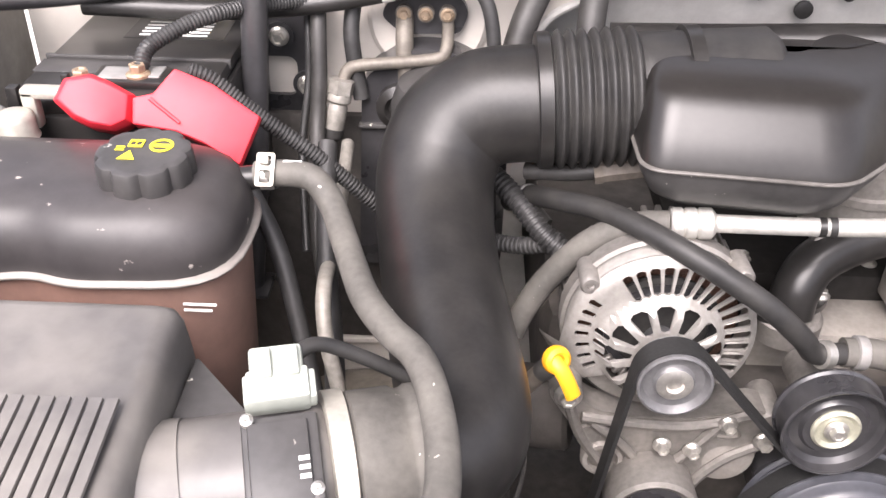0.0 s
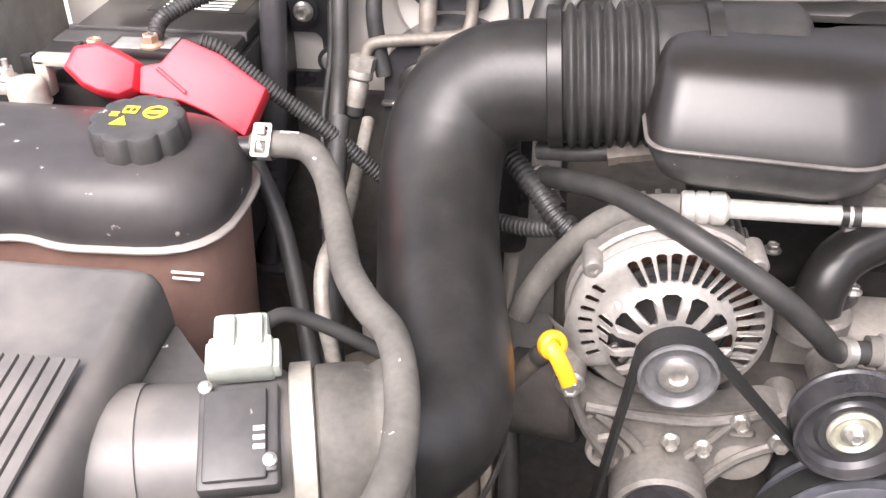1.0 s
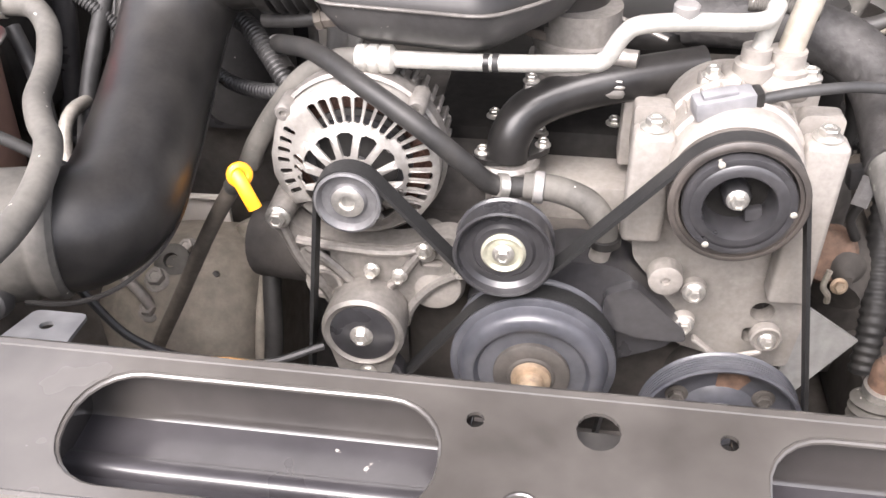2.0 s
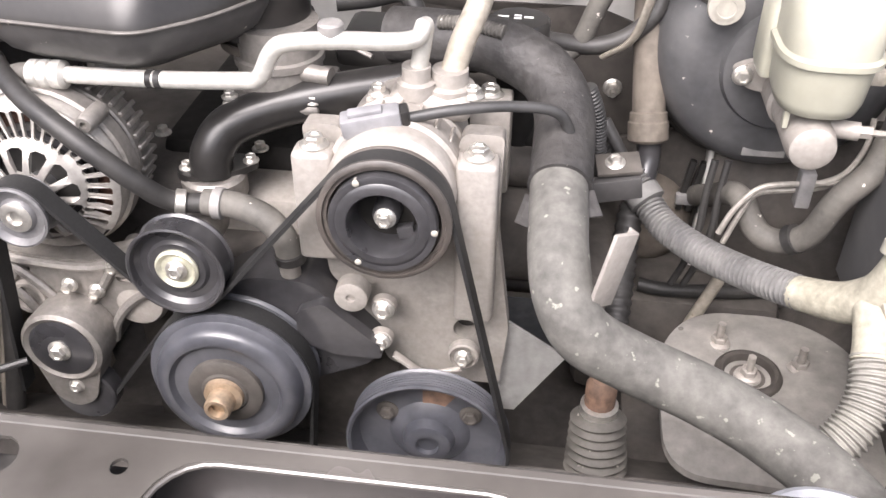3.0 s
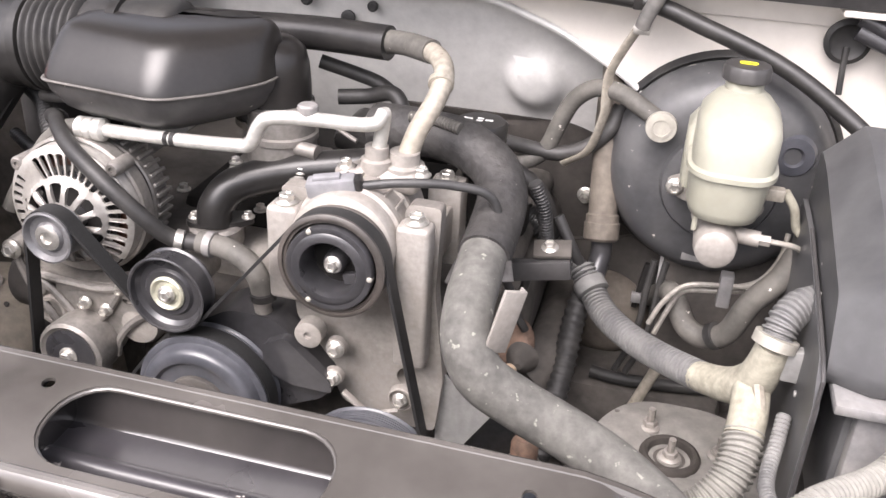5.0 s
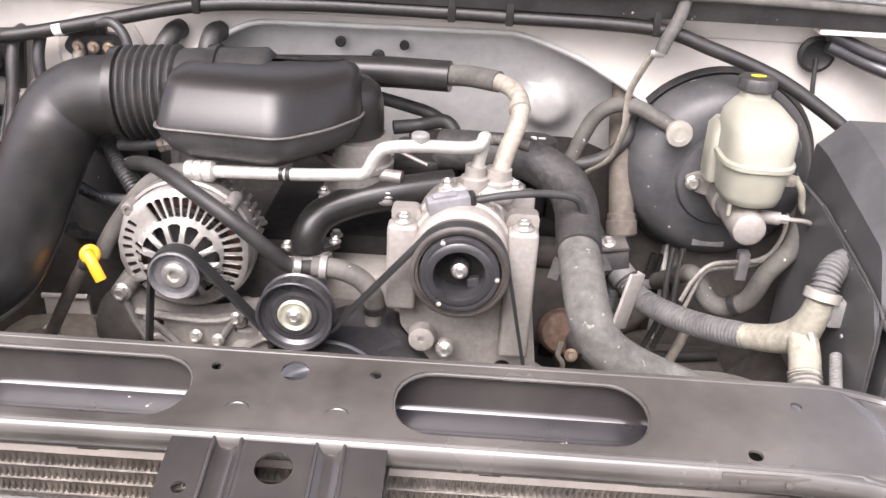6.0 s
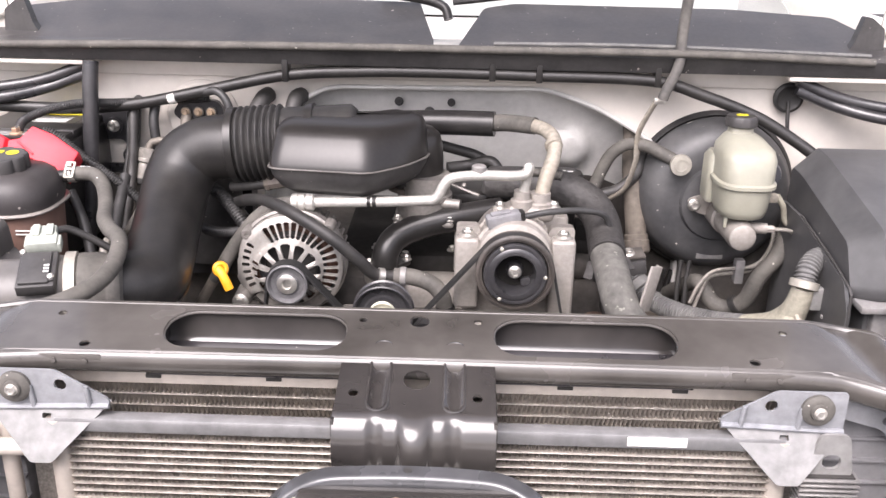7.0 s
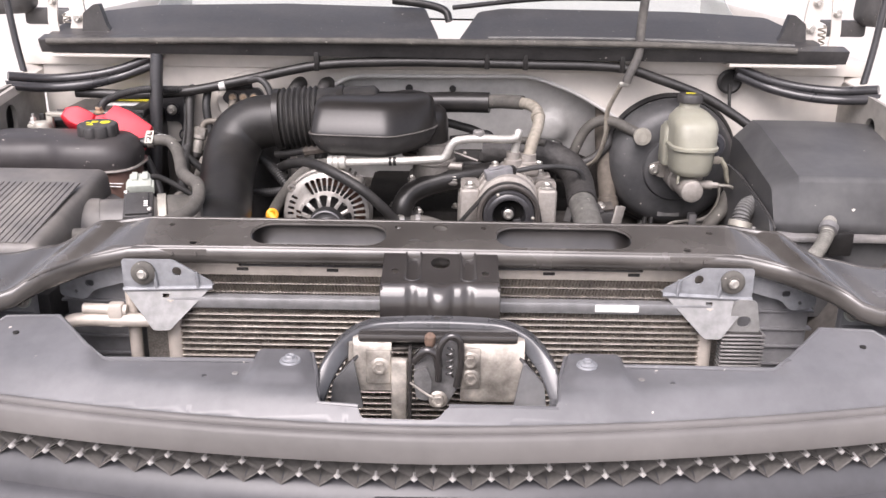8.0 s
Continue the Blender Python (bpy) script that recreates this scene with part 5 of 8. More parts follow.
for bx, by, bz in ((-0.108, 0.607, 0.932), (0.033, 0.61, 0.930), (-0.052, 0.575, 0.93), (-0.165, 0.57, 0.945)):
    bolt(eng, upward((bx, by, bz - 0.012)), 0.0065, 0.008)

# thermostat outlet and hoses
ot = thing("water_outlet", (-0.04, 0.52, 0.93), "satin black water outlet elbow bolted over the thermostat", "water outlet")
part("elbow", tube([(-0.085, 0.505, 0.925), (-0.082, 0.510, 0.950), (-0.064, 0.525, 0.974), (-0.020, 0.542, 0.990), (0.04, 0.555, 1.002), (0.12, 0.575, 1.012)], 0.0235, 20, 8), PLASTIC, ot)
part("flange", sheet(round_loop([(-0.124, 0.495), (-0.10, 0.482), (-0.055, 0.505), (-0.035, 0.53), (-0.06, 0.545), (-0.12, 0.52)], 0.012), [], 0.008, Matrix.Translation((0, 0, 0.930))), PLASTIC, ot)
for bx, by in ((-0.112, 0.504), (-0.047, 0.528)):
    bolt(ot, upward((bx, by, 0.930)), 0.006, 0.007)
hh = thing("heater_hose", (-0.2, 0.42, 0.94), "thin black rubber heater hose across the alternator", "hose")
part("hose", tube([(-0.372, 0.605, 0.985), (-0.352, 0.568, 1.015), (-0.325, 0.525, 1.035), (-0.295, 0.495, 1.045), (-0.262, 0.455, 1.052), (-0.218, 0.415, 1.046), (-0.16, 0.392, 1.018), (-0.118, 0.395, 0.980), (-0.092, 0.412, 0.948), (-0.055, 0.424, 0.940)], 0.0105, 16, 8), RUBBER, hh)
part("clamp", lathe([(0.011, 0), (0.0135, 0.001), (0.0135, 0.012), (0.011, 0.013)], along((-0.358, 0.580, 1.006), (-0.345, 0.556, 1.022)), 20), PLASTIC_GREY, hh)
part("end_clamp", lathe([(0.011, 0), (0.0135, 0.001), (0.0135, 0.010), (0.011, 0.011)], along((-0.088, 0.413, 0.946), (-0.07, 0.419, 0.942)), 20), STEEL, hh)
bp = thing("bypass_hose", (0.0, 0.42, 0.88), "dusty grey rubber bypass hose with spring clamps", "hose")
part("hose", tube([(-0.062, 0.424, 0.941), (-0.03, 0.424, 0.940), (0.002, 0.420, 0.930), (0.020, 0.416, 0.910), (0.025, 0.416, 0.885)], 0.014, 16, 8), RUBBER_DUSTY, bp)
part("clamp", lathe([(0.015, 0), (0.0165, 0.001), (0.0165, 0.010), (0.015, 0.011)], along((-0.052, 0.424, 0.941), (-0.03, 0.424, 0.940)), 20), PLASTIC_GREY, bp)
part("clamp", lathe([(0.015, 0), (0.0165, 0.001), (0.0165, 0.010), (0.015, 0.011)], along((0.0255, 0.416, 0.882), (0.024, 0.416, 0.90)), 20), PLASTIC, bp)
dp = thing("dipstick", (-0.33, 0.37, 0.93), "oil dipstick with a yellow plastic loop", "dipstick")
part("handle", lathe([(0.0, -0.0070), (0.0085, -0.0065), (0.0125, -0.0035), (0.0132, 0.0005), (0.0122, 0.004), (0.0085, 0.0062), (0.0060, 0.0052), (0.0052, 0.002), (0, 0.002)], along((-0.336, 0.362, 0.971), (-0.330, 0.350, 0.976)), 24), YELLOW, dp)
part("tongue", tube([(-0.340, 0.359, 0.974), (-0.332, 0.353, 0.967), (-0.325, 0.349, 0.955), (-0.3195, 0.348, 0.942)], 0.0072, 12, 6, flat=0.55), YELLOW, dp)
part("collar", lathe([(0.009, 0), (0.0095, 0.002), (0.0095, 0.012), (0.0085, 0.014)], along((-0.348, 0.366, 0.952), (-0.339, 0.363, 0.965)), 16), RUBBER_MID, dp)
part("dip_tube", tube([(-0.343, 0.365, 0.960), (-0.385, 0.378, 0.890), (-0.45, 0.40, 0.77), (-0.508, 0.42, 0.662), (-0.53, 0.43, 0.60)], 0.0085, 14, 6), COLUMN, dp)

# air conditioning lines
a1 = thing("discharge_line", (-0.1, 0.45, 1.03), "bright aluminium air conditioning pipe with a crimped grey hose", "refrigerant line")
part("hose", tube([(-0.232, 0.460, 1.053), (-0.262, 0.470, 1.044), (-0.30, 0.480, 1.018), (-0.335, 0.482, 0.975), (-0.357, 0.475, 0.940), (-0.368, 0.468, 0.915)], 0.0125, 16, 8), RUBBER_DUSTY, a1)
part("crimp", lathe([(0.0125, 0), (0.0145, 0.002), (0.0145, 0.010), (0.0125, 0.012), (0.0145, 0.014), (0.0145, 0.022), (0.0125, 0.024), (0.0145, 0.026), (0.0145, 0.036), (0.010, 0.04)], along((-0.235, 0.458, 1.055), (-0.19, 0.457, 1.057)), 24), BRIGHT, a1)
part("pipe", tube([(-0.20, 0.457, 1.057), (-0.10, 0.447, 1.063), (-0.015, 0.441, 1.070), (0.006, 0.440, 1.075), (0.020, 0.439, 1.10), (0.035, 0.440, 1.111), (0.08, 0.448, 1.113), (0.132, 0.460, 1.110), (0.152, 0.468, 1.112), (0.158, 0.474, 1.122), (0.155, 0.478, 1.10), (0.150, 0.478, 1.07)], 0.0085, 14, 6), BRIGHT, a1)
part("tape", lathe([(0.0092, 0), (0.0092, 0.006)], along((-0.107, 0.4475, 1.0627), (-0.09, 0.4455, 1.064)), 16), PLASTIC, a1)
part("tape", lathe([(0.0092, 0.009), (0.0092, 0.015)], along((-0.107, 0.4475, 1.0627), (-0.09, 0.4455, 1.064)), 16), RUBBER, a1)
part("service_port", lathe([(0.009, 0), (0.009, 0.008), (0.012, 0.010), (0.012, 0.022), (0.010, 0.024), (0, 0.024)], upward((0.075, 0.452, 1.105)), 18), PLASTIC_GREY, a1)
a2 = thing("suction_line", (0.15, 0.55, 1.06), "dusty pale aluminium suction pipe with a black sleeved hose", "refrigerant line")
part("pipe", tube([(0.180, 0.488, 1.06), (0.190, 0.505, 1.095), (0.203, 0.53, 1.125), (0.205, 0.558, 1.147), (0.190, 0.59, 1.158), (0.16, 0.625, 1.158)], 0.0125, 16, 8), PALE_TUBE, a2)
part("bead", lathe([(0.0125, 0), (0.0155, 0.001), (0.0155, 0.009), (0.0125, 0.01)], along((0.2045, 0.545, 1.138), (0.200, 0.575, 1.153)), 20), PALE_TUBE, a2)
part("hose", tube([(0.175, 0.61, 1.159), (0.13, 0.645, 1.155), (0.09, 0.660, 1.150)], 0.0155, 16, 8), RUBBER_DUSTY, a2)
part("sleeve", tube([(0.105, 0.655, 1.150), (0.0, 0.675, 1.146), (-0.15, 0.69, 1.136), (-0.27, 0.70, 1.13)], 0.023, 20, 6), PLASTIC, a2, "black foam sleeve")

# ---- front: radiator, condenser, latch ----
lb = thing("latch_bracket", (0.004, -0.13, 0.98), "dark painted pressed steel centre bracket with two long ribs", "bracket")


def bracket_z(x, y):
    z = 1.067 + 0.235 * (y + 0.05)
    for rx in (-0.036, 0.044):
        d = math.hypot((x - rx) / 0.0095, max(0, abs(y + 0.112) - 0.042) / 0.0095)
        if d < 1.25:
            z -= 0.007 / (1 + math.exp((d - 0.85) * 14))
    return z


lo = round_loop([(-0.078, -0.048), (0.086, -0.048), (0.088, -0.10), (0.088, -0.167), (-0.080, -0.167), (-0.080, -0.10)], 0.003)
part("plate", sheet(lo, [circle((0.004, -0.118), 0.0145, 24), circle((-0.062, -0.140), 0.0055, 12), circle((0.069, -0.144), 0.0055, 12)], 0.0025, Matrix(), bracket_z, 0.0045), PAINT_CLEAN, lb, smooth=60)
for rx in (-0.036, 0.044):
    lip = [(q.x, q.y, bracket_z(rx + 0.02, q.y) + 0.0002) for q in slot(rx, -0.112, 0.0215, 0.106, 0.0105)]
    part("rib_lip", tube(lip + lip[:1], 0.0017, 8, 1), PAINT_CLEAN, lb)
nose = []
for x in np.linspace(-0.080, 0.088, 57):
    d = abs(x - 0.004) / 0.016
    out = 0.010 * math.sqrt(1 - d * d) if d < 1 else 0.0
    for rx in (-0.036, 0.044):
        e = abs(x - rx) / 0.0085
        out -= 0.004 * max(0.0, 1 - e * e)
    nose.append([Vector((x, y - out * k, z)) for y, z, k in ((-0.166, 1.0398, 0), (-0.171, 1.0384, 0.1), (-0.176, 1.0350, 0.45), (-0.1805, 1.0300, 0.75), (-0.1845, 1.0230, 1), (-0.1875, 1.0145, 1), (-0.1890, 1.0050, 1), (-0.1885, 0.9950, 1), (-0.1860, 0.985, 1), (-0.1820, 0.985, 1), (-0.172, 1.030, 0))])
part("front_face", loft(nose), PAINT_CLEAN, lb, smooth=50)
for sx in (-1, 1):
    x = 0.004 + sx * 0.0835
    part("side_flange", box((x - 0.002, -0.180, 0.985), (x + 0.002, -0.090, 1.0365), 0.001), PAINT_CLEAN, lb)

rad = thing("radiator", (0, -0.05, 0.50), "dusty aluminium radiator with ribbed plastic end tanks", "radiator")
part("top_plate", box((-0.46, -0.066, 1.006), (0.46, -0.03, 1.026), 0.002), CREAM_PLATE, rad)
for cx in (-0.162, 0.170, -0.30, 0.30):
    # Dark blocks stand for the shade in the plate's slots.
    part("plate_slot_shade", box((cx - 0.009, -0.0672, 1.014), (cx + 0.009, -0.0655, 1.019), 0.0007), CORE_SHADE_DARK, rad)
# Solid block behind the fins, coloured as their shaded depth.
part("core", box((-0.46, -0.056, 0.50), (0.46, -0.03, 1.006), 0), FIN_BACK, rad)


def fins(x0, x1, rows, y0, y1, pitch):
    """Folded fin strips: rows of (low, high) heights."""
    verts, faces = [], []
    for z0, z1 in rows:
        n = int((x1 - x0) / pitch)
        for i in range(n + 1):
            x = x0 + i * pitch
            z = z1 if i % 2 else z0
            k = len(verts)
            verts += [(x, y0, z), (x, y1, z)]
            if i:
                faces.append((k - 2, k - 1, k + 1, k))
    me = bpy.data.meshes.new("fins")
    me.from_pydata(verts, [], faces)
    bm = bmesh.new()
    bm.from_mesh(me)
    bpy.data.meshes.remove(me)
    return bm


ob = part("fin_core", fins(-0.45, 0.45, [(0.9645 + 0.0145 * k, 0.9770 + 0.0145 * k) for k in range(3)], -0.066, -0.05, 0.0026), FIN, rad)
ob["kind"] = "stuff"
for k in range(3):
    part("tube", box((-0.45, -0.0655, 0.9628 + 0.0145 * k), (0.45, -0.05, 0.9645 + 0.0145 * k), 0), FIN, rad)
for s in (-1, 1):
    part("end_tank", box((min(s * 0.47, s * 0.585), -0.055, 0.50), (max(s * 0.47, s * 0.585), 0.02, 1.0), 0.01), CARRIER, rad, "ribbed grey plastic end tank")
    for k in range(10):
        z = 0.955 - 0.030 * k
        part("tank_rib", box((min(s * 0.472, s * 0.588), -0.060, z), (max(s * 0.472, s * 0.588), -0.045, z + 0.004), 0.001), CARRIER, rad)
    fl = round_loop([(s * 0.47, 1.035), (s * 0.575, 1.022), (s * 0.578, 0.975), (s * 0.54, 0.968), (s * 0.525, 0.985), (s * 0.47, 1.0)][::s], 0.008)
    part("tank_flange", sheet(fl, [slot(s * 0.531, 0.996, 0.014, 0.010), circle((s * 0.553, 0.982), 0.003, 10)], 0.003, pose(0, -0.083, 0, 90, 0, 0)), ZINC_BLUE, rad, "worn zinc mounting flange")

cond = thing("condenser", (0, -0.11, 0.55), "dusty air conditioning condenser with thin flat tubes", "condenser")
part("top_strip", box((-0.40, -0.118, 0.9715), (0.41, -0.098, 0.990), 0.004), ZINC_STRIP, cond)
# Solid block behind the condenser fins, its colour carrying the shade between them.
part("shade_backing", box((-0.39, -0.1035, 0.55), (0.40, -0.090, 0.972), 0), FIN_BACK, cond)
ob = part("fin_core", fins(-0.385, 0.395, [(0.9635 - 0.0098 * k, 0.9705 - 0.0098 * k) for k in range(26)], -0.114, -0.099, 0.0026), FIN, cond)
ob["kind"] = "stuff"
for k in range(26):
    z = 0.9605 - 0.0098 * k
    part("flat_tube", box((-0.388, -0.1160, z), (0.398, -0.099, z + 0.0017), 0.0008, None, 1), FIN, cond)
for x in (-0.398, 0.406):
    part("header", tube([(x, -0.108, 0.55), (x, -0.108, 0.985)], 0.0115, 16, 1), CREAM_PLATE, cond)
part("inlet_pipe", tube([(-0.398, -0.115, 0.951), (-0.47, -0.118, 0.951), (-0.53, -0.118, 0.951), (-0.555, -0.118, 0.944), (-0.566, -0.117, 0.915), (-0.568, -0.115, 0.85)], 0.0105, 16, 6), CREAM_PLATE, cond, "cream coloured inlet pipe")
part("pipe_fitting", tube([(-0.465, -0.116, 0.966), (-0.53, -0.116, 0.968)], 0.0085, 14, 1), CREAM_PLATE, cond)
part("pipe_block", box((-0.492, -0.127, 0.942), (-0.470, -0.108, 0.978), 0.003), CREAM_PLATE, cond)
part("side_pipe", tube([(-0.462, -0.10, 1.0), (-0.462, -0.10, 0.80)], 0.0095, 14, 1), CREAM_PLATE, cond)
single("paper_sticker", box((0.235, -0.1195, 0.977), (0.300, -0.1184, 0.988), 0), PAPER, "small white paper sticker on the condenser's top strip", "sticker")

for s in (-1, 1):
    b = thing("condenser_bracket", (s * 0.42, -0.12, 0.955), "worn blue grey zinc plated triangular bracket with a rubber mount", "bracket", "condenser brackets")
    up = [(s * 0.468, 1.046), (s * 0.392, 1.046), (s * 0.335, 1.012), (s * 0.335, 1.002), (s * 0.468, 0.998)]
    part("upper_plate", sheet(round_loop(up[::s], 0.005), [circle((s * 0.387, 1.028), 0.007)], 0.003, pose(0, -0.112, 0, 90, 0, 0)), ZINC_BLUE, b)
    low = [(s * 0.470, 0.0), (s * 0.332, 0.010), (s * 0.398, -0.062), (s * 0.422, -0.062)]
    part("lower_plate", sheet(round_loop(low[::s], 0.004), [slot(s * 0.405, -0.010, 0.010, 0.006, 0.001)], 0.003, pose(0, -0.112, 1.0, 68, 0, 0)), WORN_PLATE, b, "whitish corroded lower flap")
    part("fold", tube([(s * 0.335, -0.113, 1.004), (s * 0.468, -0.113, 0.999)], 0.0035, 8, 1), ZINC_BLUE, b)
    for k in (0.356, 0.418):
        part("gusset_rib", tube([(s * k, -0.114, 1.002), (s * (k + 0.002), -0.1145, 1.028)], 0.003, 8, 1), ZINC_BLUE, b)
    part("mount", lathe([(0.018, 0), (0.018, 0.004), (0.014, 0.007), (0.010, 0.007), (0.009, 0.010), (0, 0.010)], facing((s * 0.436, -0.113, 1.026)), 28), RUBBER_DUSTY, b, "rubber mount")
    bolt(b, facing((s * 0.436, -0.121, 1.026)), 0.006, 0.005)

oc = thing("oil_cooler", (0.457, -0.12, 0.60), "small stacked plate oil cooler beside the condenser", "oil cooler")
for k in range(34):
    z = 0.945 - 0.0062 * k
    part("cooler_plate", box((0.425, -0.132, z), (0.490, -0.108, z + 0.0032), 0.0009, None, 1), PLASTIC_GREY, oc)
part("cooler_core", box((0.430, -0.128, 0.72), (0.485, -0.110, 0.95), 0), CORE_SHADE_DARK, oc)
part("hanger", sheet(round_loop([(0.432, 0.948), (0.484, 0.948), (0.474, 1.0), (0.442, 1.0)], 0.008), [slot(0.458, 0.966, 0.02, 0.018, 0.008)], 0.004, pose(0, -0.122, 0, 90, 0, 0)), GALV, oc)

hoop = thing("latch_hoop", (0, -0.25, 0.90), "bent black steel tube arching over the bonnet latch", "latch support")


def band(points, width, depth, steps=8):
    """A flat strap with rounded edges, swept upright along a smooth line."""
    line = [Vector(q[:3]) for q in spline(points, steps)]
    loops = []
    for i, c in enumerate(line):
        d = (line[min(len(line) - 1, i + 1)] - line[max(0, i - 1)]).normalized()
        side = Vector((0, 1, 0))
        side = (side - d * side.dot(d)).normalized()
        out = d.cross(side)
        loops.append([c + out * (a * width / 2) + side * (b * depth / 2) for a, b in ((1, -0.5), (0.94, -0.85), (0.7, -1), (-0.7, -1), (-0.94, -0.85), (-1, -0.5), (-1, 0.8), (1, 0.8))])
    return loft(loops)


part("strap", band([(-0.163, -0.312, 0.900), (-0.155, -0.300, 0.930), (-0.140, -0.276, 0.962), (-0.116, -0.246, 0.984), (-0.085, -0.228, 0.993), (-0.04, -0.224, 0.9955), (0.004, -0.223, 0.996), (0.05, -0.224, 0.9955), (0.093, -0.228, 0.993), (0.124, -0.246, 0.984), (0.148, -0.276, 0.962), (0.163, -0.300, 0.930), (0.171, -0.312, 0.900)], 0.024, 0.022), PAINT_HOOP, hoop, smooth=60)
part("lower_lip", band([(-0.132, -0.285, 0.940), (-0.112, -0.262, 0.964), (-0.085, -0.248, 0.974), (0.004, -0.243, 0.977), (0.093, -0.248, 0.974), (0.120, -0.262, 0.964), (0.140, -0.285, 0.940)], 0.005, 0.016), PAINT_CLEAN, hoop, smooth=60)
for s in (-1, 1):
    part("web", loft([[Vector((0.004 + s * x, y, z)) for x, z in round_loop([(0.100, 0.905), (0.145, 0.905), (0.140, 0.945), (0.112, 0.975)], 0.006)] for y in (-0.292, -0.284)]), PAINT_WORN, hoop)
# Dark disc on the strap for the shade in a hole.
part("hole", lathe([(0.0045, 0), (0.0045, 0.0008), (0, 0.0008)], upward((0.001, -0.222, 1.0076)), 12), CORE_SHADE_DARK, hoop)
for s in (-1, 1):
    part("foot", box((0.004 + s * 0.166 - 0.020, -0.322, 0.885), (0.004 + s * 0.166 + 0.014, -0.300, 0.934), 0.006), PAINT_HOOP, hoop)
    part("foot_dimple", lathe([(0.007, 0), (0.006, 0.0015), (0.003, 0.0006), (0, 0.0006)], facing((0.004 + s * 0.160, -0.322, 0.918)), 16), PAINT_CLEAN, hoop)

lt = thing("bonnet_latch", (0, -0.25, 0.86), "dusty zinc and black steel bonnet latch with bolts and a spring", "latch")
curve = ((-0.240, 0.996), (-0.254, 0.993), (-0.262, 0.984), (-0.266, 0.965), (-0.267, 0.94), (-0.266, 0.915))
for name, x0, x1, low in (("left_plate", -0.112, -0.060, 0.918), ("right_plate", 0.034, 0.119, 0.903)):
    prof = [(y, z) for y, z in curve if z > low] + [(-0.264, low)]
    part(name, loft([[Vector((x, y, z)) for y, z in prof] + [Vector((x, y + 0.004, z - 0.001)) for y, z in prof[::-1]] for x in np.linspace(x0, x1, 5)]), LATCH_ZINC, lt, "sand worn zinc plate", smooth=60)
part("left_skirt", loft([[Vector((x, y, z)) for x, z in ((-0.119, 0.862), (-0.106, 0.862), (-0.110, 0.920), (-0.112, 0.990), (-0.116, 0.990), (-0.121, 0.905))] for y in (-0.268, -0.262)]), LATCH_ZINC, lt)
part("left_cheek", box((-0.120, -0.262, 0.850), (-0.114, -0.236, 0.988), 0.002), PAINT_CLEAN, lt)
part("bolt_pad", box((-0.094, -0.270, 0.930), (-0.060, -0.264, 0.980), 0.003), LATCH_ZINC, lt)
part("left_arm", box((-0.060, -0.276, 0.868), (-0.038, -0.262, 0.968), 0.004), LATCH_ZINC, lt, "pale worn steel arm")
part("arm_edge", box((-0.037, -0.278, 0.870), (-0.032, -0.258, 0.985), 0.0015), PAINT_CLEAN, lt)
part("bolt_strip", box((0.034, -0.270, 0.925), (0.060, -0.264, 0.985), 0.003), LATCH_ZINC, lt)
part("cheek", loft([[Vector((x, y, z)) for x, z in round_loop([(-0.030, 0.975), (0.020, 0.995), (0.034, 0.985), (0.030, 0.925), (0.012, 0.892), (-0.012, 0.905), (-0.028, 0.935)], 0.008)] for y in (-0.266, -0.256)]), LATCH_DARK, lt)
part("cam", loft([[Vector((x, y, z)) for x, z in round_loop([(-0.030, 0.950), (-0.012, 0.958), (-0.004, 0.935), (-0.010, 0.908), (-0.026, 0.912)], 0.006)] for y in (-0.274, -0.264)]), LATCH_DARK, lt)
part("hook", tube([(0.004, -0.276, 0.940), (0.004, -0.278, 0.985), (0.014, -0.278, 1.004), (0.026, -0.278, 1.006), (0.033, -0.276, 0.992), (0.033, -0.274, 0.960), (0.028, -0.272, 0.930)], 0.0048, 10, 6), PAINT_CLEAN, lt, "glossy black hook")
part("hook_tip", tube([(-0.030, -0.272, 0.966), (-0.014, -0.276, 0.984), (0.000, -0.276, 0.978), (0.004, -0.276, 0.960)], 0.006, 10, 6), PAINT_CLEAN, lt)
part("spring", tube([(0.019 + 0.0048 * math.cos(k * 1.2), -0.274 + 0.004 * math.sin(k * 1.2), 0.945 + 0.0018 * k) for k in range(24)], 0.0014, 6, 3), PAINT_CLEAN, lt)
part("rusty_pin", lathe([(0.006, 0), (0.0075, 0.004), (0.0075, 0.014), (0.004, 0.018), (0, 0.018)], upward((-0.008, -0.262, 0.985)), 14), RUST, lt)
part("rod", tube([(-0.034, -0.282, 0.940), (-0.015, -0.284, 0.926), (0.006, -0.282, 0.912)], 0.0016, 8, 4), LATCH_ZINC, lt)
part("top_bar", box((-0.105, -0.262, 0.988), (0.110, -0.236, 1.000), 0.004), PAINT_CLEAN, lt)
bolt(lt, facing((0.004, -0.276, 0.912)), 0.0085, 0.008, LATCH_ZINC)
for bx, bz in ((-0.075, 0.957), (0.046, 0.968), (0.047, 0.942)):
    bolt(lt, facing((bx, -0.270, bz)), 0.0085, 0.008, LATCH_ZINC)

# ---- grille header and lattice ----
hd = thing("grille_header", (0, -0.36, 0.86), "dusty grey plastic panel over the grille, cut out for the latch", "grille panel")
fy = lambda x: -0.397 + (0.030 * x + 0.155 * x * x if x > 0 else 0.010 * abs(x) + 0.185 * x * x)


def bump_between(v, a, b, soft):
    return 1 / (1 + math.exp(-(v - a) / soft)) / (1 + math.exp((v - b) / soft))


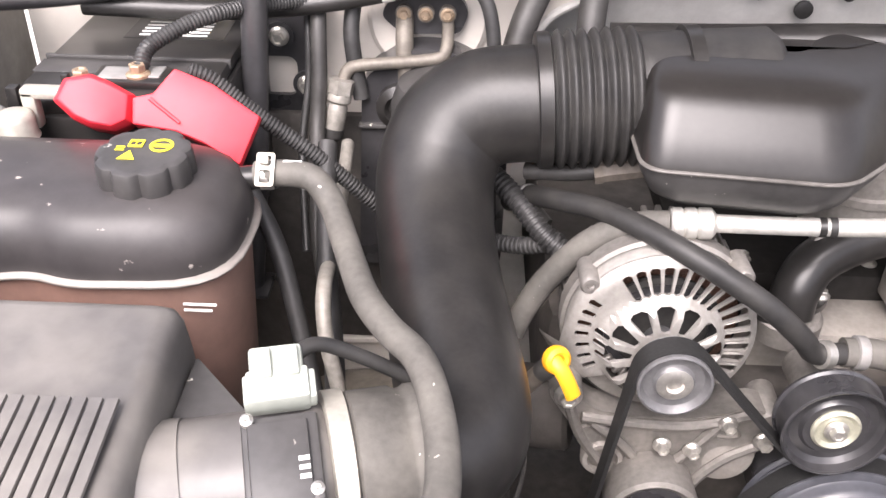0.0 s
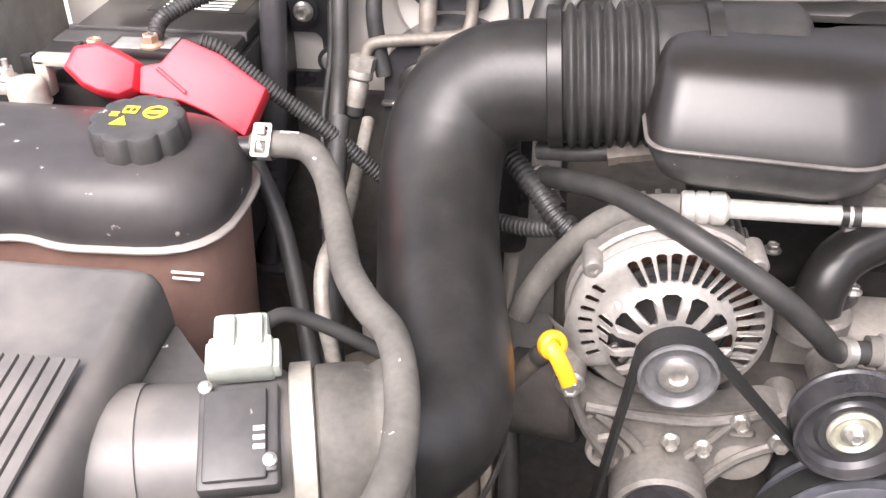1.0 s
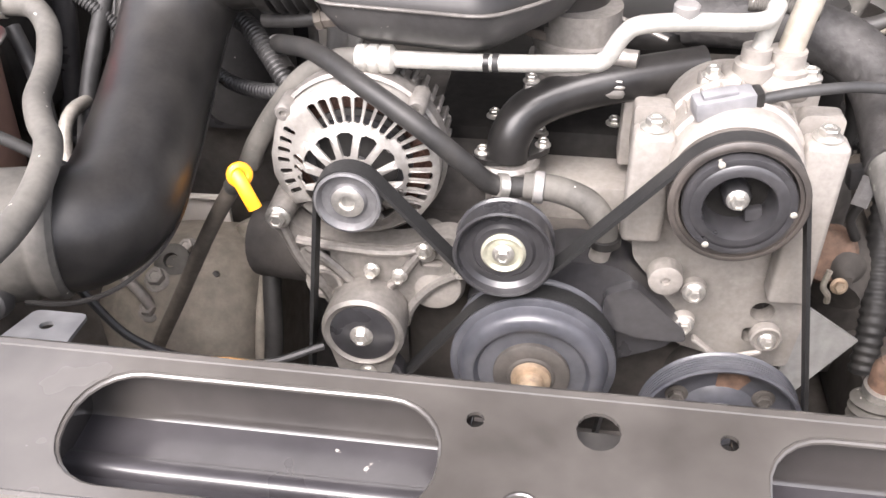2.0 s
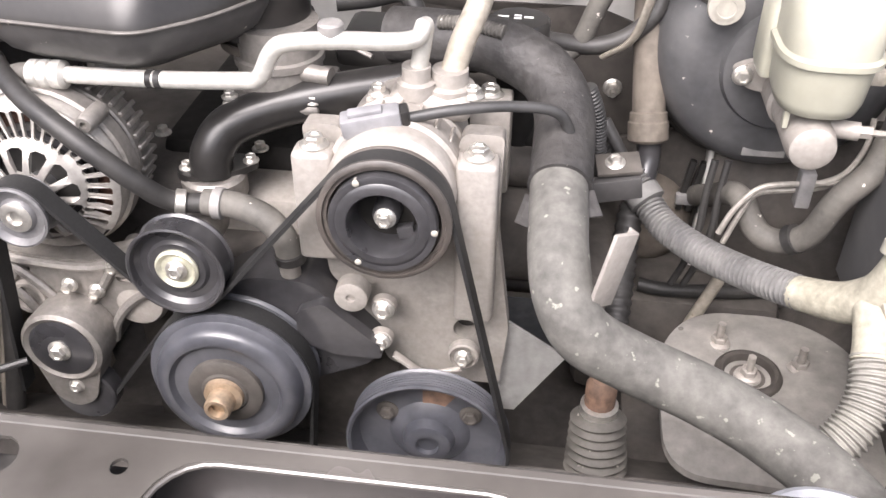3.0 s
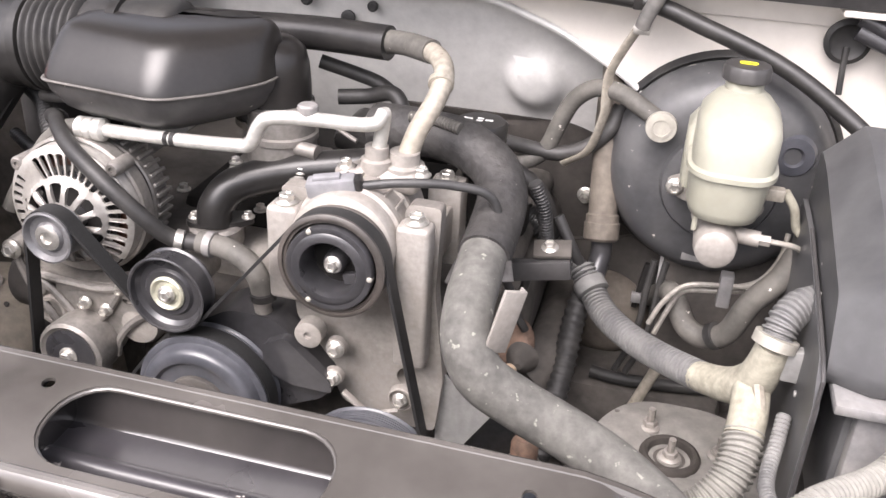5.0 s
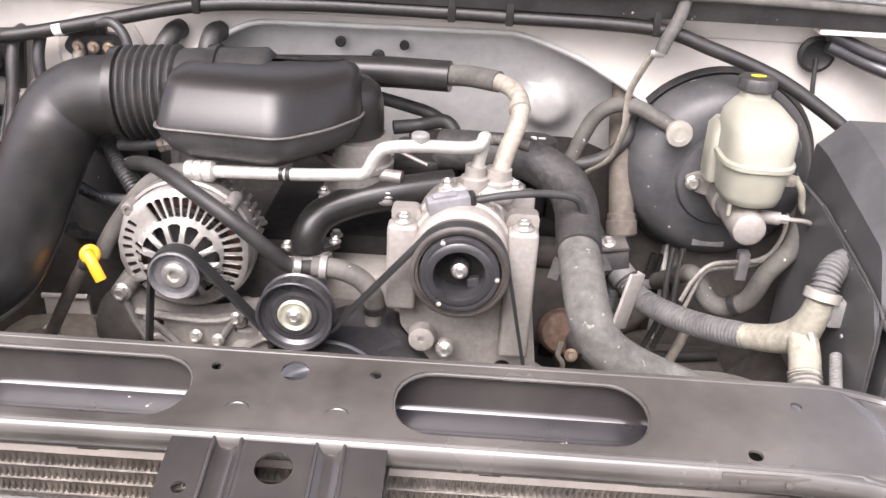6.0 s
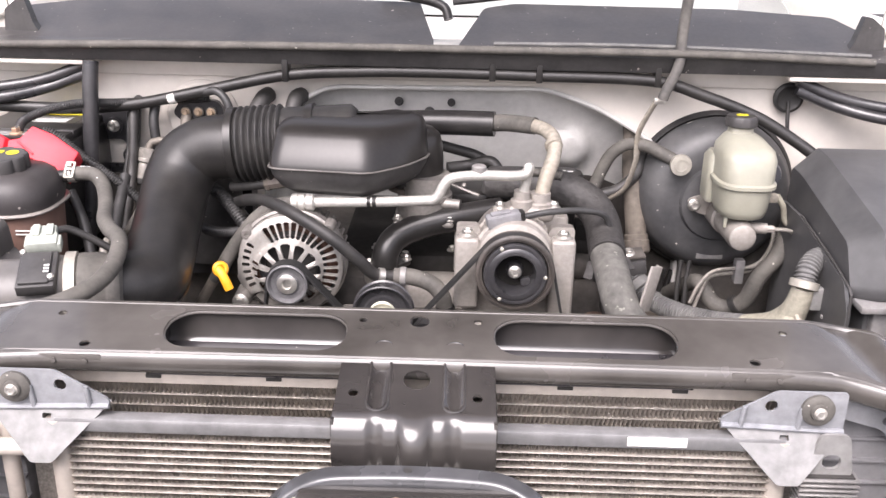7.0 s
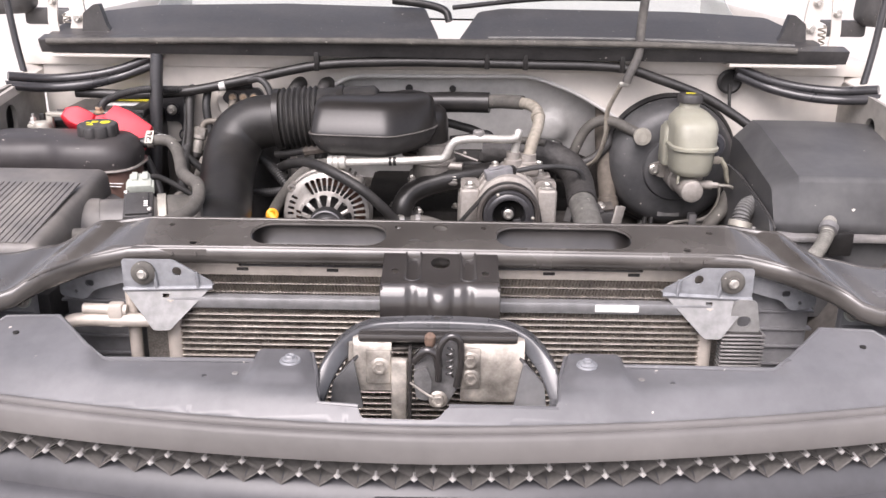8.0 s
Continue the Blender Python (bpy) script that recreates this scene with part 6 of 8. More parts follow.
def header_z(x, y):
    """Flat ledge behind, a crease, and a steep flat ramp towards the front; two bolt pads stand proud."""
    a = abs(x - 0.004)
    z = 0.968 - 0.0025 * math.log(1 + math.exp((0.0305 - y + fy(x)) / 0.003))
    z += 0.011 * bump_between(a, 0.170, 0.243, 0.0022) * bump_between(y, -0.338, 0.0, 0.004)
    z += 0.32 * max(0.0, y - fy(x) - 0.03) * bump_between(a, 0.450, 2.0, 0.006)
    return z


half = [(0.098, -0.377), (0.148, -0.373), (0.160, -0.306), (0.169, -0.265), (0.2435, -0.267), (0.2445, -0.285), (0.443, -0.287), (0.470, -0.272), (0.527, -0.214), (0.602, -0.210), (0.655, -0.265), (0.98, -0.20)]
backs = [(0.004 - x, y) for x, y in half[::-1]] + [(-0.0905, fy(-0.09) + 0.005), (0.003, fy(0) + 0.005), (0.018, -0.377)] + [(0.004 + x, y) for x, y in half[1:]]
line = round_loop(backs, 0.008, 4)[5:-5]
front = [Vector((x, fy(x))) for x in np.linspace(0.984, -0.976, 80)]
holes = [circle((s * 0.300 + 0.004, -0.325), 0.0035, 10) for s in (-1, 1)]
part("top", sheet([Vector(backs[0])] + line + [Vector(backs[-1])] + front, holes, 0.003, Matrix(), header_z, 0.0085), HEADER, hd, smooth=60)
for a, b in ((1, 12), (14, 25)):
    part("back_roll", tube([(x, y + 0.001, header_z(x, y) - 0.002) for x, y in backs[a:b]], 0.0035, 8, 1), HEADER, hd)
face = []
for x in np.linspace(-0.98, 0.98, 80):
    y = fy(x)
    face.append([Vector((x, y + a, z)) for a, z in ((0.004, 0.938), (0.0, 0.9415), (-0.004, 0.9415), (-0.007, 0.939), (-0.0075, 0.9345), (-0.011, 0.9350), (-0.0155, 0.9335), (-0.0185, 0.929), (-0.0205, 0.918), (-0.0215, 0.906), (-0.020, 0.900), (-0.015, 0.898), (-0.006, 0.899), (-0.004, 0.93))])
part("front_band", loft(face), BANDGREY, hd, "smooth grey front band", smooth=50)
for s in (-1, 1):
    x = 0.004 + s * 0.193
    part("washer", lathe([(0.014, 0), (0.013, 0.0025), (0, 0.0025)], upward((x, -0.302, 0.9790)), 24), ZINC_BLUE, hd)
    bolt(hd, upward((x, -0.302, 0.981)), 0.0065, 0.006, ZINC_BLUE)
    part("push_pin", lathe([(0.0045, 0), (0.004, 0.002), (0, 0.0025)], upward((0.004 + s * 0.262, -0.318, 0.967)), 14), PLASTIC_GREY, hd)
    part("push_pin", lathe([(0.0045, 0), (0.004, 0.002), (0, 0.0025)], upward((0.004 + s * 0.575, -0.245, header_z(0.004 + s * 0.575, -0.245))), 14), PLASTIC, hd)
    bolt(hd, upward((0.004 + s * 0.640, -0.262, header_z(0.004 + s * 0.640, -0.262))), 0.008, 0.006, ZINC_BLUE)

gr = thing("grille", (0, -0.40, 0.70), "dark grey moulded grille with a diamond lattice", "grille")
part("lower_bar", loft([[Vector((x, fy(x) + dy, z)) for dy, z in ((0.030, 0.862), (0.014, 0.858), (0.000, 0.851), (-0.012, 0.835), (-0.016, 0.822), (-0.030, 0.818), (-0.045, 0.80), (-0.05, 0.66), (0.04, 0.65), (0.045, 0.86))] for x in np.linspace(-0.98, 0.98, 61)]), GRILLE_BAR, gr, smooth=50)
part("centre_tab", box((-0.075, fy(0) - 0.034, 0.800), (0.085, fy(0) - 0.006, 0.846), 0.004), GRILLE_BAR, gr)
# Dark sheet added behind the lattice for the shade beyond its cells.
part("shade_backing", loft([[Vector((x, fy(x) + 0.034 + dy, z)) for dy, z in ((0.0, 0.925), (0.0, 0.66), (0.006, 0.66), (0.006, 0.925))] for x in np.linspace(-0.98, 0.98, 41)]), CORE_SHADE_DARK, gr)


def lattice_cell(up, down, studs=4):
    """A diamond pocket: a thin raised rim, four dished faces and a small hole at the back."""
    bm = bmesh.new()
    w = 0.0239
    rh = [(w, 0), (0, up), (-w, 0), (0, -down)]
    ring = lambda k, y, dz=0.0: [Vector((k * a, y, k * b + dz)) for a, b in rh]
    loft([ring(1.0, 0.004), ring(0.99, -0.0020), ring(0.94, -0.0050), ring(0.87, -0.0030), ring(0.80, 0.004, 0.0006), ring(0.62, 0.013, 0.0015), ring(0.34, 0.022, 0.0025)], cap=False, bm=bm)
    rim = len(bm.faces)
    for a, b in rh[:studs]:
        c = Vector((a, 0, b))
        loft([[c + Vector((0.0056 * p, 0.002, 0.0056 * q)) for p, q in ((1, 0), (0, 1), (-1, 0), (0, -1))], [c + Vector((0.0040 * p, -0.0075, 0.0040 * q)) for p, q in ((1, 0), (0, 1), (-1, 0), (0, -1))], [c + Vector((0.0018 * p, -0.0095, 0.0018 * q)) for p, q in ((1, 0), (0, 1), (-1, 0), (0, -1))]], bm=bm)
    me = bpy.data.meshes.new("lattice_cell")
    for i, f in enumerate(bm.faces):
        f.material_index = int(i >= rim)
    bm.to_mesh(me)
    bm.free()
    me.materials.append(GRILLE)
    me.materials.append(GRILLE_STUD)
    return me


for up, down, zc, shift in ((0.0150, 0.0155, 0.8970, 0.0), (0.0155, 0.0140, 0.8820, 0.5), (0.0132, 0.0185, 0.8680, 0.0)):
    me = lattice_cell(up, down, 3 if zc < 0.87 else 4)
    for k in range(-14, 15):
        x = 0.0478 * (k + shift)
        ob = new("lattice_cell", me)
        ob.parent = gr
        ob.location = Vector((x, fy(x) + 0.003, zc)) - BASE[gr]
        ob.rotation_euler = (0, 0, math.atan((fy(x + 0.01) - fy(x - 0.01)) / 0.02))

# ---- cowl, hinges and wings ----
cw = thing("cowl", (0, 0.80, 1.23), "black plastic cowl panel under the windscreen with a rubber seal", "cowl", kind="structure")
part("lip", loft([[Vector((x, y, z)) for y, z in ((0.735, 1.236), (0.728, 1.250), (0.722, 1.266), (0.76, 1.274), (0.80, 1.26), (0.80, 1.236))] for x in np.linspace(-0.92, 0.92, 24)]), PLASTIC_DUSTY, cw)
part("seal", tube([(-0.9, 0.722, 1.262), (-0.4, 0.715, 1.272), (0.1, 0.712, 1.275), (0.5, 0.715, 1.275), (0.80, 0.722, 1.266)], 0.0075, 10, 8), RUBBER_DUSTY, cw, "grey rubber seal along the edge")
part("seal_lip", tube([(0.10, 0.735, 1.283), (0.4, 0.735, 1.285), (0.80, 0.742, 1.275)], 0.004, 8, 8), CONDUIT, cw)
lv = [(-0.92, 0.0), (-0.02, 0.0), (-0.012, 0.03), (-0.05, 0.245), (-0.40, 0.262), (-0.72, 0.235), (-0.90, 0.16)]
part("left_vent", sheet(round_loop(lv, 0.015), [], 0.006, pose(0, 0.76, 1.268, 14, 0, 0)), PLASTIC_DUSTY, cw)
rv = [(0.03, 0.0), (0.86, 0.0), (0.88, 0.03), (0.80, 0.21), (0.60, 0.245), (0.15, 0.25), (0.085, 0.22)]
part("right_vent", sheet(round_loop(rv, 0.015), [], 0.006, pose(0, 0.76, 1.268, 14, 0, 0)), PLASTIC_DUSTY, cw)
part("shelf", box((-1.0, 0.79, 1.20), (1.0, 1.12, 1.236), 0.004), BODY, cw)
plain("windscreen", sheet([(-0.75, 0.0), (0.75, 0.0), (0.62, 0.8), (-0.62, 0.8)], [], 0.006, pose(0, 1.02, 1.30, 32, 0, 0)), GLASS, "sloping windscreen glass", "windscreen")
wiper = thing("wiper_arm", (0.0, 0.95, 1.30), "black wiper arm parked over the cowl", "wiper")
part("arm", tube([(-0.13, 0.99, 1.345), (-0.05, 0.97, 1.338), (0.0, 0.95, 1.325), (0.012, 0.94, 1.30)], 0.010, 10, 6), PLASTIC, wiper)
part("blade", tube([(0.02, 0.98, 1.33), (0.25, 1.02, 1.352), (0.5, 1.03, 1.355)], 0.006, 8, 6), RUBBER, wiper)
for s in (-1, 1):
    w = thing("inner_wing", (s * 0.95, 0.3, 0.6), "dusty beige inner wing panel with an oval hole", "inner wing", "inner wings")
    hole = slot(0.62, 1.10, 0.05, 0.07)
    wall_pts = [(-0.15, 0.55), (0.80, 0.55), (0.80, 1.19), (0.3, 1.15), (-0.15, 1.04)]
    part("wall", sheet(round_loop(wall_pts, 0.02), [hole], 0.01, Matrix.Translation((s * 0.955, 0, 0)) @ Matrix(((0, 0, 1, 0), (1, 0, 0, 0), (0, 1, 0, 0), (0, 0, 0, 1)))), WING, w)
    part("fender_lining", box((min(s * 0.972, s * 0.985), 0.45, 0.98), (max(s * 0.972, s * 0.985), 0.78, 1.165), 0.002), PLASTIC, w, "dark lining behind the oval hole")
    part("gutter", loft([[Vector((s * x, y, z + (y - 0.8) * 0.12)) for x, z in ((0.95, 1.19), (0.97, 1.20), (1.02, 1.205), (1.10, 1.20), (1.12, 1.16), (0.95, 1.17))] for y in (-0.25, 0.1, 0.45, 0.80, 1.1)]), BODY, w, "white painted wing edge")
    h = part("hinge", box((min(s * 0.655, s * 0.90), 0.735, 1.226), (max(s * 0.655, s * 0.90), 0.80, 1.234), 0.002), BODY, w, "cream hinge bracket with black curved arms")
    for k in range(3):
        bolt(h, upward((s * (0.70 + 0.07 * k), 0.765, 1.234)), 0.006, 0.005)
    for d, z in ((0, 1.205), (0.018, 1.188)):
        part("arm", tube([(s * 0.68, 0.76, z + 0.018), (s * 0.75, 0.75, z - 0.008), (s * 0.82, 0.735 - d, z - 0.022), (s * 0.90, 0.71 - d, z - 0.026), (s * 0.97, 0.66 - d, z - 0.014)], 0.011, 10, 6), PULLEY, h)
    part("stay", tube([(s * 0.97, 0.74, 1.19), (s * 0.985, 0.75, 1.27), (s * 1.0, 0.76, 1.40)], 0.008, 10, 4), PULLEY, h)

for s in (-1, 1):
    ce = thing("cowl_end", (s * 0.81, 0.80, 1.24), "black plastic corner piece at the end of the cowl", "cowl end", "cowl ends")
    pts = [(s * 0.772, 1.262), (s * 0.790, 1.292), (s * 0.803, 1.340), (s * 0.816, 1.338), (s * 0.842, 1.318), (s * 0.850, 1.250), (s * 0.83, 1.243)]
    part("corner", sheet(round_loop(pts[::-s], 0.004, 3), [], 0.022, pose(0, 0.80, 0, 90, 0, 0)), PLASTIC_DUSTY, ce)
    part("foot", box((min(s * 0.79, s * 0.86), 0.775, 1.236), (max(s * 0.79, s * 0.86), 0.81, 1.250), 0.003), PLASTIC_DUSTY, ce)
    # The bonnet's hinge links and spring, one set at each side.
    bh = thing("bonnet_hinge", (s * 0.87, 0.80, 1.24), "cream painted steel bonnet hinge links with a spring", "bonnet lifter", "bonnet lifters")
    part("link", loft([[Vector((s * (x + dx), y, z)) for dx in (-0.018, 0.018) for y in ((0.815, 0.822) if dx < 0 else (0.822, 0.815))] for x, z in ((0.872, 1.245), (0.858, 1.300), (0.866, 1.374), (0.90, 1.47))]), BODY, bh)
    part("arm", loft([[Vector((s * (x + dx), y, z)) for dx in (-0.011, 0.011) for y in ((0.795, 0.80) if dx < 0 else (0.80, 0.795))] for x, z in ((0.905, 1.235), (0.912, 1.30), (0.905, 1.375), (0.915, 1.46))]), BODY, bh)
    for x, z in ((0.860, 1.306), (0.868, 1.366), (0.908, 1.345)):
        bolt(bh, facing((s * x, 0.793 if x > 0.9 else 0.813, z), 90), 0.007, 0.008)
    part("spring", tube([(s * (0.895 + 0.010 * math.cos(k * 1.1)), 0.84 + 0.010 * math.sin(k * 1.1), 1.235 + 0.0022 * k) for k in range(36)], 0.0022, 6, 2), PALE_TUBE, bh)
    dm2 = thing("door_mirror", (s * 1.36, 1.5, 1.1), "black plastic door mirror housing", "mirror", "door mirrors")
    part("housing", loft([[Vector((s * (1.37 + k * x), y, 1.34 + k * z)) for x, z in round_loop([(-0.11, -0.085), (0.11, -0.095), (0.12, 0.09), (-0.10, 0.10)], 0.04, 5)] for k, y in ((0.75, 1.44), (0.97, 1.455), (1.0, 1.50), (0.95, 1.54))]), PLASTIC_DUSTY, dm2, smooth=60)
    part("stalk", box((min(s * 1.052, s * 1.30), 1.50, 1.22), (max(s * 1.052, s * 1.30), 1.54, 1.27), 0.01), PLASTIC_DUSTY, dm2)
    plain("door_" + ("1" if s < 0 else "2"), box((min(s * 0.99, s * 1.055), 1.18, 0.45), (max(s * 0.99, s * 1.055), 2.30, 1.29), 0.02), BODY, "white painted front door beside the cab", "door")

# the raised bonnet over the bay, and the dark pads low on the firewall
plain("bonnet", sheet([(-0.78, 0.0), (0.78, 0.0), (0.74, 1.12), (-0.74, 1.12)], [], 0.03, Matrix.Translation((0, 0.84, 1.47)) @ pose(0, 0, 0, 180 - 52, 0, 0)), BODY, "raised white bonnet over the engine bay", "bonnet")
# Unseen dark sheet, added to darken reflections and cut fill light in the bay.
plain("unseen_bonnet_shade", sheet([(-0.74, 0.03), (0.74, 0.03), (0.70, 1.06), (-0.70, 1.06)], [], 0.008, Matrix.Translation((0, 0.84, 1.47)) @ pose(0, 0, 0, 180 - 52, 0, 0) @ Matrix.Translation((0, 0, 0.012))), RUBBER_MID, "unseen dark sheet added under the raised bonnet to darken reflections", "bonnet lining")
pad = thing("insulation_pad", (0.7, 0.79, 0.55), "dark insulation pad low on the firewall", "insulation", kind="structure")
part("right_pad", box((0.50, 0.775, 0.50), (0.95, 0.79, 0.90), 0.006), BLOCK, pad)
part("left_pad", box((-0.95, 0.775, 0.50), (-0.40, 0.79, 1.0), 0.006), BLOCK, pad)

# long loom on the firewall
lm = thing("firewall_loom", (0, 0.745, 1.1), "long black taped wiring loom clipped along the firewall", "cable")
part("loom", tube([(-0.85, 0.73, 1.145), (-0.70, 0.735, 1.142), (-0.58, 0.74, 1.153), (-0.45, 0.745, 1.180), (-0.291, 0.745, 1.214), (-0.15, 0.745, 1.224), (0.0, 0.745, 1.226), (0.188, 0.744, 1.224), (0.40, 0.742, 1.220), (0.50, 0.735, 1.195), (0.60, 0.72, 1.160), (0.68, 0.70, 1.115), (0.73, 0.68, 1.08)], 0.0112, 14, 8), TAPED, lm)
for x, z in ((-0.291, 1.216), (0.10, 1.226), (0.188, 1.225), (0.41, 1.222)):
    part("clip", box((x - 0.006, 0.730, z - 0.013), (x + 0.006, 0.765, z + 0.03), 0.002), PLASTIC, lm)
part("tape_mark", lathe([(0.0112, 0), (0.0112, 0.014)], along((-0.52, 0.7425, 1.164), (-0.49, 0.7437, 1.171)), 16), PAPER, lm, "white tape band")
hc = thing("bonnet_cable", (0.41, 0.6, 1.18), "grey sheathed cable hanging from the bonnet to the bulkhead", "cable")
part("sheath", tube([(0.420, 0.722, 1.190), (0.424, 0.720, 1.205), (0.442, 0.72, 1.253), (0.443, 0.72, 1.317), (0.446, 0.70, 1.42), (0.45, 0.66, 1.56)], 0.0100, 12, 6), CONDUIT_DARK, hc)
part("braid", tube([(0.4145, 0.745, 1.183), (0.398, 0.745, 1.150), (0.386, 0.745, 1.119), (0.3855, 0.746, 1.085), (0.3855, 0.748, 1.058), (0.370, 0.752, 1.004), (0.336, 0.756, 0.976)], 0.0085, 10, 6, flat=0.35), PALE_TUBE, hc, "pale braided earth strap")
part("strap_lug", box((0.408, 0.738, 1.176), (0.430, 0.748, 1.188), 0.002), STEEL, hc)
gm = thing("grommet", (0.675, 0.79, 1.16), "black rubber grommet with a cable through the firewall", "grommet")
part("ring", lathe([(0.020, 0), (0.029, 0.002), (0.029, 0.007), (0.023, 0.010), (0.018, 0.006), (0, 0.006)], facing((0.675, 0.788, 1.186), 90), 28), RUBBER, gm)
part("lead", tube([(0.675, 0.78, 1.18), (0.676, 0.775, 1.15), (0.678, 0.77, 1.12)], 0.004, 8, 4), RUBBER, gm)

# ---- brake servo and cylinder ----
bs = thing("brake_servo", (0.551, 0.78, 0.84), "round black steel brake servo with dust spots", "brake servo")
sm = facing((0.551, 0.80, 0.990), 90)
part("shell", lathe([(0.120, -0.03), (0.150, 0.0), (0.155, 0.012), (0.155, 0.022), (0.150, 0.028), (0.146, 0.045), (0.138, 0.060), (0.125, 0.070), (0.108, 0.076), (0.078, 0.078), (0.074, 0.086), (0.060, 0.089), (0, 0.089)], sm, 64), material("servo_black", (0.03, 0.031, 0.034), 0.4, grain=0.2, scale=90, bump=0.05, dust=0.28, speck=0.2, dust_color=(0.20, 0.195, 0.19), stain=0.25), bs, smooth=50)
part("seal_ring", lathe([(0.148, -0.03), (0.165, -0.028), (0.168, -0.012), (0.165, 0.004), (0.158, 0.010), (0.150, 0.004)], sm, 64, caps=False), RUBBER, bs, "black rim ring")
part("dimple", lathe([(0.030, 0.070), (0.026, 0.079), (0.014, 0.080), (0.010, 0.075), (0, 0.075)], sm @ Matrix.Translation((0.085, 0.055, 0)), 28), PULLEY_BLUE, bs)
part("sticker", box((-0.03, -0.120, 0.0725), (0.022, -0.095, 0.0745), 0, sm), PLASTIC_GREY, bs)
part("check_valve", lathe([(0.012, 0), (0.012, 0.018), (0.020, 0.019), (0.021, 0.024), (0.020, 0.029), (0.008, 0.030), (0, 0.028)], facing((0.464, 0.730, 1.068), 90), 28), BAND, bs, "pale round check valve")
part("valve_ring", lathe([(0.013, 0.0285), (0.014, 0.031), (0.011, 0.031), (0.010, 0.0285)], facing((0.464, 0.730, 1.068), 90), 24, caps=False), BAND, bs)
mc = thing("master_cylinder", (0.549, 0.62, 0.95), "dusty aluminium brake master cylinder with a yellowed fluid reservoir", "brake cylinder")
mm = facing((0.549, 0.712, 0.980), 90)
part("cylinder", lathe([(0.030, 0), (0.030, 0.06), (0.026, 0.064), (0.026, 0.150), (0.0235, 0.164), (0.019, 0.167), (0, 0.167)], mm, 32), ALU_DIRTY, mc)
part("flange", sheet(round_loop([(-0.070, 0.020), (-0.045, 0.032), (0.05, 0.025), (0.065, -0.002), (0.05, -0.02), (-0.05, -0.002)], 0.012), [], 0.012, mm @ Matrix.Translation((0, 0, 0.022))), ALU_DIRTY, mc)
bolt(mc, facing((0.494, 0.69, 0.994), 90), 0.008, 0.010)
part("outlet", tube([(0.570, 0.585, 0.988), (0.600, 0.580, 0.988)], 0.010, 14, 1), ALU_DIRTY, mc)
part("outlet_nut", tube([(0.598, 0.580, 0.988), (0.612, 0.579, 0.988)], 0.007, 6, 1), ALU_DIRTY, mc)
shape = lambda x0, y0, sx, sy, z, r: [Vector((x0 + x * sx, y0 + y * sy, z)) for x, y in round_loop([(-1, -1), (1, -1), (1, 1), (-1, 1)], r, 7)]
part("reservoir", loft([shape(0.551, 0.602, 0.034, 0.044, 1.010, 0.95), shape(0.551, 0.602, 0.041, 0.052, 1.014, 0.92), shape(0.551, 0.603, 0.045, 0.057, 1.026, 0.9), shape(0.552, 0.606, 0.0475, 0.061, 1.066, 0.85),
     shape(0.552, 0.606, 0.0525, 0.066, 1.069, 0.8), shape(0.552, 0.606, 0.0525, 0.066, 1.075, 0.8), shape(0.552, 0.607, 0.0480, 0.061, 1.078, 0.75), shape(0.552, 0.612, 0.0480, 0.060, 1.116, 0.62), shape(0.552, 0.618, 0.045, 0.055, 1.130, 0.6), shape(0.552, 0.634, 0.033, 0.040, 1.143, 0.8), shape(0.552, 0.655, 0.022, 0.022, 1.148, 0.95), shape(0.552, 0.656, 0.0205, 0.0205, 1.160, 0.98)]), MC_PLASTIC, mc, "yellowed translucent reservoir", smooth=50)
part("rear_chamber", loft([shape(0.512, 0.655, 0.014, 0.026, 1.020, 0.6), shape(0.512, 0.655, 0.016, 0.028, 1.03, 0.6), shape(0.512, 0.655, 0.016, 0.028, 1.100, 0.6), shape(0.516, 0.655, 0.012, 0.022, 1.112, 0.6)]), MC_PLASTIC, mc)
part("locating_pin", box((0.518, 0.568, 0.992), (0.524, 0.576, 1.020), 0.0015), MC_PLASTIC, mc)
capm = upward((0.552, 0.656, 1.156))
part("neck", lathe([(0.0235, -0.016), (0.0225, -0.004), (0.0225, 0.003)], capm, 32), MC_PLASTIC, mc)
cp = part("cap", lathe([(0.0265, 0.002), (0.0285, 0.004), (0.0285, 0.017), (0.026, 0.021), (0, 0.022)], capm, 48, lambda a: 1 - 0.03 * (0.5 + 0.5 * math.cos(12 * a)) ** 3), TANK_CAP, mc, "black cap with a yellow symbol")
part("cap_symbol", sheet(slot(0, 0, 0.022, 0.012, 0.006), [slot(0, 0, 0.016, 0.006, 0.003)], 0.0006, capm @ Matrix.Translation((0, 0, 0.0228))), YELLOW_INK, cp)
part("level_plug", box((0.594, 0.600, 1.030), (0.620, 0.616, 1.046), 0.003), PALE_TUBE, mc)
single("level_sensor_wire", tube([(0.62, 0.609, 1.042), (0.635, 0.612, 1.020), (0.645, 0.62, 0.99), (0.665, 0.62, 0.975)], 0.0055, 10), TAPE, "pale taped wire from the brake reservoir", "wire")
bl = thing("brake_lines", (0.55, 0.6, 0.8), "pair of bent steel brake lines in a black clip", "brake line")
part("front_line", tube([(0.612, 0.579, 0.988), (0.642, 0.58, 0.985), (0.656, 0.60, 0.965), (0.650, 0.63, 0.925), (0.625, 0.64, 0.893), (0.575, 0.635, 0.888), (0.53, 0.63, 0.882), (0.505, 0.625, 0.855), (0.49, 0.62, 0.82)], 0.0036, 8, 6), TUBE_GREY, bl)
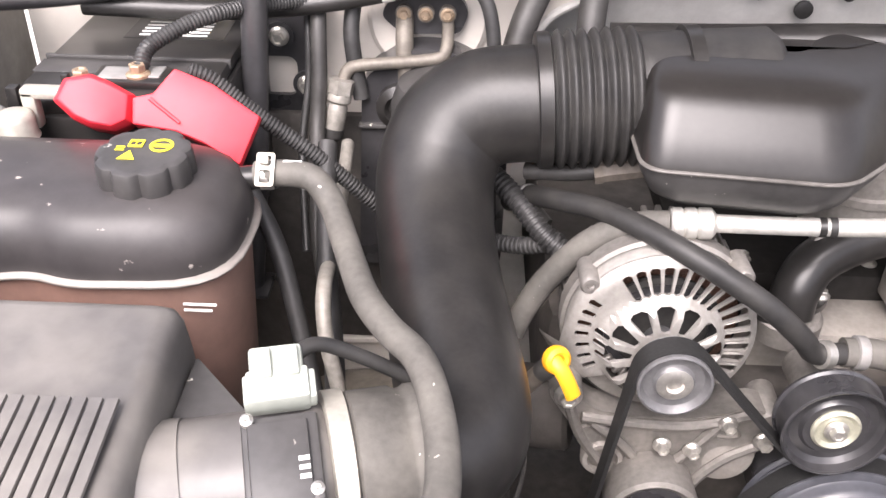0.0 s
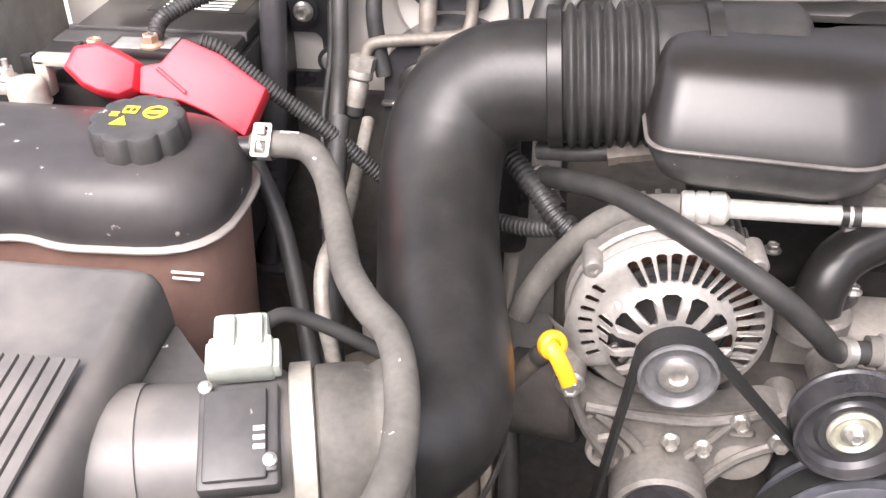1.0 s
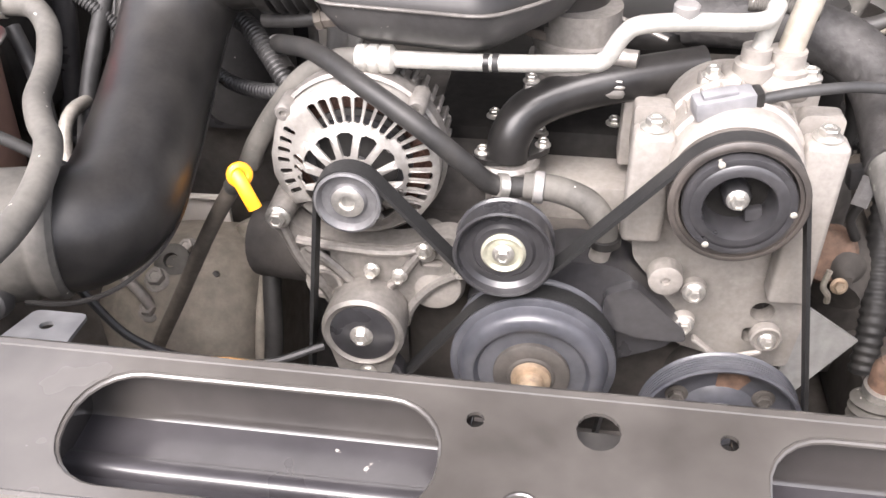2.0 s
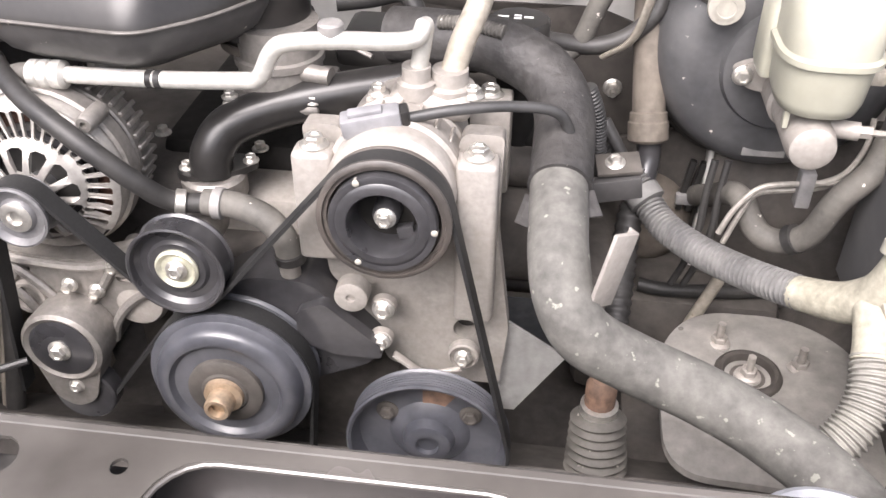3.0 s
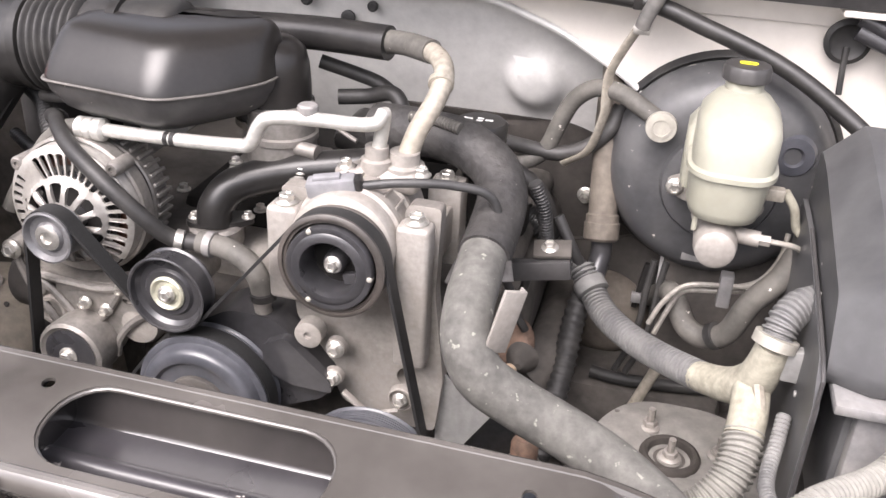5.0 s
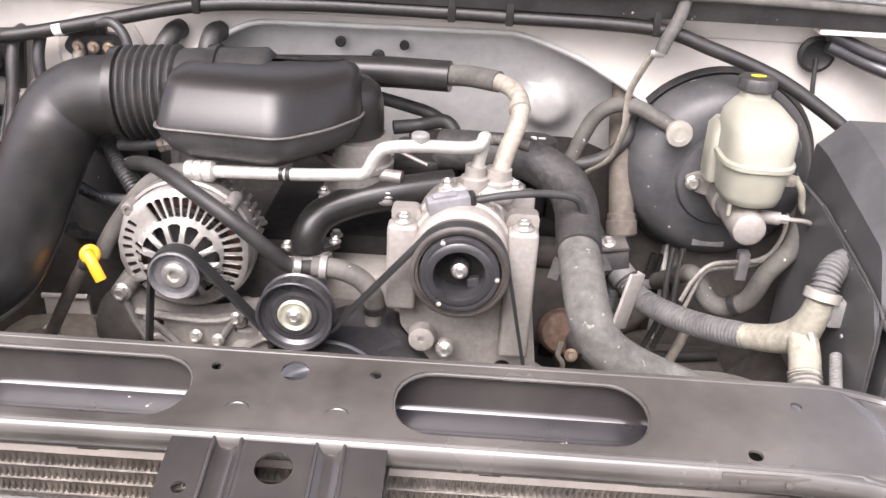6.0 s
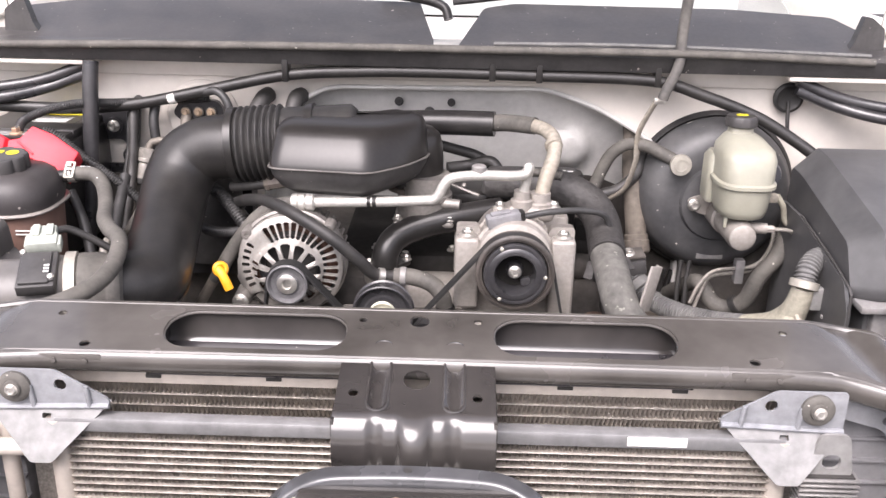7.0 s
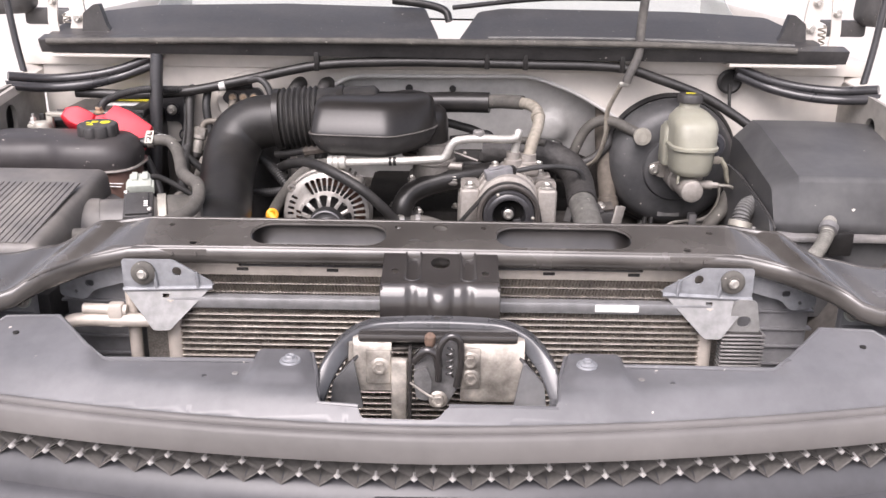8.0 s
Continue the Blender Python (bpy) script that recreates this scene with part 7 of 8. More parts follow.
part("rear_line", tube([(0.64, 0.66, 0.91), (0.61, 0.65, 0.880), (0.57, 0.642, 0.875), (0.53, 0.64, 0.868), (0.515, 0.635, 0.845), (0.50, 0.63, 0.80)], 0.0036, 8, 6), TUBE_GREY, bl)
part("tail_line", tube([(0.588, 0.637, 0.886), (0.62, 0.642, 0.90), (0.64, 0.655, 0.93), (0.645, 0.67, 0.96)], 0.0036, 8, 5), TUBE_GREY, bl)
part("clip", box((0.571, 0.628, 0.858), (0.588, 0.648, 0.905), 0.002), PLASTIC_GREY, bl)
single("servo_hose", tube([(0.464, 0.722, 1.068), (0.44, 0.735, 1.078), (0.405, 0.75, 1.092), (0.37, 0.76, 1.092), (0.342, 0.768, 1.070), (0.325, 0.772, 1.035), (0.305, 0.772, 0.985), (0.27, 0.76, 0.965), (0.23, 0.74, 0.96)], 0.0125, 14, 8), RUBBER_DUSTY, "grey black rubber vacuum hose to the brake servo", "hose")
of = thing("oil_filler", (0.237, 0.64, 0.9), "black oil filler tube with a fluted cap", "oil filler")
part("neck", tube([(0.237, 0.642, 1.045), (0.238, 0.65, 1.0), (0.24, 0.68, 0.90)], 0.025, 18, 4), PLASTIC, of)
fc = part("cap", lathe([(0.032, 0), (0.035, 0.002), (0.035, 0.020), (0.032, 0.024), (0, 0.025)], upward((0.237, 0.642, 1.043)), 48, lambda a: 1 - 0.04 * (0.5 + 0.5 * math.cos(10 * a)) ** 2), PLASTIC, of)
for k, (px, py, w) in enumerate(((-0.018, 0.0, 0.012), (-0.002, 0.004, 0.008), (0.010, 0.0, 0.010), (-0.002, -0.004, 0.008))):
    part("print_bar", box((px - w / 2, py - 0.0015, 0.0248), (px + w / 2, py + 0.0015, 0.0256), 0, upward((0.237, 0.642, 1.043))), WHITE_INK, fc)

# ---- upper radiator hose ----
rh = thing("radiator_hose", (0.4, 0.35, 0.85), "thick dusty grey radiator hose spotted with dried coolant", "hose")
part("hose", tube([(0.292, 0.45, 0.985), (0.294, 0.40, 0.975), (0.296, 0.355, 0.962), (0.304, 0.32, 0.94), (0.325, 0.305, 0.912), (0.37, 0.305, 0.885), (0.43, 0.295, 0.865), (0.485, 0.27, 0.852), (0.535, 0.22, 0.848), (0.565, 0.14, 0.855), (0.57, 0.02, 0.87)], 0.028, 24, 8), RUBBER_SPOT, rh, smooth=60)
part("sleeve", tube([(0.10, 0.63, 1.045), (0.16, 0.61, 1.052), (0.22, 0.595, 1.052), (0.27, 0.57, 1.036), (0.292, 0.53, 1.014), (0.294, 0.47, 0.992), (0.293, 0.435, 0.983)], 0.031, 24, 8), SLEEVE, rh, "black woven sleeve", smooth=60)
for a, b in (((0.268, 0.428, 0.975), (0.258, 0.412, 0.945)), ((0.290, 0.420, 0.955), (0.288, 0.398, 0.944)), ((0.318, 0.428, 0.985), (0.326, 0.405, 0.975))):
    part("frayed_flap", box((-0.008, -0.0012, 0.0), (0.008, 0.0012, 0.030), 0.0008, along(a, b)), SLEEVE, rh)
part("label_patch", tube([(0.155, 0.59, 1.078), (0.19, 0.583, 1.081), (0.225, 0.572, 1.078)], 0.008, 10, 4, ripple=(0.004, 0.001)), RUBBER_DUSTY, rh)

# ---- wiring loom by the strut tower ----
hn = thing("main_loom", (0.56, 0.45, 0.78), "dusty grey corrugated wiring loom with a taped branch", "wiring loom")
part("left_branch", tube([(0.385, 0.70, 0.845), (0.405, 0.68, 0.825), (0.43, 0.645, 0.808), (0.47, 0.595, 0.808), (0.515, 0.545, 0.818), (0.56, 0.49, 0.838)], 0.0195, 16, 8, ripple=(0.0064, 0.0034)), CONDUIT, hn)
part("taped_knee", tube([(0.555, 0.495, 0.836, 0.0185), (0.585, 0.458, 0.856, 0.021), (0.605, 0.435, 0.878, 0.024), (0.613, 0.424, 0.905, 0.021), (0.618, 0.418, 0.945, 0.018)], 0.02, 16, 6), TAPE, hn, "cream taped branch")
part("tie_ring", lathe([(0.019, 0), (0.024, 0.001), (0.024, 0.013), (0.019, 0.014)], along((0.617, 0.418, 0.942), (0.622, 0.425, 0.965)), 24), BAND, hn)
part("upper_branch", tube([(0.618, 0.419, 0.95), (0.624, 0.430, 0.968), (0.638, 0.446, 0.980), (0.654, 0.456, 0.983)], 0.019, 16, 8, ripple=(0.0060, 0.0034)), CONDUIT, hn)
part("lower_taped", tube([(0.607, 0.43, 0.885), (0.607, 0.40, 0.865), (0.604, 0.378, 0.848)], 0.021, 16, 6), TAPE, hn)
part("lower_branch", tube([(0.605, 0.385, 0.852), (0.602, 0.358, 0.832), (0.59, 0.335, 0.808), (0.565, 0.318, 0.785), (0.53, 0.31, 0.765)], 0.0225, 16, 8, ripple=(0.0066, 0.0036)), CONDUIT_PALE, hn)
part("bare_wires", tube([(0.606, 0.418, 0.905), (0.612, 0.405, 0.892), (0.616, 0.392, 0.872)], 0.007, 8, 4), PALE_TUBE, hn)
part("strap", box((0.630, 0.410, 0.905), (0.672, 0.425, 0.945), 0.003), GALV, hn)
sdc = thing("side_conduit", (0.66, 0.2, 0.85), "pale grey corrugated conduit under the fuse box", "conduit")
part("conduit", tube([(0.575, 0.10, 0.90), (0.60, 0.13, 0.935), (0.634, 0.165, 0.955), (0.693, 0.22, 0.952), (0.728, 0.26, 0.973), (0.742, 0.285, 0.988), (0.768, 0.345, 0.985)], 0.0135, 18, 8, ripple=(0.0052, 0.0022)), CONDUIT_PALE, sdc)
part("collar", lathe([(0.0135, 0), (0.0175, 0.001), (0.0175, 0.014), (0.0135, 0.015)], along((0.736, 0.273, 0.983), (0.748, 0.293, 0.996)), 24), PLASTIC_GREY, sdc, "grey clamp collar")
single("loop_conduit", tube([(0.640, 0.385, 0.880), (0.634, 0.355, 0.862), (0.627, 0.325, 0.852), (0.624, 0.295, 0.850), (0.630, 0.268, 0.852), (0.645, 0.245, 0.856), (0.668, 0.232, 0.862)], 0.0085, 14, 8, ripple=(0.005, 0.0011)), CONDUIT, "grey corrugated conduit looping by the fuse box tray", "conduit")

# ---- fuse box ----
fx = thing("fuse_box", (0.82, 0.45, 0.80), "large dusty black plastic fuse box with a sloping lid", "fuse box")
sec = [(0.66, 1.122), (0.60, 1.119), (0.345, 1.070), (0.315, 0.975), (0.330, 0.955), (0.66, 0.955)]
side = [(0.655, 1.085), (0.60, 1.083), (0.375, 1.040), (0.335, 0.975), (0.345, 0.955), (0.655, 0.955)]
part("lid", loft([[Vector((x, y, z)) for y, z in round_loop(q, 0.012, 4)] for x, q in ((0.656, side), (0.684, [(a * 0.7 + c * 0.3, b * 0.7 + d * 0.3) for (a, b), (c, d) in zip(sec, side)]), (0.696, sec), (0.83, sec), (0.98, [(y, z - 0.006) for y, z in sec]))]), FUSE, fx, smooth=30)
part("lid_rim", box((0.664, 0.302, 0.950), (0.99, 0.665, 0.962), 0.003), PLASTIC_GREY, fx)
part("base", box((0.682, 0.33, 0.78), (0.97, 0.65, 0.952), 0.006), FUSE, fx)
part("leg", box((0.690, 0.315, 0.70), (0.730, 0.34, 0.955), 0.004), PLASTIC_GREY, fx)
part("clip", box((0.755, 0.296, 0.925), (0.80, 0.312, 0.972), 0.004), PLASTIC, fx)
single("fuse_box_cable", tube([(0.69, 0.60, 1.0), (0.67, 0.56, 0.98), (0.665, 0.50, 0.96), (0.675, 0.42, 0.93)], 0.006, 10), RUBBER, "thin black cable beside the fuse box", "cable")

# ---- strut tower, column, chassis ----
st = thing("body_mount", (0.55, 0.52, 0.55), "dusty pressed steel chassis plate with a rubber body mount", "chassis plate")
part("plate", sheet(round_loop([(0.435, 0.38), (0.68, 0.37), (0.69, 0.60), (0.62, 0.662), (0.49, 0.66), (0.437, 0.58)], 0.06, 8), [circle((0.548, 0.553), 0.022, 20), circle((0.47, 0.62), 0.004, 8)], 0.01, Matrix.Translation((0, 0, 0.655)), lambda x, y: 0.012 - 0.9 * max(0.0, math.hypot(x - 0.55, y - 0.54) - 0.085) ** 2 - 0.012 / (1 + math.exp((math.hypot(x - 0.548, y - 0.553) - 0.050) * 300)), 0.014), MOUNT, st, smooth=60)
part("rubber_ring", lathe([(0.041, -0.004), (0.0415, 0.003), (0.039, 0.008), (0.035, 0.010), (0.031, 0.008), (0.0285, 0.001), (0.027, -0.010)], upward((0.548, 0.553, 0.656)), 36, caps=False), WALL_PAD, st)
part("cup", lathe([(0.030, 0), (0.026, -0.012), (0, -0.014)], upward((0.548, 0.553, 0.654)), 24), IRON_DUSTY, st)
for bx, by, bz in ((0.548, 0.553, 0.650), (0.517, 0.605, 0.655), (0.612, 0.57, 0.655)):
    part("washer", lathe([(0.017, 0), (0.017, 0.003), (0.012, 0.006), (0, 0.006)], upward((bx, by, bz + 0.002)), 20), MOUNT, st)
    bolt(st, upward((bx, by, bz + 0.006)), 0.0105, 0.011, ALU_DIRTY)
    part("stud", tube([(bx, by, bz + 0.014), (bx, by, bz + 0.038)], 0.005, 8, 1), ALU_DIRTY, st)
sc = thing("steering_shaft", (0.39, 0.7, 0.5), "dusty steering column shaft with a black ribbed boot", "steering shaft")
part("column", lathe([(0.015, -0.14), (0.0155, -0.06), (0.019, -0.05), (0.021, 0.005), (0.021, 0.13), (0.024, 0.132), (0.024, 0.142), (0.026, 0.144), (0.026, 0.166), (0.022, 0.17), (0, 0.17)], along((0.392, 0.80, 1.03), (0.405, 0.745, 0.88)), 24), COLUMN, sc)
part("joint", tube([(0.405, 0.745, 0.885), (0.409, 0.738, 0.850), (0.403, 0.715, 0.815)], 0.0155, 14, 4), PULLEY, sc)
part("boot", tube([(0.398, 0.70, 0.815), (0.390, 0.675, 0.79), (0.387, 0.655, 0.765), (0.385, 0.62, 0.725), (0.380, 0.575, 0.68), (0.374, 0.54, 0.62)], 0.0175, 18, 8, ripple=(0.012, 0.0022)), RUBBER, sc, "ribbed black rubber boot")
lb2 = thing("lower_boot", (0.36, 0.42, 0.5), "dusty ribbed rubber boot on the steering rack", "rubber boot")
part("boot", lathe([(0.018, 0.135)] + [(r, z) for k in range(10) for r, z in ((0.026 + 0.0010 * k, 0.130 - 0.011 * k), (0.033 + 0.0008 * k, 0.1255 - 0.011 * k), (0.027 + 0.0010 * k, 0.120 - 0.011 * k))], along((0.368, 0.415, 0.545), (0.362, 0.45, 0.68)), 28), RUBBER_DUSTY, lb2, smooth=80)
part("clamp", lathe([(0.019, 0), (0.022, 0.001), (0.022, 0.012), (0.019, 0.013)], upward((0.362, 0.448, 0.675)), 24), STEEL, lb2)
part("yoke", lathe([(0.018, 0), (0.018, 0.03), (0.012, 0.04), (0, 0.04)], upward((0.362, 0.45, 0.685)), 16), RUST, lb2)
bkt = thing("loom_bracket", (0.31, 0.55, 0.86), "black steel loom bracket behind the compressor", "bracket")
part("arm", box((-0.058, -0.008, -0.012), (0.040, 0.008, 0.014), 0.002, Matrix.Translation((0.344, 0.548, 0.914)) @ pose(0, 0, 0, 0, -9, 6)), PLASTIC_DUSTY, bkt)
part("tab", box((-0.020, -0.006, 0.0), (0.028, 0.026, 0.005), 0.001, Matrix.Translation((0.354, 0.552, 0.934)) @ pose(0, 0, 0, 14, -6, 6)), IRON_DUSTY, bkt)
bolt(bkt, Matrix.Translation((0.353, 0.562, 0.940)) @ pose(0, 0, 0, 14, -6, 6), 0.0075, 0.008)
shm = along((0.334, 0.313, 0.940), (0.350, 0.322, 1.012)) @ pose(0, 0, 0, 0, 0, 100)
esh = thing("engine_shield", (0.334, 0.313, 0.94), "bent zinc heat shield tab with a rust stain", "heat shield")
part("tab", box((-0.014, -0.003, 0.0), (0.012, 0.0015, 0.074), 0.001, shm), ALU_DIRTY, esh)
part("folded_edge", box((-0.014, -0.010, 0.0), (-0.0115, 0.0015, 0.074), 0.0008, shm), ALU_DIRTY, esh)
part("rust_streak", box((-0.006, -0.0034, 0.010), (0.004, -0.0029, 0.066), 0.0002, shm), RUST, esh, "rust streak")
single("steel_gusset", sheet([(0.243, 0.80), (0.318, 0.750), (0.264, 0.664), (0.243, 0.664)], [], 0.004, pose(0, 0.425, 0, 88, 0, 0)), GALV, "flat steel gusset plate beside the bracket", "bracket")
single("exhaust_manifold", tube([(0.33, 0.60, 0.70), (0.35, 0.64, 0.72), (0.36, 0.70, 0.72), (0.36, 0.85, 0.72)], 0.036, 16, 6), IRON_DUSTY, "rusty brown cast exhaust manifold", "exhaust manifold")

ch = thing("chassis", (0, 0.4, 0.3), "dusty dark chassis rails and apron panels deep in the bay", "chassis", kind="structure")
part("floor_pan", box((-1.0, -0.02, 0.36), (1.0, 1.12, 0.42), 0.01), BLOCK, ch)
part("left_rail", box((-0.58, 0.02, 0.42), (-0.40, 1.05, 0.60), 0.02), DIRT, ch)
part("right_rail", box((0.40, 0.02, 0.42), (0.56, 1.05, 0.56), 0.02), BLOCK, ch)
part("left_apron", loft([[Vector((x, y, z)) for x, z in ((-0.96, 0.95), (-0.78, 0.86), (-0.64, 0.70), (-0.56, 0.55), (-0.57, 0.54), (-0.66, 0.69), (-0.80, 0.85), (-0.96, 0.93))] for y in (0.05, 0.55, 0.81)]), DIRT, ch)
part("right_apron", loft([[Vector((x, y, z)) for x, z in ((0.96, 0.95), (0.80, 0.84), (0.70, 0.66), (0.60, 0.55), (0.61, 0.54), (0.71, 0.65), (0.81, 0.83), (0.96, 0.93))] for y in (0.05, 0.55, 0.81)]), BLOCK, ch)
part("cross_member", loft([[Vector((x, y, z)) for y, z in ((0.30, 0.42), (0.33, 0.56), (0.42, 0.60), (0.50, 0.55), (0.52, 0.42))] for x in (-0.60, -0.35, -0.2, 0.2, 0.60)]), BLOCK, ch)
part("bumper_beam", box((-0.95, -0.30, 0.40), (0.95, -0.18, 0.62), 0.02), BLOCK, ch)
for s in (-1, 1):
    part("front_side_panel", box((min(s * 0.60, s * 0.98), -0.16, 0.45), (max(s * 0.60, s * 0.98), -0.14, 0.96), 0.004), BLOCK, ch)

# ---- passenger side of the firewall ----
hp = thing("heater_cover", (-0.52, 0.78, 1.0), "cream firewall cover plate with two refrigerant ports", "cover plate")
part("plate", lathe([(0.072, 0), (0.072, 0.006), (0.066, 0.012), (0, 0.013)], facing((-0.47, 0.80, 1.12), 90), 36), BODY, hp)
part("port_block", loft([[Vector((x, y, z)) for x, z in round_loop([(-0.525, 1.128), (-0.51, 1.152), (-0.435, 1.155), (-0.422, 1.135), (-0.432, 1.108), (-0.50, 1.106)], 0.01)] for y in (0.775, 0.792)]), PULLEY, hp)
for x in (-0.497, -0.472, -0.447):
    part("port", lathe([(0.010, 0), (0.010, 0.008), (0, 0.009)], facing((x, 0.775, 1.133), 90), 16), PORT_TUBE, hp)
    bolt(hp, facing((x, 0.767, 1.133), 90), 0.0055, 0.006, BRASS)
acc = thing("refrigerant_line", (-0.53, 0.7, 1.0), "aluminium refrigerant pipe with a brass coloured fitting", "refrigerant line")
part("pipe", tube([(-0.447, 0.79, 1.128), (-0.446, 0.765, 1.115), (-0.447, 0.748, 1.100), (-0.456, 0.744, 1.090), (-0.50, 0.740, 1.085), (-0.548, 0.736, 1.081), (-0.561, 0.733, 1.074), (-0.565, 0.729, 1.060)], 0.0072, 14, 6), PORT_TUBE, acc)
part("second_pipe", tube([(-0.497, 0.79, 1.132), (-0.496, 0.765, 1.118), (-0.495, 0.752, 1.095), (-0.492, 0.748, 1.05), (-0.49, 0.744, 0.98)], 0.0105, 16, 6), PORT_TUBE, acc)
fit_m = along((-0.565, 0.730, 1.068), (-0.577, 0.715, 1.009))
part("fitting_nut", lathe([(0.010, 0), (0.0155, 0.002), (0.0155, 0.018), (0.012, 0.021), (0, 0.021)], fit_m, 6), TUBE_GREY, acc, smooth=25)
part("ferrule", lathe([(0.013, 0.018), (0.0145, 0.021), (0.0145, 0.027), (0.0105, 0.030), (0.0120, 0.034), (0.0120, 0.058), (0.0115, 0.062), (0, 0.062)], fit_m, 24), TUBE_GREY, acc)
part("cap", lathe([(0.0125, 0.060), (0.0125, 0.070), (0.009, 0.074), (0, 0.074)], fit_m, 20), RUBBER, acc)
part("lower_pipe", tube([(-0.558, 0.70, 1.0), (-0.555, 0.56, 0.96), (-0.55, 0.45, 0.98), (-0.545, 0.41, 0.95), (-0.53, 0.38, 0.88), (-0.55, 0.34, 0.82)], 0.0075, 12, 6), TUBE_GREY, acc)
dr = thing("receiver_can", (-0.47, 0.70, 0.85), "black refrigerant canister behind the intake pipe", "canister")
part("can", lathe([(0.060, 0), (0.063, 0.01), (0.063, 0.19), (0.055, 0.215), (0.03, 0.225), (0, 0.226)], upward((-0.445, 0.71, 0.86)), 36), PLASTIC_DUSTY, dr)
bc = thing("blower_case", (-0.47, 0.77, 0.80), "dark grey plastic blower case on the firewall", "blower case")
part("case", loft([[Vector((x, y, z)) for x, z in round_loop([(-0.555, 0.80), (-0.37, 0.80), (-0.37, 1.06), (-0.44, 1.098), (-0.49, 1.100), (-0.545, 1.062)], 0.02)] for y in (0.745, 0.75, 0.792)]), PULLEY, bc)
part("boss", lathe([(0.028, 0), (0.028, 0.012), (0.018, 0.018), (0.013, 0.012), (0, 0.012)], facing((-0.50, 0.746, 1.03), 90), 24), PLASTIC, bc)
part("rib", box((-0.55, 0.738, 1.0), (-0.375, 0.748, 1.006), 0.002), PLASTIC_DUSTY, bc)
single("hood_brace_plate", sheet(round_loop([(-0.70, 1.15), (-0.59, 1.15), (-0.60, 1.075), (-0.615, 1.0), (-0.61, 0.92), (-0.72, 0.92)][::-1], 0.008), [slot(-0.655, 1.045, 0.055, 0.05, 0.012)], 0.008, pose(0, 0.785, 0, 90, 0, 0)), PULLEY, "black stamped plate with studs on the firewall", "plate")
for x, z in ((-0.644, 1.100), (-0.615, 1.040)):
    sp = thing("firewall_stud", (x, 0.77, z - 0.01), "zinc stud nut on a black plate", "stud", "firewall studs")
    part("washer", lathe([(0.017, 0), (0.017, 0.004), (0, 0.004)], facing((x, 0.776, z), 90), 20), PULLEY, sp)
    bolt(sp, facing((x, 0.772, z), 90), 0.008, 0.012)
single("black_hose", tube([(-0.625, 0.50, 1.05), (-0.597, 0.475, 1.0), (-0.575, 0.44, 0.93), (-0.555, 0.40, 0.86)], 0.009, 12, 6), CONDUIT_BLACK, "black rubber hose behind the coolant tank", "hose")
single("black_loom", tube([(-0.565, 0.60, 1.05), (-0.555, 0.50, 0.98), (-0.54, 0.42, 0.90), (-0.54, 0.37, 0.80)], 0.010, 12, 6), CONDUIT_BLACK, "thin black loom between tank and intake pipe", "cable")

# ---- left side, deep in the bay ----
ap = thing("suspension_tower", (-0.48, 0.52, 0.50), "dusty tan pressed steel suspension mount beside the engine", "chassis part")
rows = []
for x, dz, dy in ((-0.66, -0.10, 0.03), (-0.62, -0.03, 0.01), (-0.58, 0.0, 0.0), (-0.52, 0.012, -0.005), (-0.46, 0.010, 0.0), (-0.425, -0.004, 0.01), (-0.405, -0.035, 0.025), (-0.395, -0.12, 0.03)):
    rows.append([Vector((x, y + dy, z + dz)) for y, z in ((0.68, 0.50), (0.66, 0.685), (0.63, 0.708), (0.56, 0.716), (0.505, 0.706), (0.475, 0.680), (0.44, 0.60), (0.40, 0.48))])
part("shell", loft(rows), TAN, ap, smooth=60)
part("flange", tube([(-0.415, 0.66, 0.70), (-0.402, 0.56, 0.705), (-0.395, 0.49, 0.66), (-0.388, 0.44, 0.58), (-0.38, 0.41, 0.50)], 0.007, 10, 6), TAN, ap)
# Dark disc laid on the shell as a shaded hole.
part("hole", lathe([(0.0045, 0), (0.0045, 0.002), (0, 0.002)], along((-0.455, 0.515, 0.716), (-0.455, 0.49, 0.74)), 12), CORE_SHADE_DARK, ap)
for bx, by, bz, r in ((-0.503, 0.55, 0.726, 0.010), (-0.528, 0.50, 0.712, 0.012), (-0.534, 0.475, 0.680, 0.011)):
    bolt(ap, along((bx, by, bz), (bx, by - 0.012, bz + 0.02)), r, 0.014, ALU_DIRTY)
part("link", tube([(-0.575, 0.485, 0.735), (-0.545, 0.475, 0.712), (-0.53, 0.47, 0.690)], 0.007, 10, 4), ALU_DIRTY, ap, "grey steel link")
part("rubber_bush", lathe([(0.022, 0), (0.024, 0.004), (0.024, 0.016), (0.018, 0.02), (0.010, 0.02), (0.009, 0.012), (0, 0.012)], along((-0.515, 0.53, 0.715), (-0.515, 0.515, 0.735)), 24), RUBBER_DUSTY, ap)
pl = thing("wheel_arch", (-0.53, 0.70, 0.62), "pale cream wheel arch sheet behind the suspension mount", "wheel arch")
part("panel", box((-0.58, 0.69, 0.60), (-0.50, 0.70, 0.715), 0.003), BODY, pl)
part("edge", tube([(-0.58, 0.688, 0.715), (-0.50, 0.688, 0.717)], 0.005, 8, 1), BODY, pl)
single("frame_horn", tube([(-0.445, 0.62, 0.73), (-0.430, 0.61, 0.70), (-0.425, 0.60, 0.66), (-0.425, 0.58, 0.60)], 0.019, 16, 6), PALE_TUBE, "dusty tan frame tube behind the alternator", "chassis part")
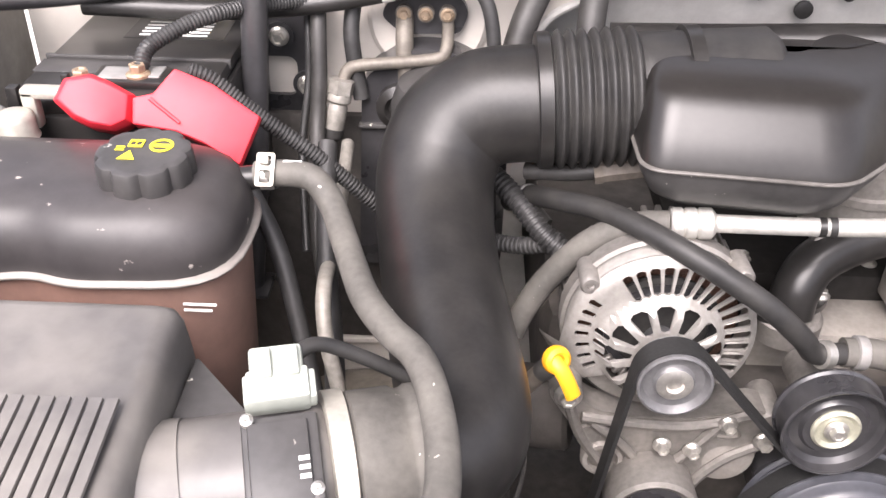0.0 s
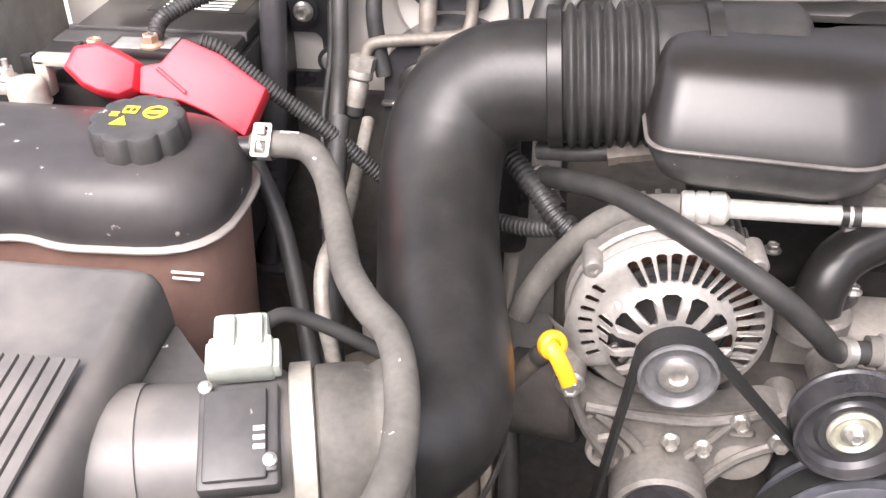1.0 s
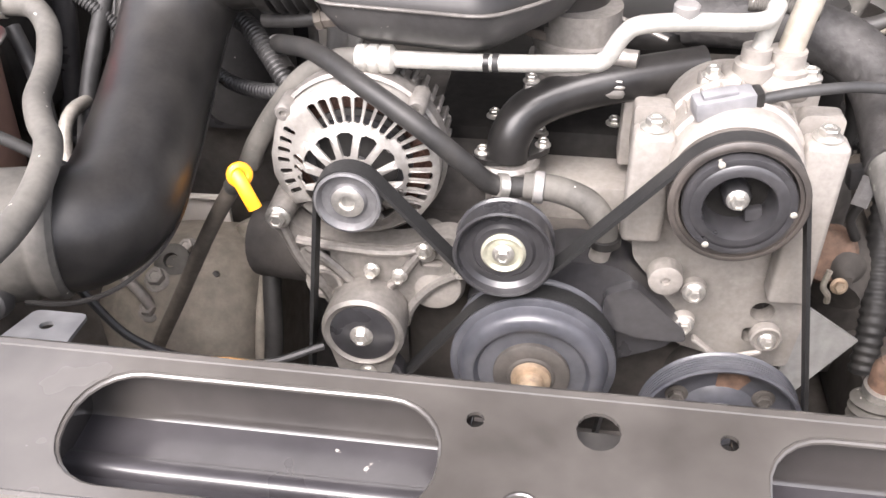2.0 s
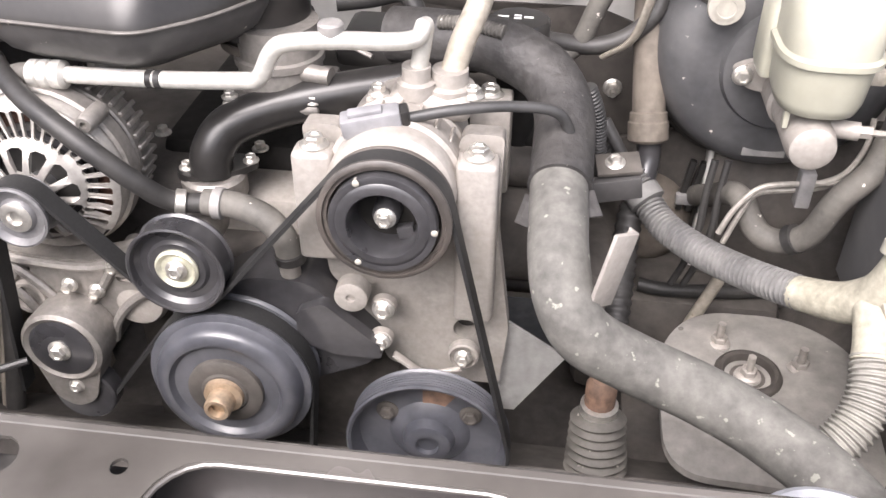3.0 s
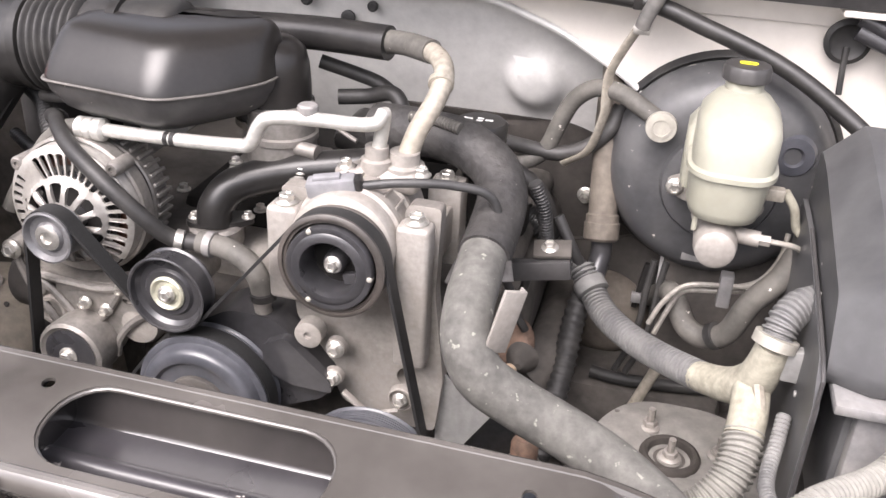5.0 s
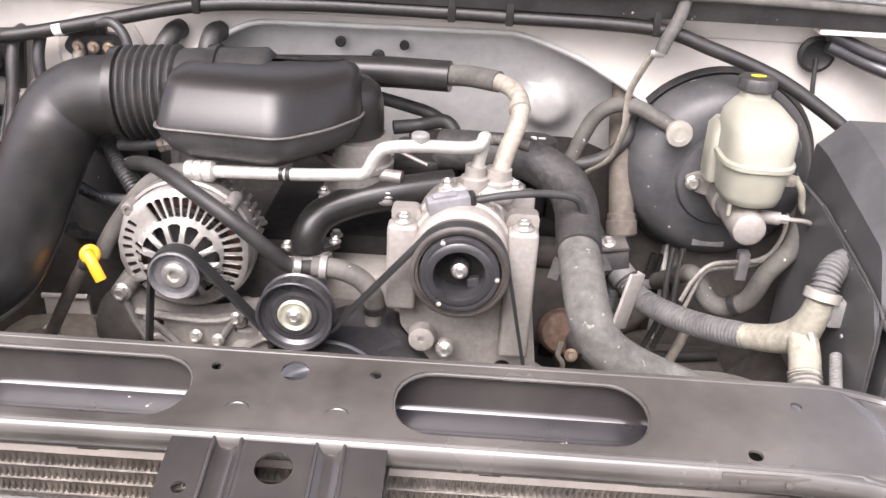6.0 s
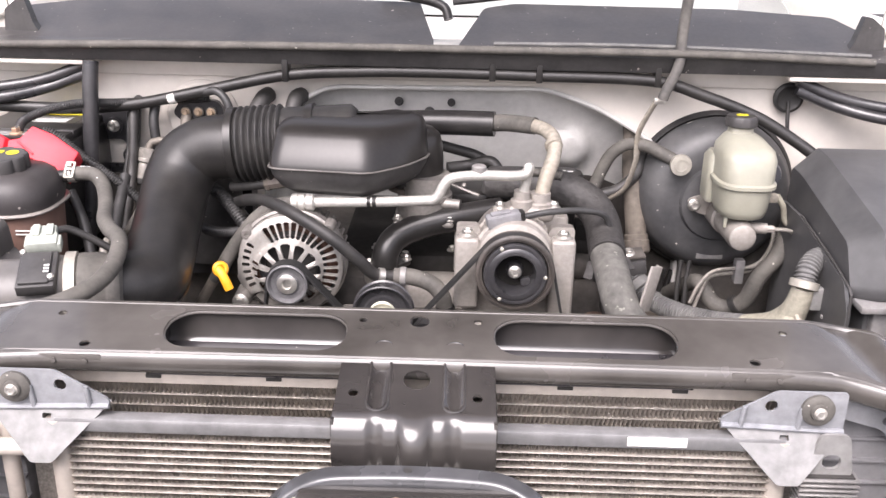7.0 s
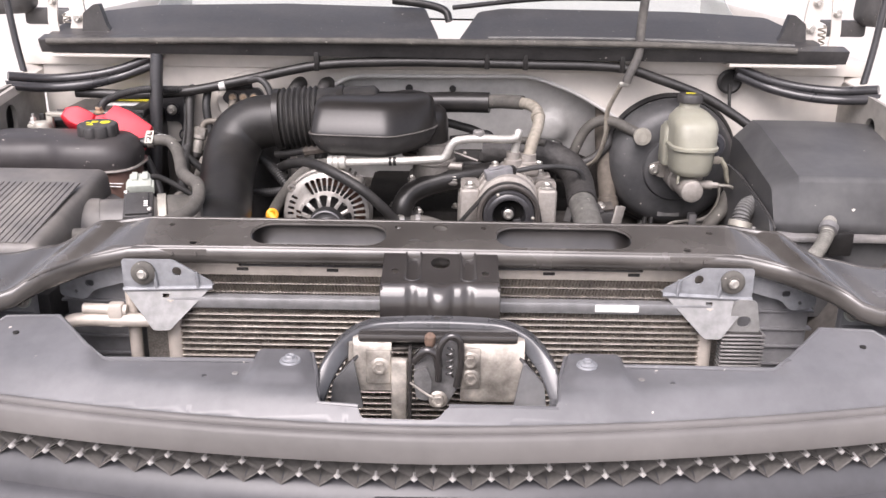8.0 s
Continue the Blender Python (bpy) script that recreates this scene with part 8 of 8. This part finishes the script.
single("side_hose", tube([(-0.378, 0.52, 0.76), (-0.372, 0.49, 0.72), (-0.368, 0.46, 0.66), (-0.372, 0.43, 0.58)], 0.012, 14, 6), RUBBER_MID, "grey black hose beside the engine block", "hose")
tabm = Matrix.Translation((-0.375, 0.070, 1.021))
tb2 = thing("radiator_tab", (-0.375, 0.07, 1.0), "grey zinc mounting tab with a round hole behind the support bar", "bracket")
part("plate", sheet(round_loop([(-0.030, -0.045), (0.026, -0.045), (0.022, 0.026), (-0.018, 0.026)], 0.006), [circle((0.0, 0.008), 0.005, 14)], 0.003, tabm @ pose(0, 0, 0, -8, 0, 0)), PAINT_WORN, tb2)
part("foot", box((-0.034, -0.05, -0.03), (0.030, -0.046, -0.001), 0.001, tabm), PAINT_WORN, tb2)
single("drain_plug", lathe([(0.013, 0), (0.014, 0.004), (0.014, 0.016), (0.010, 0.020), (0, 0.020)], facing((-0.473, 0.16, 0.965), 70), 18), PLASTIC_DUSTY, "small grey plastic drain plug", "plug")
single("thin_cable", tube([(-0.50, 0.30, 0.86), (-0.46, 0.30, 0.80), (-0.40, 0.31, 0.765), (-0.33, 0.33, 0.75), (-0.27, 0.36, 0.755)], 0.0045, 8, 8), CONDUIT_BLACK, "thin black cable hanging below the intake pipe", "cable")

# hoses and looms between battery and intake pipe
single("vertical_hose", tube([(-0.596, 0.792, 1.150), (-0.594, 0.765, 1.146), (-0.592, 0.742, 1.125), (-0.591, 0.722, 1.07), (-0.593, 0.700, 1.015), (-0.585, 0.62, 0.93), (-0.57, 0.58, 0.85)], 0.0092, 14, 8), RUBBER_MID, "grey rubber hose running down beside the firewall", "hose")
single("vertical_cable", tube([(-0.612, 0.79, 1.14), (-0.606, 0.755, 1.12), (-0.606, 0.735, 1.06), (-0.612, 0.70, 0.99), (-0.60, 0.62, 0.90)], 0.0045, 10, 8), CONDUIT_BLACK, "thin black cable beside a grey hose", "cable")
single("pipe_loom", tube([(-0.552, 0.765, 1.155), (-0.556, 0.752, 1.12), (-0.553, 0.745, 1.085), (-0.545, 0.738, 1.04)], 0.0095, 12, 6), CONDUIT_BLACK, "short black loom beside the refrigerant ports", "cable")
single("right_heater_hose", tube([(-0.338, 0.798, 1.165), (-0.345, 0.775, 1.160), (-0.360, 0.752, 1.13), (-0.372, 0.735, 1.08), (-0.375, 0.72, 1.0)], 0.016, 16, 8), RUBBER_MID, "black heater hose behind the bellows", "hose")
single("left_heater_hose", tube([(-0.272, 0.798, 1.165), (-0.280, 0.775, 1.162), (-0.285, 0.752, 1.13), (-0.285, 0.735, 1.08), (-0.285, 0.72, 1.0)], 0.016, 16, 8), RUBBER_MID, "black heater hose into the firewall", "hose")
single("branch_cable", tube([(-0.45, 0.742, 1.178), (-0.425, 0.735, 1.182), (-0.405, 0.728, 1.165), (-0.395, 0.72, 1.13), (-0.392, 0.71, 1.08)], 0.008, 12, 8), CONDUIT_BLACK, "black branch of the firewall loom", "cable")
# under the bellows
lc = thing("lower_conduit", (-0.33, 0.55, 0.95), "dusty black corrugated conduit under the bellows", "conduit")
part("conduit", tube([(-0.43, 0.62, 1.03), (-0.395, 0.595, 1.025), (-0.362, 0.56, 1.008), (-0.335, 0.535, 0.985), (-0.30, 0.52, 0.965), (-0.27, 0.53, 0.945)], 0.012, 14, 8, ripple=(0.0058, 0.0016)), CONDUIT_BLACK, lc)
part("tape_wrap", tube([(-0.34, 0.545, 0.99), (-0.35, 0.555, 0.998)], 0.0135, 14, 1), PLASTIC, lc)
single("cross_conduit", tube([(-0.455, 0.60, 0.965), (-0.41, 0.575, 0.958), (-0.36, 0.548, 0.966), (-0.32, 0.53, 0.985)], 0.0095, 14, 8, ripple=(0.0052, 0.0012)), CONDUIT_BLACK, "thin black conduit below the bellows", "conduit")
vv = thing("vacuum_port", (-0.27, 0.54, 1.05), "tan plastic hose connector under the intake box", "connector")
part("body", tube([(-0.292, 0.540, 1.062), (-0.262, 0.540, 1.067), (-0.235, 0.540, 1.072)], 0.0125, 8, 1), RUST_RUBBER, vv)
part("collar", tube([(-0.296, 0.540, 1.0615), (-0.288, 0.540, 1.063)], 0.0140, 8, 1), COLUMN, vv)
part("pipe", tube([(-0.36, 0.56, 1.048), (-0.32, 0.545, 1.056), (-0.292, 0.540, 1.062)], 0.009, 12, 4), RUBBER_MID, vv)

# ---- behind the intake box ----
hb = thing("rear_harness", (0.06, 0.72, 0.98), "black wiring and vacuum fittings behind the throttle", "wiring loom")
part("upper_hose", tube([(-0.01, 0.70, 1.10), (0.04, 0.71, 1.085), (0.075, 0.71, 1.075), (0.105, 0.70, 1.06)], 0.010, 12, 6), RUBBER, hb)
part("lower_hose", tube([(0.02, 0.69, 1.055), (0.06, 0.70, 1.058), (0.10, 0.69, 1.070), (0.118, 0.68, 1.050), (0.12, 0.67, 1.02)], 0.011, 12, 6), RUBBER, hb)
part("sensor", lathe([(0.012, 0), (0.012, 0.02), (0.009, 0.022), (0.009, 0.036), (0, 0.037)], Matrix.Translation((0.095, 0.655, 1.020)) @ pose(0, 0, 0, 10, 14, 0), 16), PLASTIC_DUSTY, hb)
part("white_tag", box((0.128, 0.655, 1.032), (0.142, 0.662, 1.046), 0.001, None), WHITE_PLASTIC, hb, "white plastic tag")
part("ball", lathe([(0.0, 0), (0.004, 0.001), (0.006, 0.005), (0.004, 0.009), (0, 0.010)], upward((0.052, 0.63, 1.035)), 14), ALU, hb)
part("rod", tube([(0.0, 0.62, 1.050), (0.03, 0.62, 1.043), (0.08, 0.60, 1.030)], 0.003, 8, 4), ALU, hb)
part("coil_block", box((0.02, 0.66, 0.985), (0.20, 0.78, 1.015), 0.012), PLASTIC, hb)
for x, y, z, r in ((-0.082, 0.828, 1.152, 0.009), (-0.021, 0.842, 1.128, 0.011), (0.023, 0.828, 1.152, 0.008)):
    single("bulkhead_plug", lathe([(r, 0), (r, 0.005), (r * 0.6, 0.007), (0, 0.006)], facing((x, y, z), 90), 18), RUBBER, "small black rubber plug in the firewall", "plug", "firewall plugs")

# ---- driver's side, low ----
lw = thing("lower_bulkhead", (0.44, 0.82, 0.45), "dusty brown lower bulkhead behind the steering shaft", "body panel")
part("panel", sheet(round_loop([(0.30, 0.42), (0.56, 0.42), (0.56, 0.80), (0.50, 0.86), (0.44, 0.83), (0.30, 0.80)], 0.03), [], 0.01, pose(0, 0.845, 0, 90, 0, 0), lambda x, y: 0.012 * math.sin(22 * x) * math.sin(15 * y), 0.02), IRON_DUSTY, lw, smooth=60)
part("shield_dome", lathe([(0.07, 0), (0.066, 0.02), (0.05, 0.034), (0.02, 0.04), (0, 0.04)], facing((0.425, 0.835, 0.70), 78), 32), COLUMN, lw, "brown dusty shield")
part("ledge", box((0.34, 0.70, 0.46), (0.62, 0.84, 0.645), 0.02), IRON_DUSTY, lw)
rp = thing("rusty_flange", (0.31, 0.58, 0.72), "rusty round exhaust flange with a torn heat shield", "exhaust part")
part("flange", lathe([(0.030, -0.05), (0.038, -0.02), (0.038, 0.0), (0.032, 0.008), (0.020, 0.010), (0, 0.010)], facing((0.305, 0.585, 0.770), 70), 28), RUST, rp)
part("shield", loft([[Vector((0.328 + 0.026 * math.cos(a) * k, 0.578 - 0.03 * (1 - k) , 0.755 + 0.026 * math.sin(a) * k)) for a in [2 * math.pi * i / 20 for i in range(20)]] for k in (1.0, 0.92, 0.6, 0.2)]), IRON_DUSTY, rp, "grey torn shield")
part("clip", tube([(0.300, 0.545, 0.775), (0.296, 0.540, 0.755), (0.304, 0.540, 0.742), (0.306, 0.542, 0.730)], 0.004, 8, 6), PALE_TUBE, rp)
bolt(rp, facing((0.318, 0.552, 0.748), 70), 0.007, 0.008, BRASS)
single("engine_sensor_lead", tube([(0.33, 0.56, 0.90), (0.322, 0.57, 0.86), (0.316, 0.575, 0.83), (0.33, 0.58, 0.80)], 0.006, 10, 6), RUBBER_MID, "grey sensor lead behind the radiator hose", "wire")
uh = thing("steering_hose", (0.59, 0.62, 0.80), "thick dusty rubber hose bent under the brake lines", "hose")
part("hose", tube([(0.49, 0.80, 0.76), (0.50, 0.74, 0.80), (0.512, 0.69, 0.835), (0.522, 0.665, 0.838), (0.540, 0.645, 0.812), (0.565, 0.633, 0.806), (0.592, 0.616, 0.830), (0.611, 0.611, 0.882), (0.640, 0.615, 0.922), (0.660, 0.645, 0.950), (0.69, 0.68, 0.97)], 0.0155, 18, 8), RUBBER_DUSTY, uh)
part("clamp", lathe([(0.016, 0), (0.0185, 0.001), (0.0185, 0.012), (0.016, 0.013)], along((0.575, 0.628, 0.812), (0.590, 0.617, 0.828)), 22), RUBBER, uh)
cb = thing("line_clip", (0.49, 0.81, 0.72), "black plastic clip holding small lines to the bulkhead", "clip")
for k in range(3):
    part("finger", box((0.468 + 0.014 * k, 0.795, 0.735), (0.477 + 0.014 * k, 0.806, 0.815), 0.002, Matrix.Translation((0.48, 0.8, 0.77)) @ pose(0, 0, 0, 0, 8, 0) @ Matrix.Translation((-0.48, -0.8, -0.77))), PLASTIC, cb)
part("bar", box((0.462, 0.79, 0.748), (0.512, 0.80, 0.765), 0.002), PLASTIC_GREY, cb)
single("tan_rod", tube([(0.519, 0.66, 0.745), (0.512, 0.66, 0.717), (0.498, 0.66, 0.674), (0.484, 0.66, 0.631)], 0.0085, 10, 4), PALE_TUBE, "tan dusted rod standing beside the chassis plate", "rod")
for dx in (0.0, 0.016):
    single("brake_wire", tube([(0.486 + dx, 0.70, 0.875), (0.481 + dx, 0.69, 0.83), (0.479 + dx, 0.68, 0.785), (0.470 + dx, 0.675, 0.74), (0.455 + dx, 0.67, 0.70)], 0.005, 8, 6), RUBBER, "stiff black wire hanging below the brake lines", "wire", "wires below the brake lines")
single("frame_hose", tube([(0.42, 0.72, 0.657), (0.45, 0.715, 0.656), (0.49, 0.715, 0.656), (0.54, 0.72, 0.656), (0.60, 0.73, 0.656)], 0.010, 12, 6), RUBBER, "black hose lying across the chassis rail", "hose")
le = thing("loom_end", (0.36, 0.70, 0.82), "black split sleeve where the wiring loom leaves the engine", "wiring loom")
part("collar", lathe([(0.019, 0), (0.0235, 0.002), (0.0235, 0.020), (0.019, 0.022)], along((0.398, 0.688, 0.832), (0.412, 0.672, 0.820)), 24), CONDUIT, le)
part("sleeve", tube([(0.40, 0.686, 0.832), (0.378, 0.70, 0.845), (0.345, 0.72, 0.865), (0.30, 0.735, 0.895), (0.24, 0.75, 0.915)], 0.017, 14, 6, ripple=(0.007, 0.0018)), CONDUIT_BLACK, le)
part("side_wire", tube([(0.385, 0.695, 0.85), (0.37, 0.69, 0.88), (0.345, 0.70, 0.92)], 0.008, 10, 6), CONDUIT_BLACK, le)
for pts in (((0.598, 0.425, 0.892), (0.606, 0.408, 0.880), (0.612, 0.395, 0.865)), ((0.602, 0.428, 0.890), (0.611, 0.410, 0.878), (0.617, 0.397, 0.862)), ((0.594, 0.424, 0.888), (0.601, 0.408, 0.876), (0.606, 0.394, 0.862))):
    single("bare_wire", tube(pts, 0.0022, 6, 4), MC_PLASTIC, "thin pale wire showing through torn tape", "wire", "bare wires")
part("recess_pad", sheet(round_loop([(0.03, 0.50), (0.47, 0.50), (0.47, 0.90), (0.40, 0.955), (0.33, 0.985), (0.03, 0.985)], 0.02), [], 0.012, pose(0, 0.905, 0, 90, 0, 0), lambda x, y: 0.006 * math.sin(30 * x) * math.sin(21 * y), 0.02), WALL_PAD, pad)
single("heater_return_hose", tube([(0.405, 0.79, 1.06), (0.395, 0.775, 1.03), (0.365, 0.77, 1.0), (0.325, 0.77, 0.985), (0.285, 0.765, 0.99), (0.25, 0.75, 1.0)], 0.011, 14, 8), RUBBER_MID, "black rubber hose running behind the oil filler", "hose")
single("sensor_loom", tube([(0.318, 0.62, 1.0), (0.332, 0.63, 0.96), (0.338, 0.645, 0.91), (0.345, 0.66, 0.87), (0.36, 0.675, 0.84)], 0.010, 14, 8, ripple=(0.0050, 0.0012)), CONDUIT_BLACK, "black corrugated sensor loom beside the engine", "cable")
single("coil_loom", tube([(0.262, 0.70, 0.985), (0.30, 0.70, 0.965), (0.325, 0.705, 0.93), (0.335, 0.715, 0.88), (0.33, 0.72, 0.82)], 0.013, 14, 8), RUBBER, "black wiring bundle dropping behind the engine", "cable")
ic = thing("ignition_coils", (0.24, 0.70, 0.90), "black ignition coil rail on the rocker cover", "ignition coil")
part("rail", box((0.175, 0.655, 0.898), (0.305, 0.70, 0.935), 0.008), DARK, ic)
for k in range(3):
    part("coil", box((0.180 + 0.042 * k, 0.650, 0.930), (0.212 + 0.042 * k, 0.695, 0.962), 0.006), DARK, ic)
nt2 = thing("bulkhead_nut", (0.364, 0.90, 0.85), "zinc nut on a stud in the firewall recess", "nut")
bolt(nt2, facing((0.364, 0.905, 0.866), 90), 0.010, 0.012)
part("stud", tube([(0.364, 0.895, 0.866), (0.364, 0.88, 0.866)], 0.004, 10, 1), STEEL, nt2)
part("plate", box((0.345, 0.906, 0.835), (0.39, 0.918, 0.895), 0.003), TAN, nt2)
fs = thing("fuse_box_bracket", (0.665, 0.45, 0.78), "tall thin grey plastic wall of the fuse box tray", "bracket")
part("wall", loft([[Vector((x, y, z)) for y, z in ((0.305, 0.76), (0.315, 0.945), (0.345, 0.985), (0.56, 1.02), (0.65, 1.02), (0.65, 0.76))] for x in (0.648, 0.654)]), FUSE, fs)
part("edge", tube([(0.651, 0.305, 0.76), (0.651, 0.315, 0.945), (0.651, 0.345, 0.986), (0.651, 0.56, 1.021)], 0.0022, 8, 4), PLASTIC_DUSTY, fs)
for y, z in ((0.45, 0.98), (0.40, 0.90)):
    part("rivet", lathe([(0.004, 0), (0.003, 0.002), (0, 0.0022)], Matrix.Translation((0.648, y, z)) @ pose(0, 0, 0, 0, -90, 0), 10), PLASTIC_GREY, fs)

# ---- beside the radiator, under the ends of the bar ----
for s in (-1, 1):
    sp2 = thing("lamp_bracket", (s * 0.70, -0.12, 0.85), "dark grey plastic headlamp carrier beside the radiator", "headlamp carrier", "headlamp carriers")
    part("panel", box((min(s * 0.60, s * 0.86), -0.125, 0.80), (max(s * 0.60, s * 0.86), -0.105, 1.0), 0.006), CARRIER, sp2)
    part("ledge", box((min(s * 0.60, s * 0.86), -0.160, 0.955), (max(s * 0.60, s * 0.86), -0.120, 0.965), 0.003), CARRIER, sp2)
    for k in range(3):
        part("rib", box((-0.004, -0.150, -0.05), (0.004, -0.12, 0.05), 0.002, Matrix.Translation((s * (0.66 + 0.06 * k), 0, 0.93)) @ pose(0, 0, 0, 0, 24 * s, 0)), PLASTIC_DUSTY, sp2)
    part("washer", lathe([(0.013, 0), (0.013, 0.003), (0, 0.003)], facing((s * 0.615, -0.126, 0.985)), 20), WHITE_PLASTIC, sp2)
    bolt(sp2, facing((s * 0.615, -0.129, 0.985)), 0.007, 0.007)
rm = thing("radiator_mount", (0.446, 0.01, 1.0), "grey rolled steel radiator mount with a tan rubber pad", "mount")
rmm = Matrix.Translation((0.446, 0.010, 1.026)) @ pose(0, 0, 0, -10, 0, 0)
part("rim", lathe([(0.044, -0.02), (0.044, 0.010), (0.042, 0.014), (0.038, 0.0155), (0.034, 0.013), (0.033, 0.004), (0.032, -0.01)], rmm, 40), ZINC_BLUE, rm)
part("pad", lathe([(0.024, -0.012), (0.024, 0.002), (0.021, 0.006), (0.008, 0.007), (0, 0.007)], rmm, 28), TAN, rm, "tan rubber pad")
part("cup", lathe([(0.033, -0.012), (0.033, -0.008), (0, -0.008)], rmm, 28), RUBBER, rm)
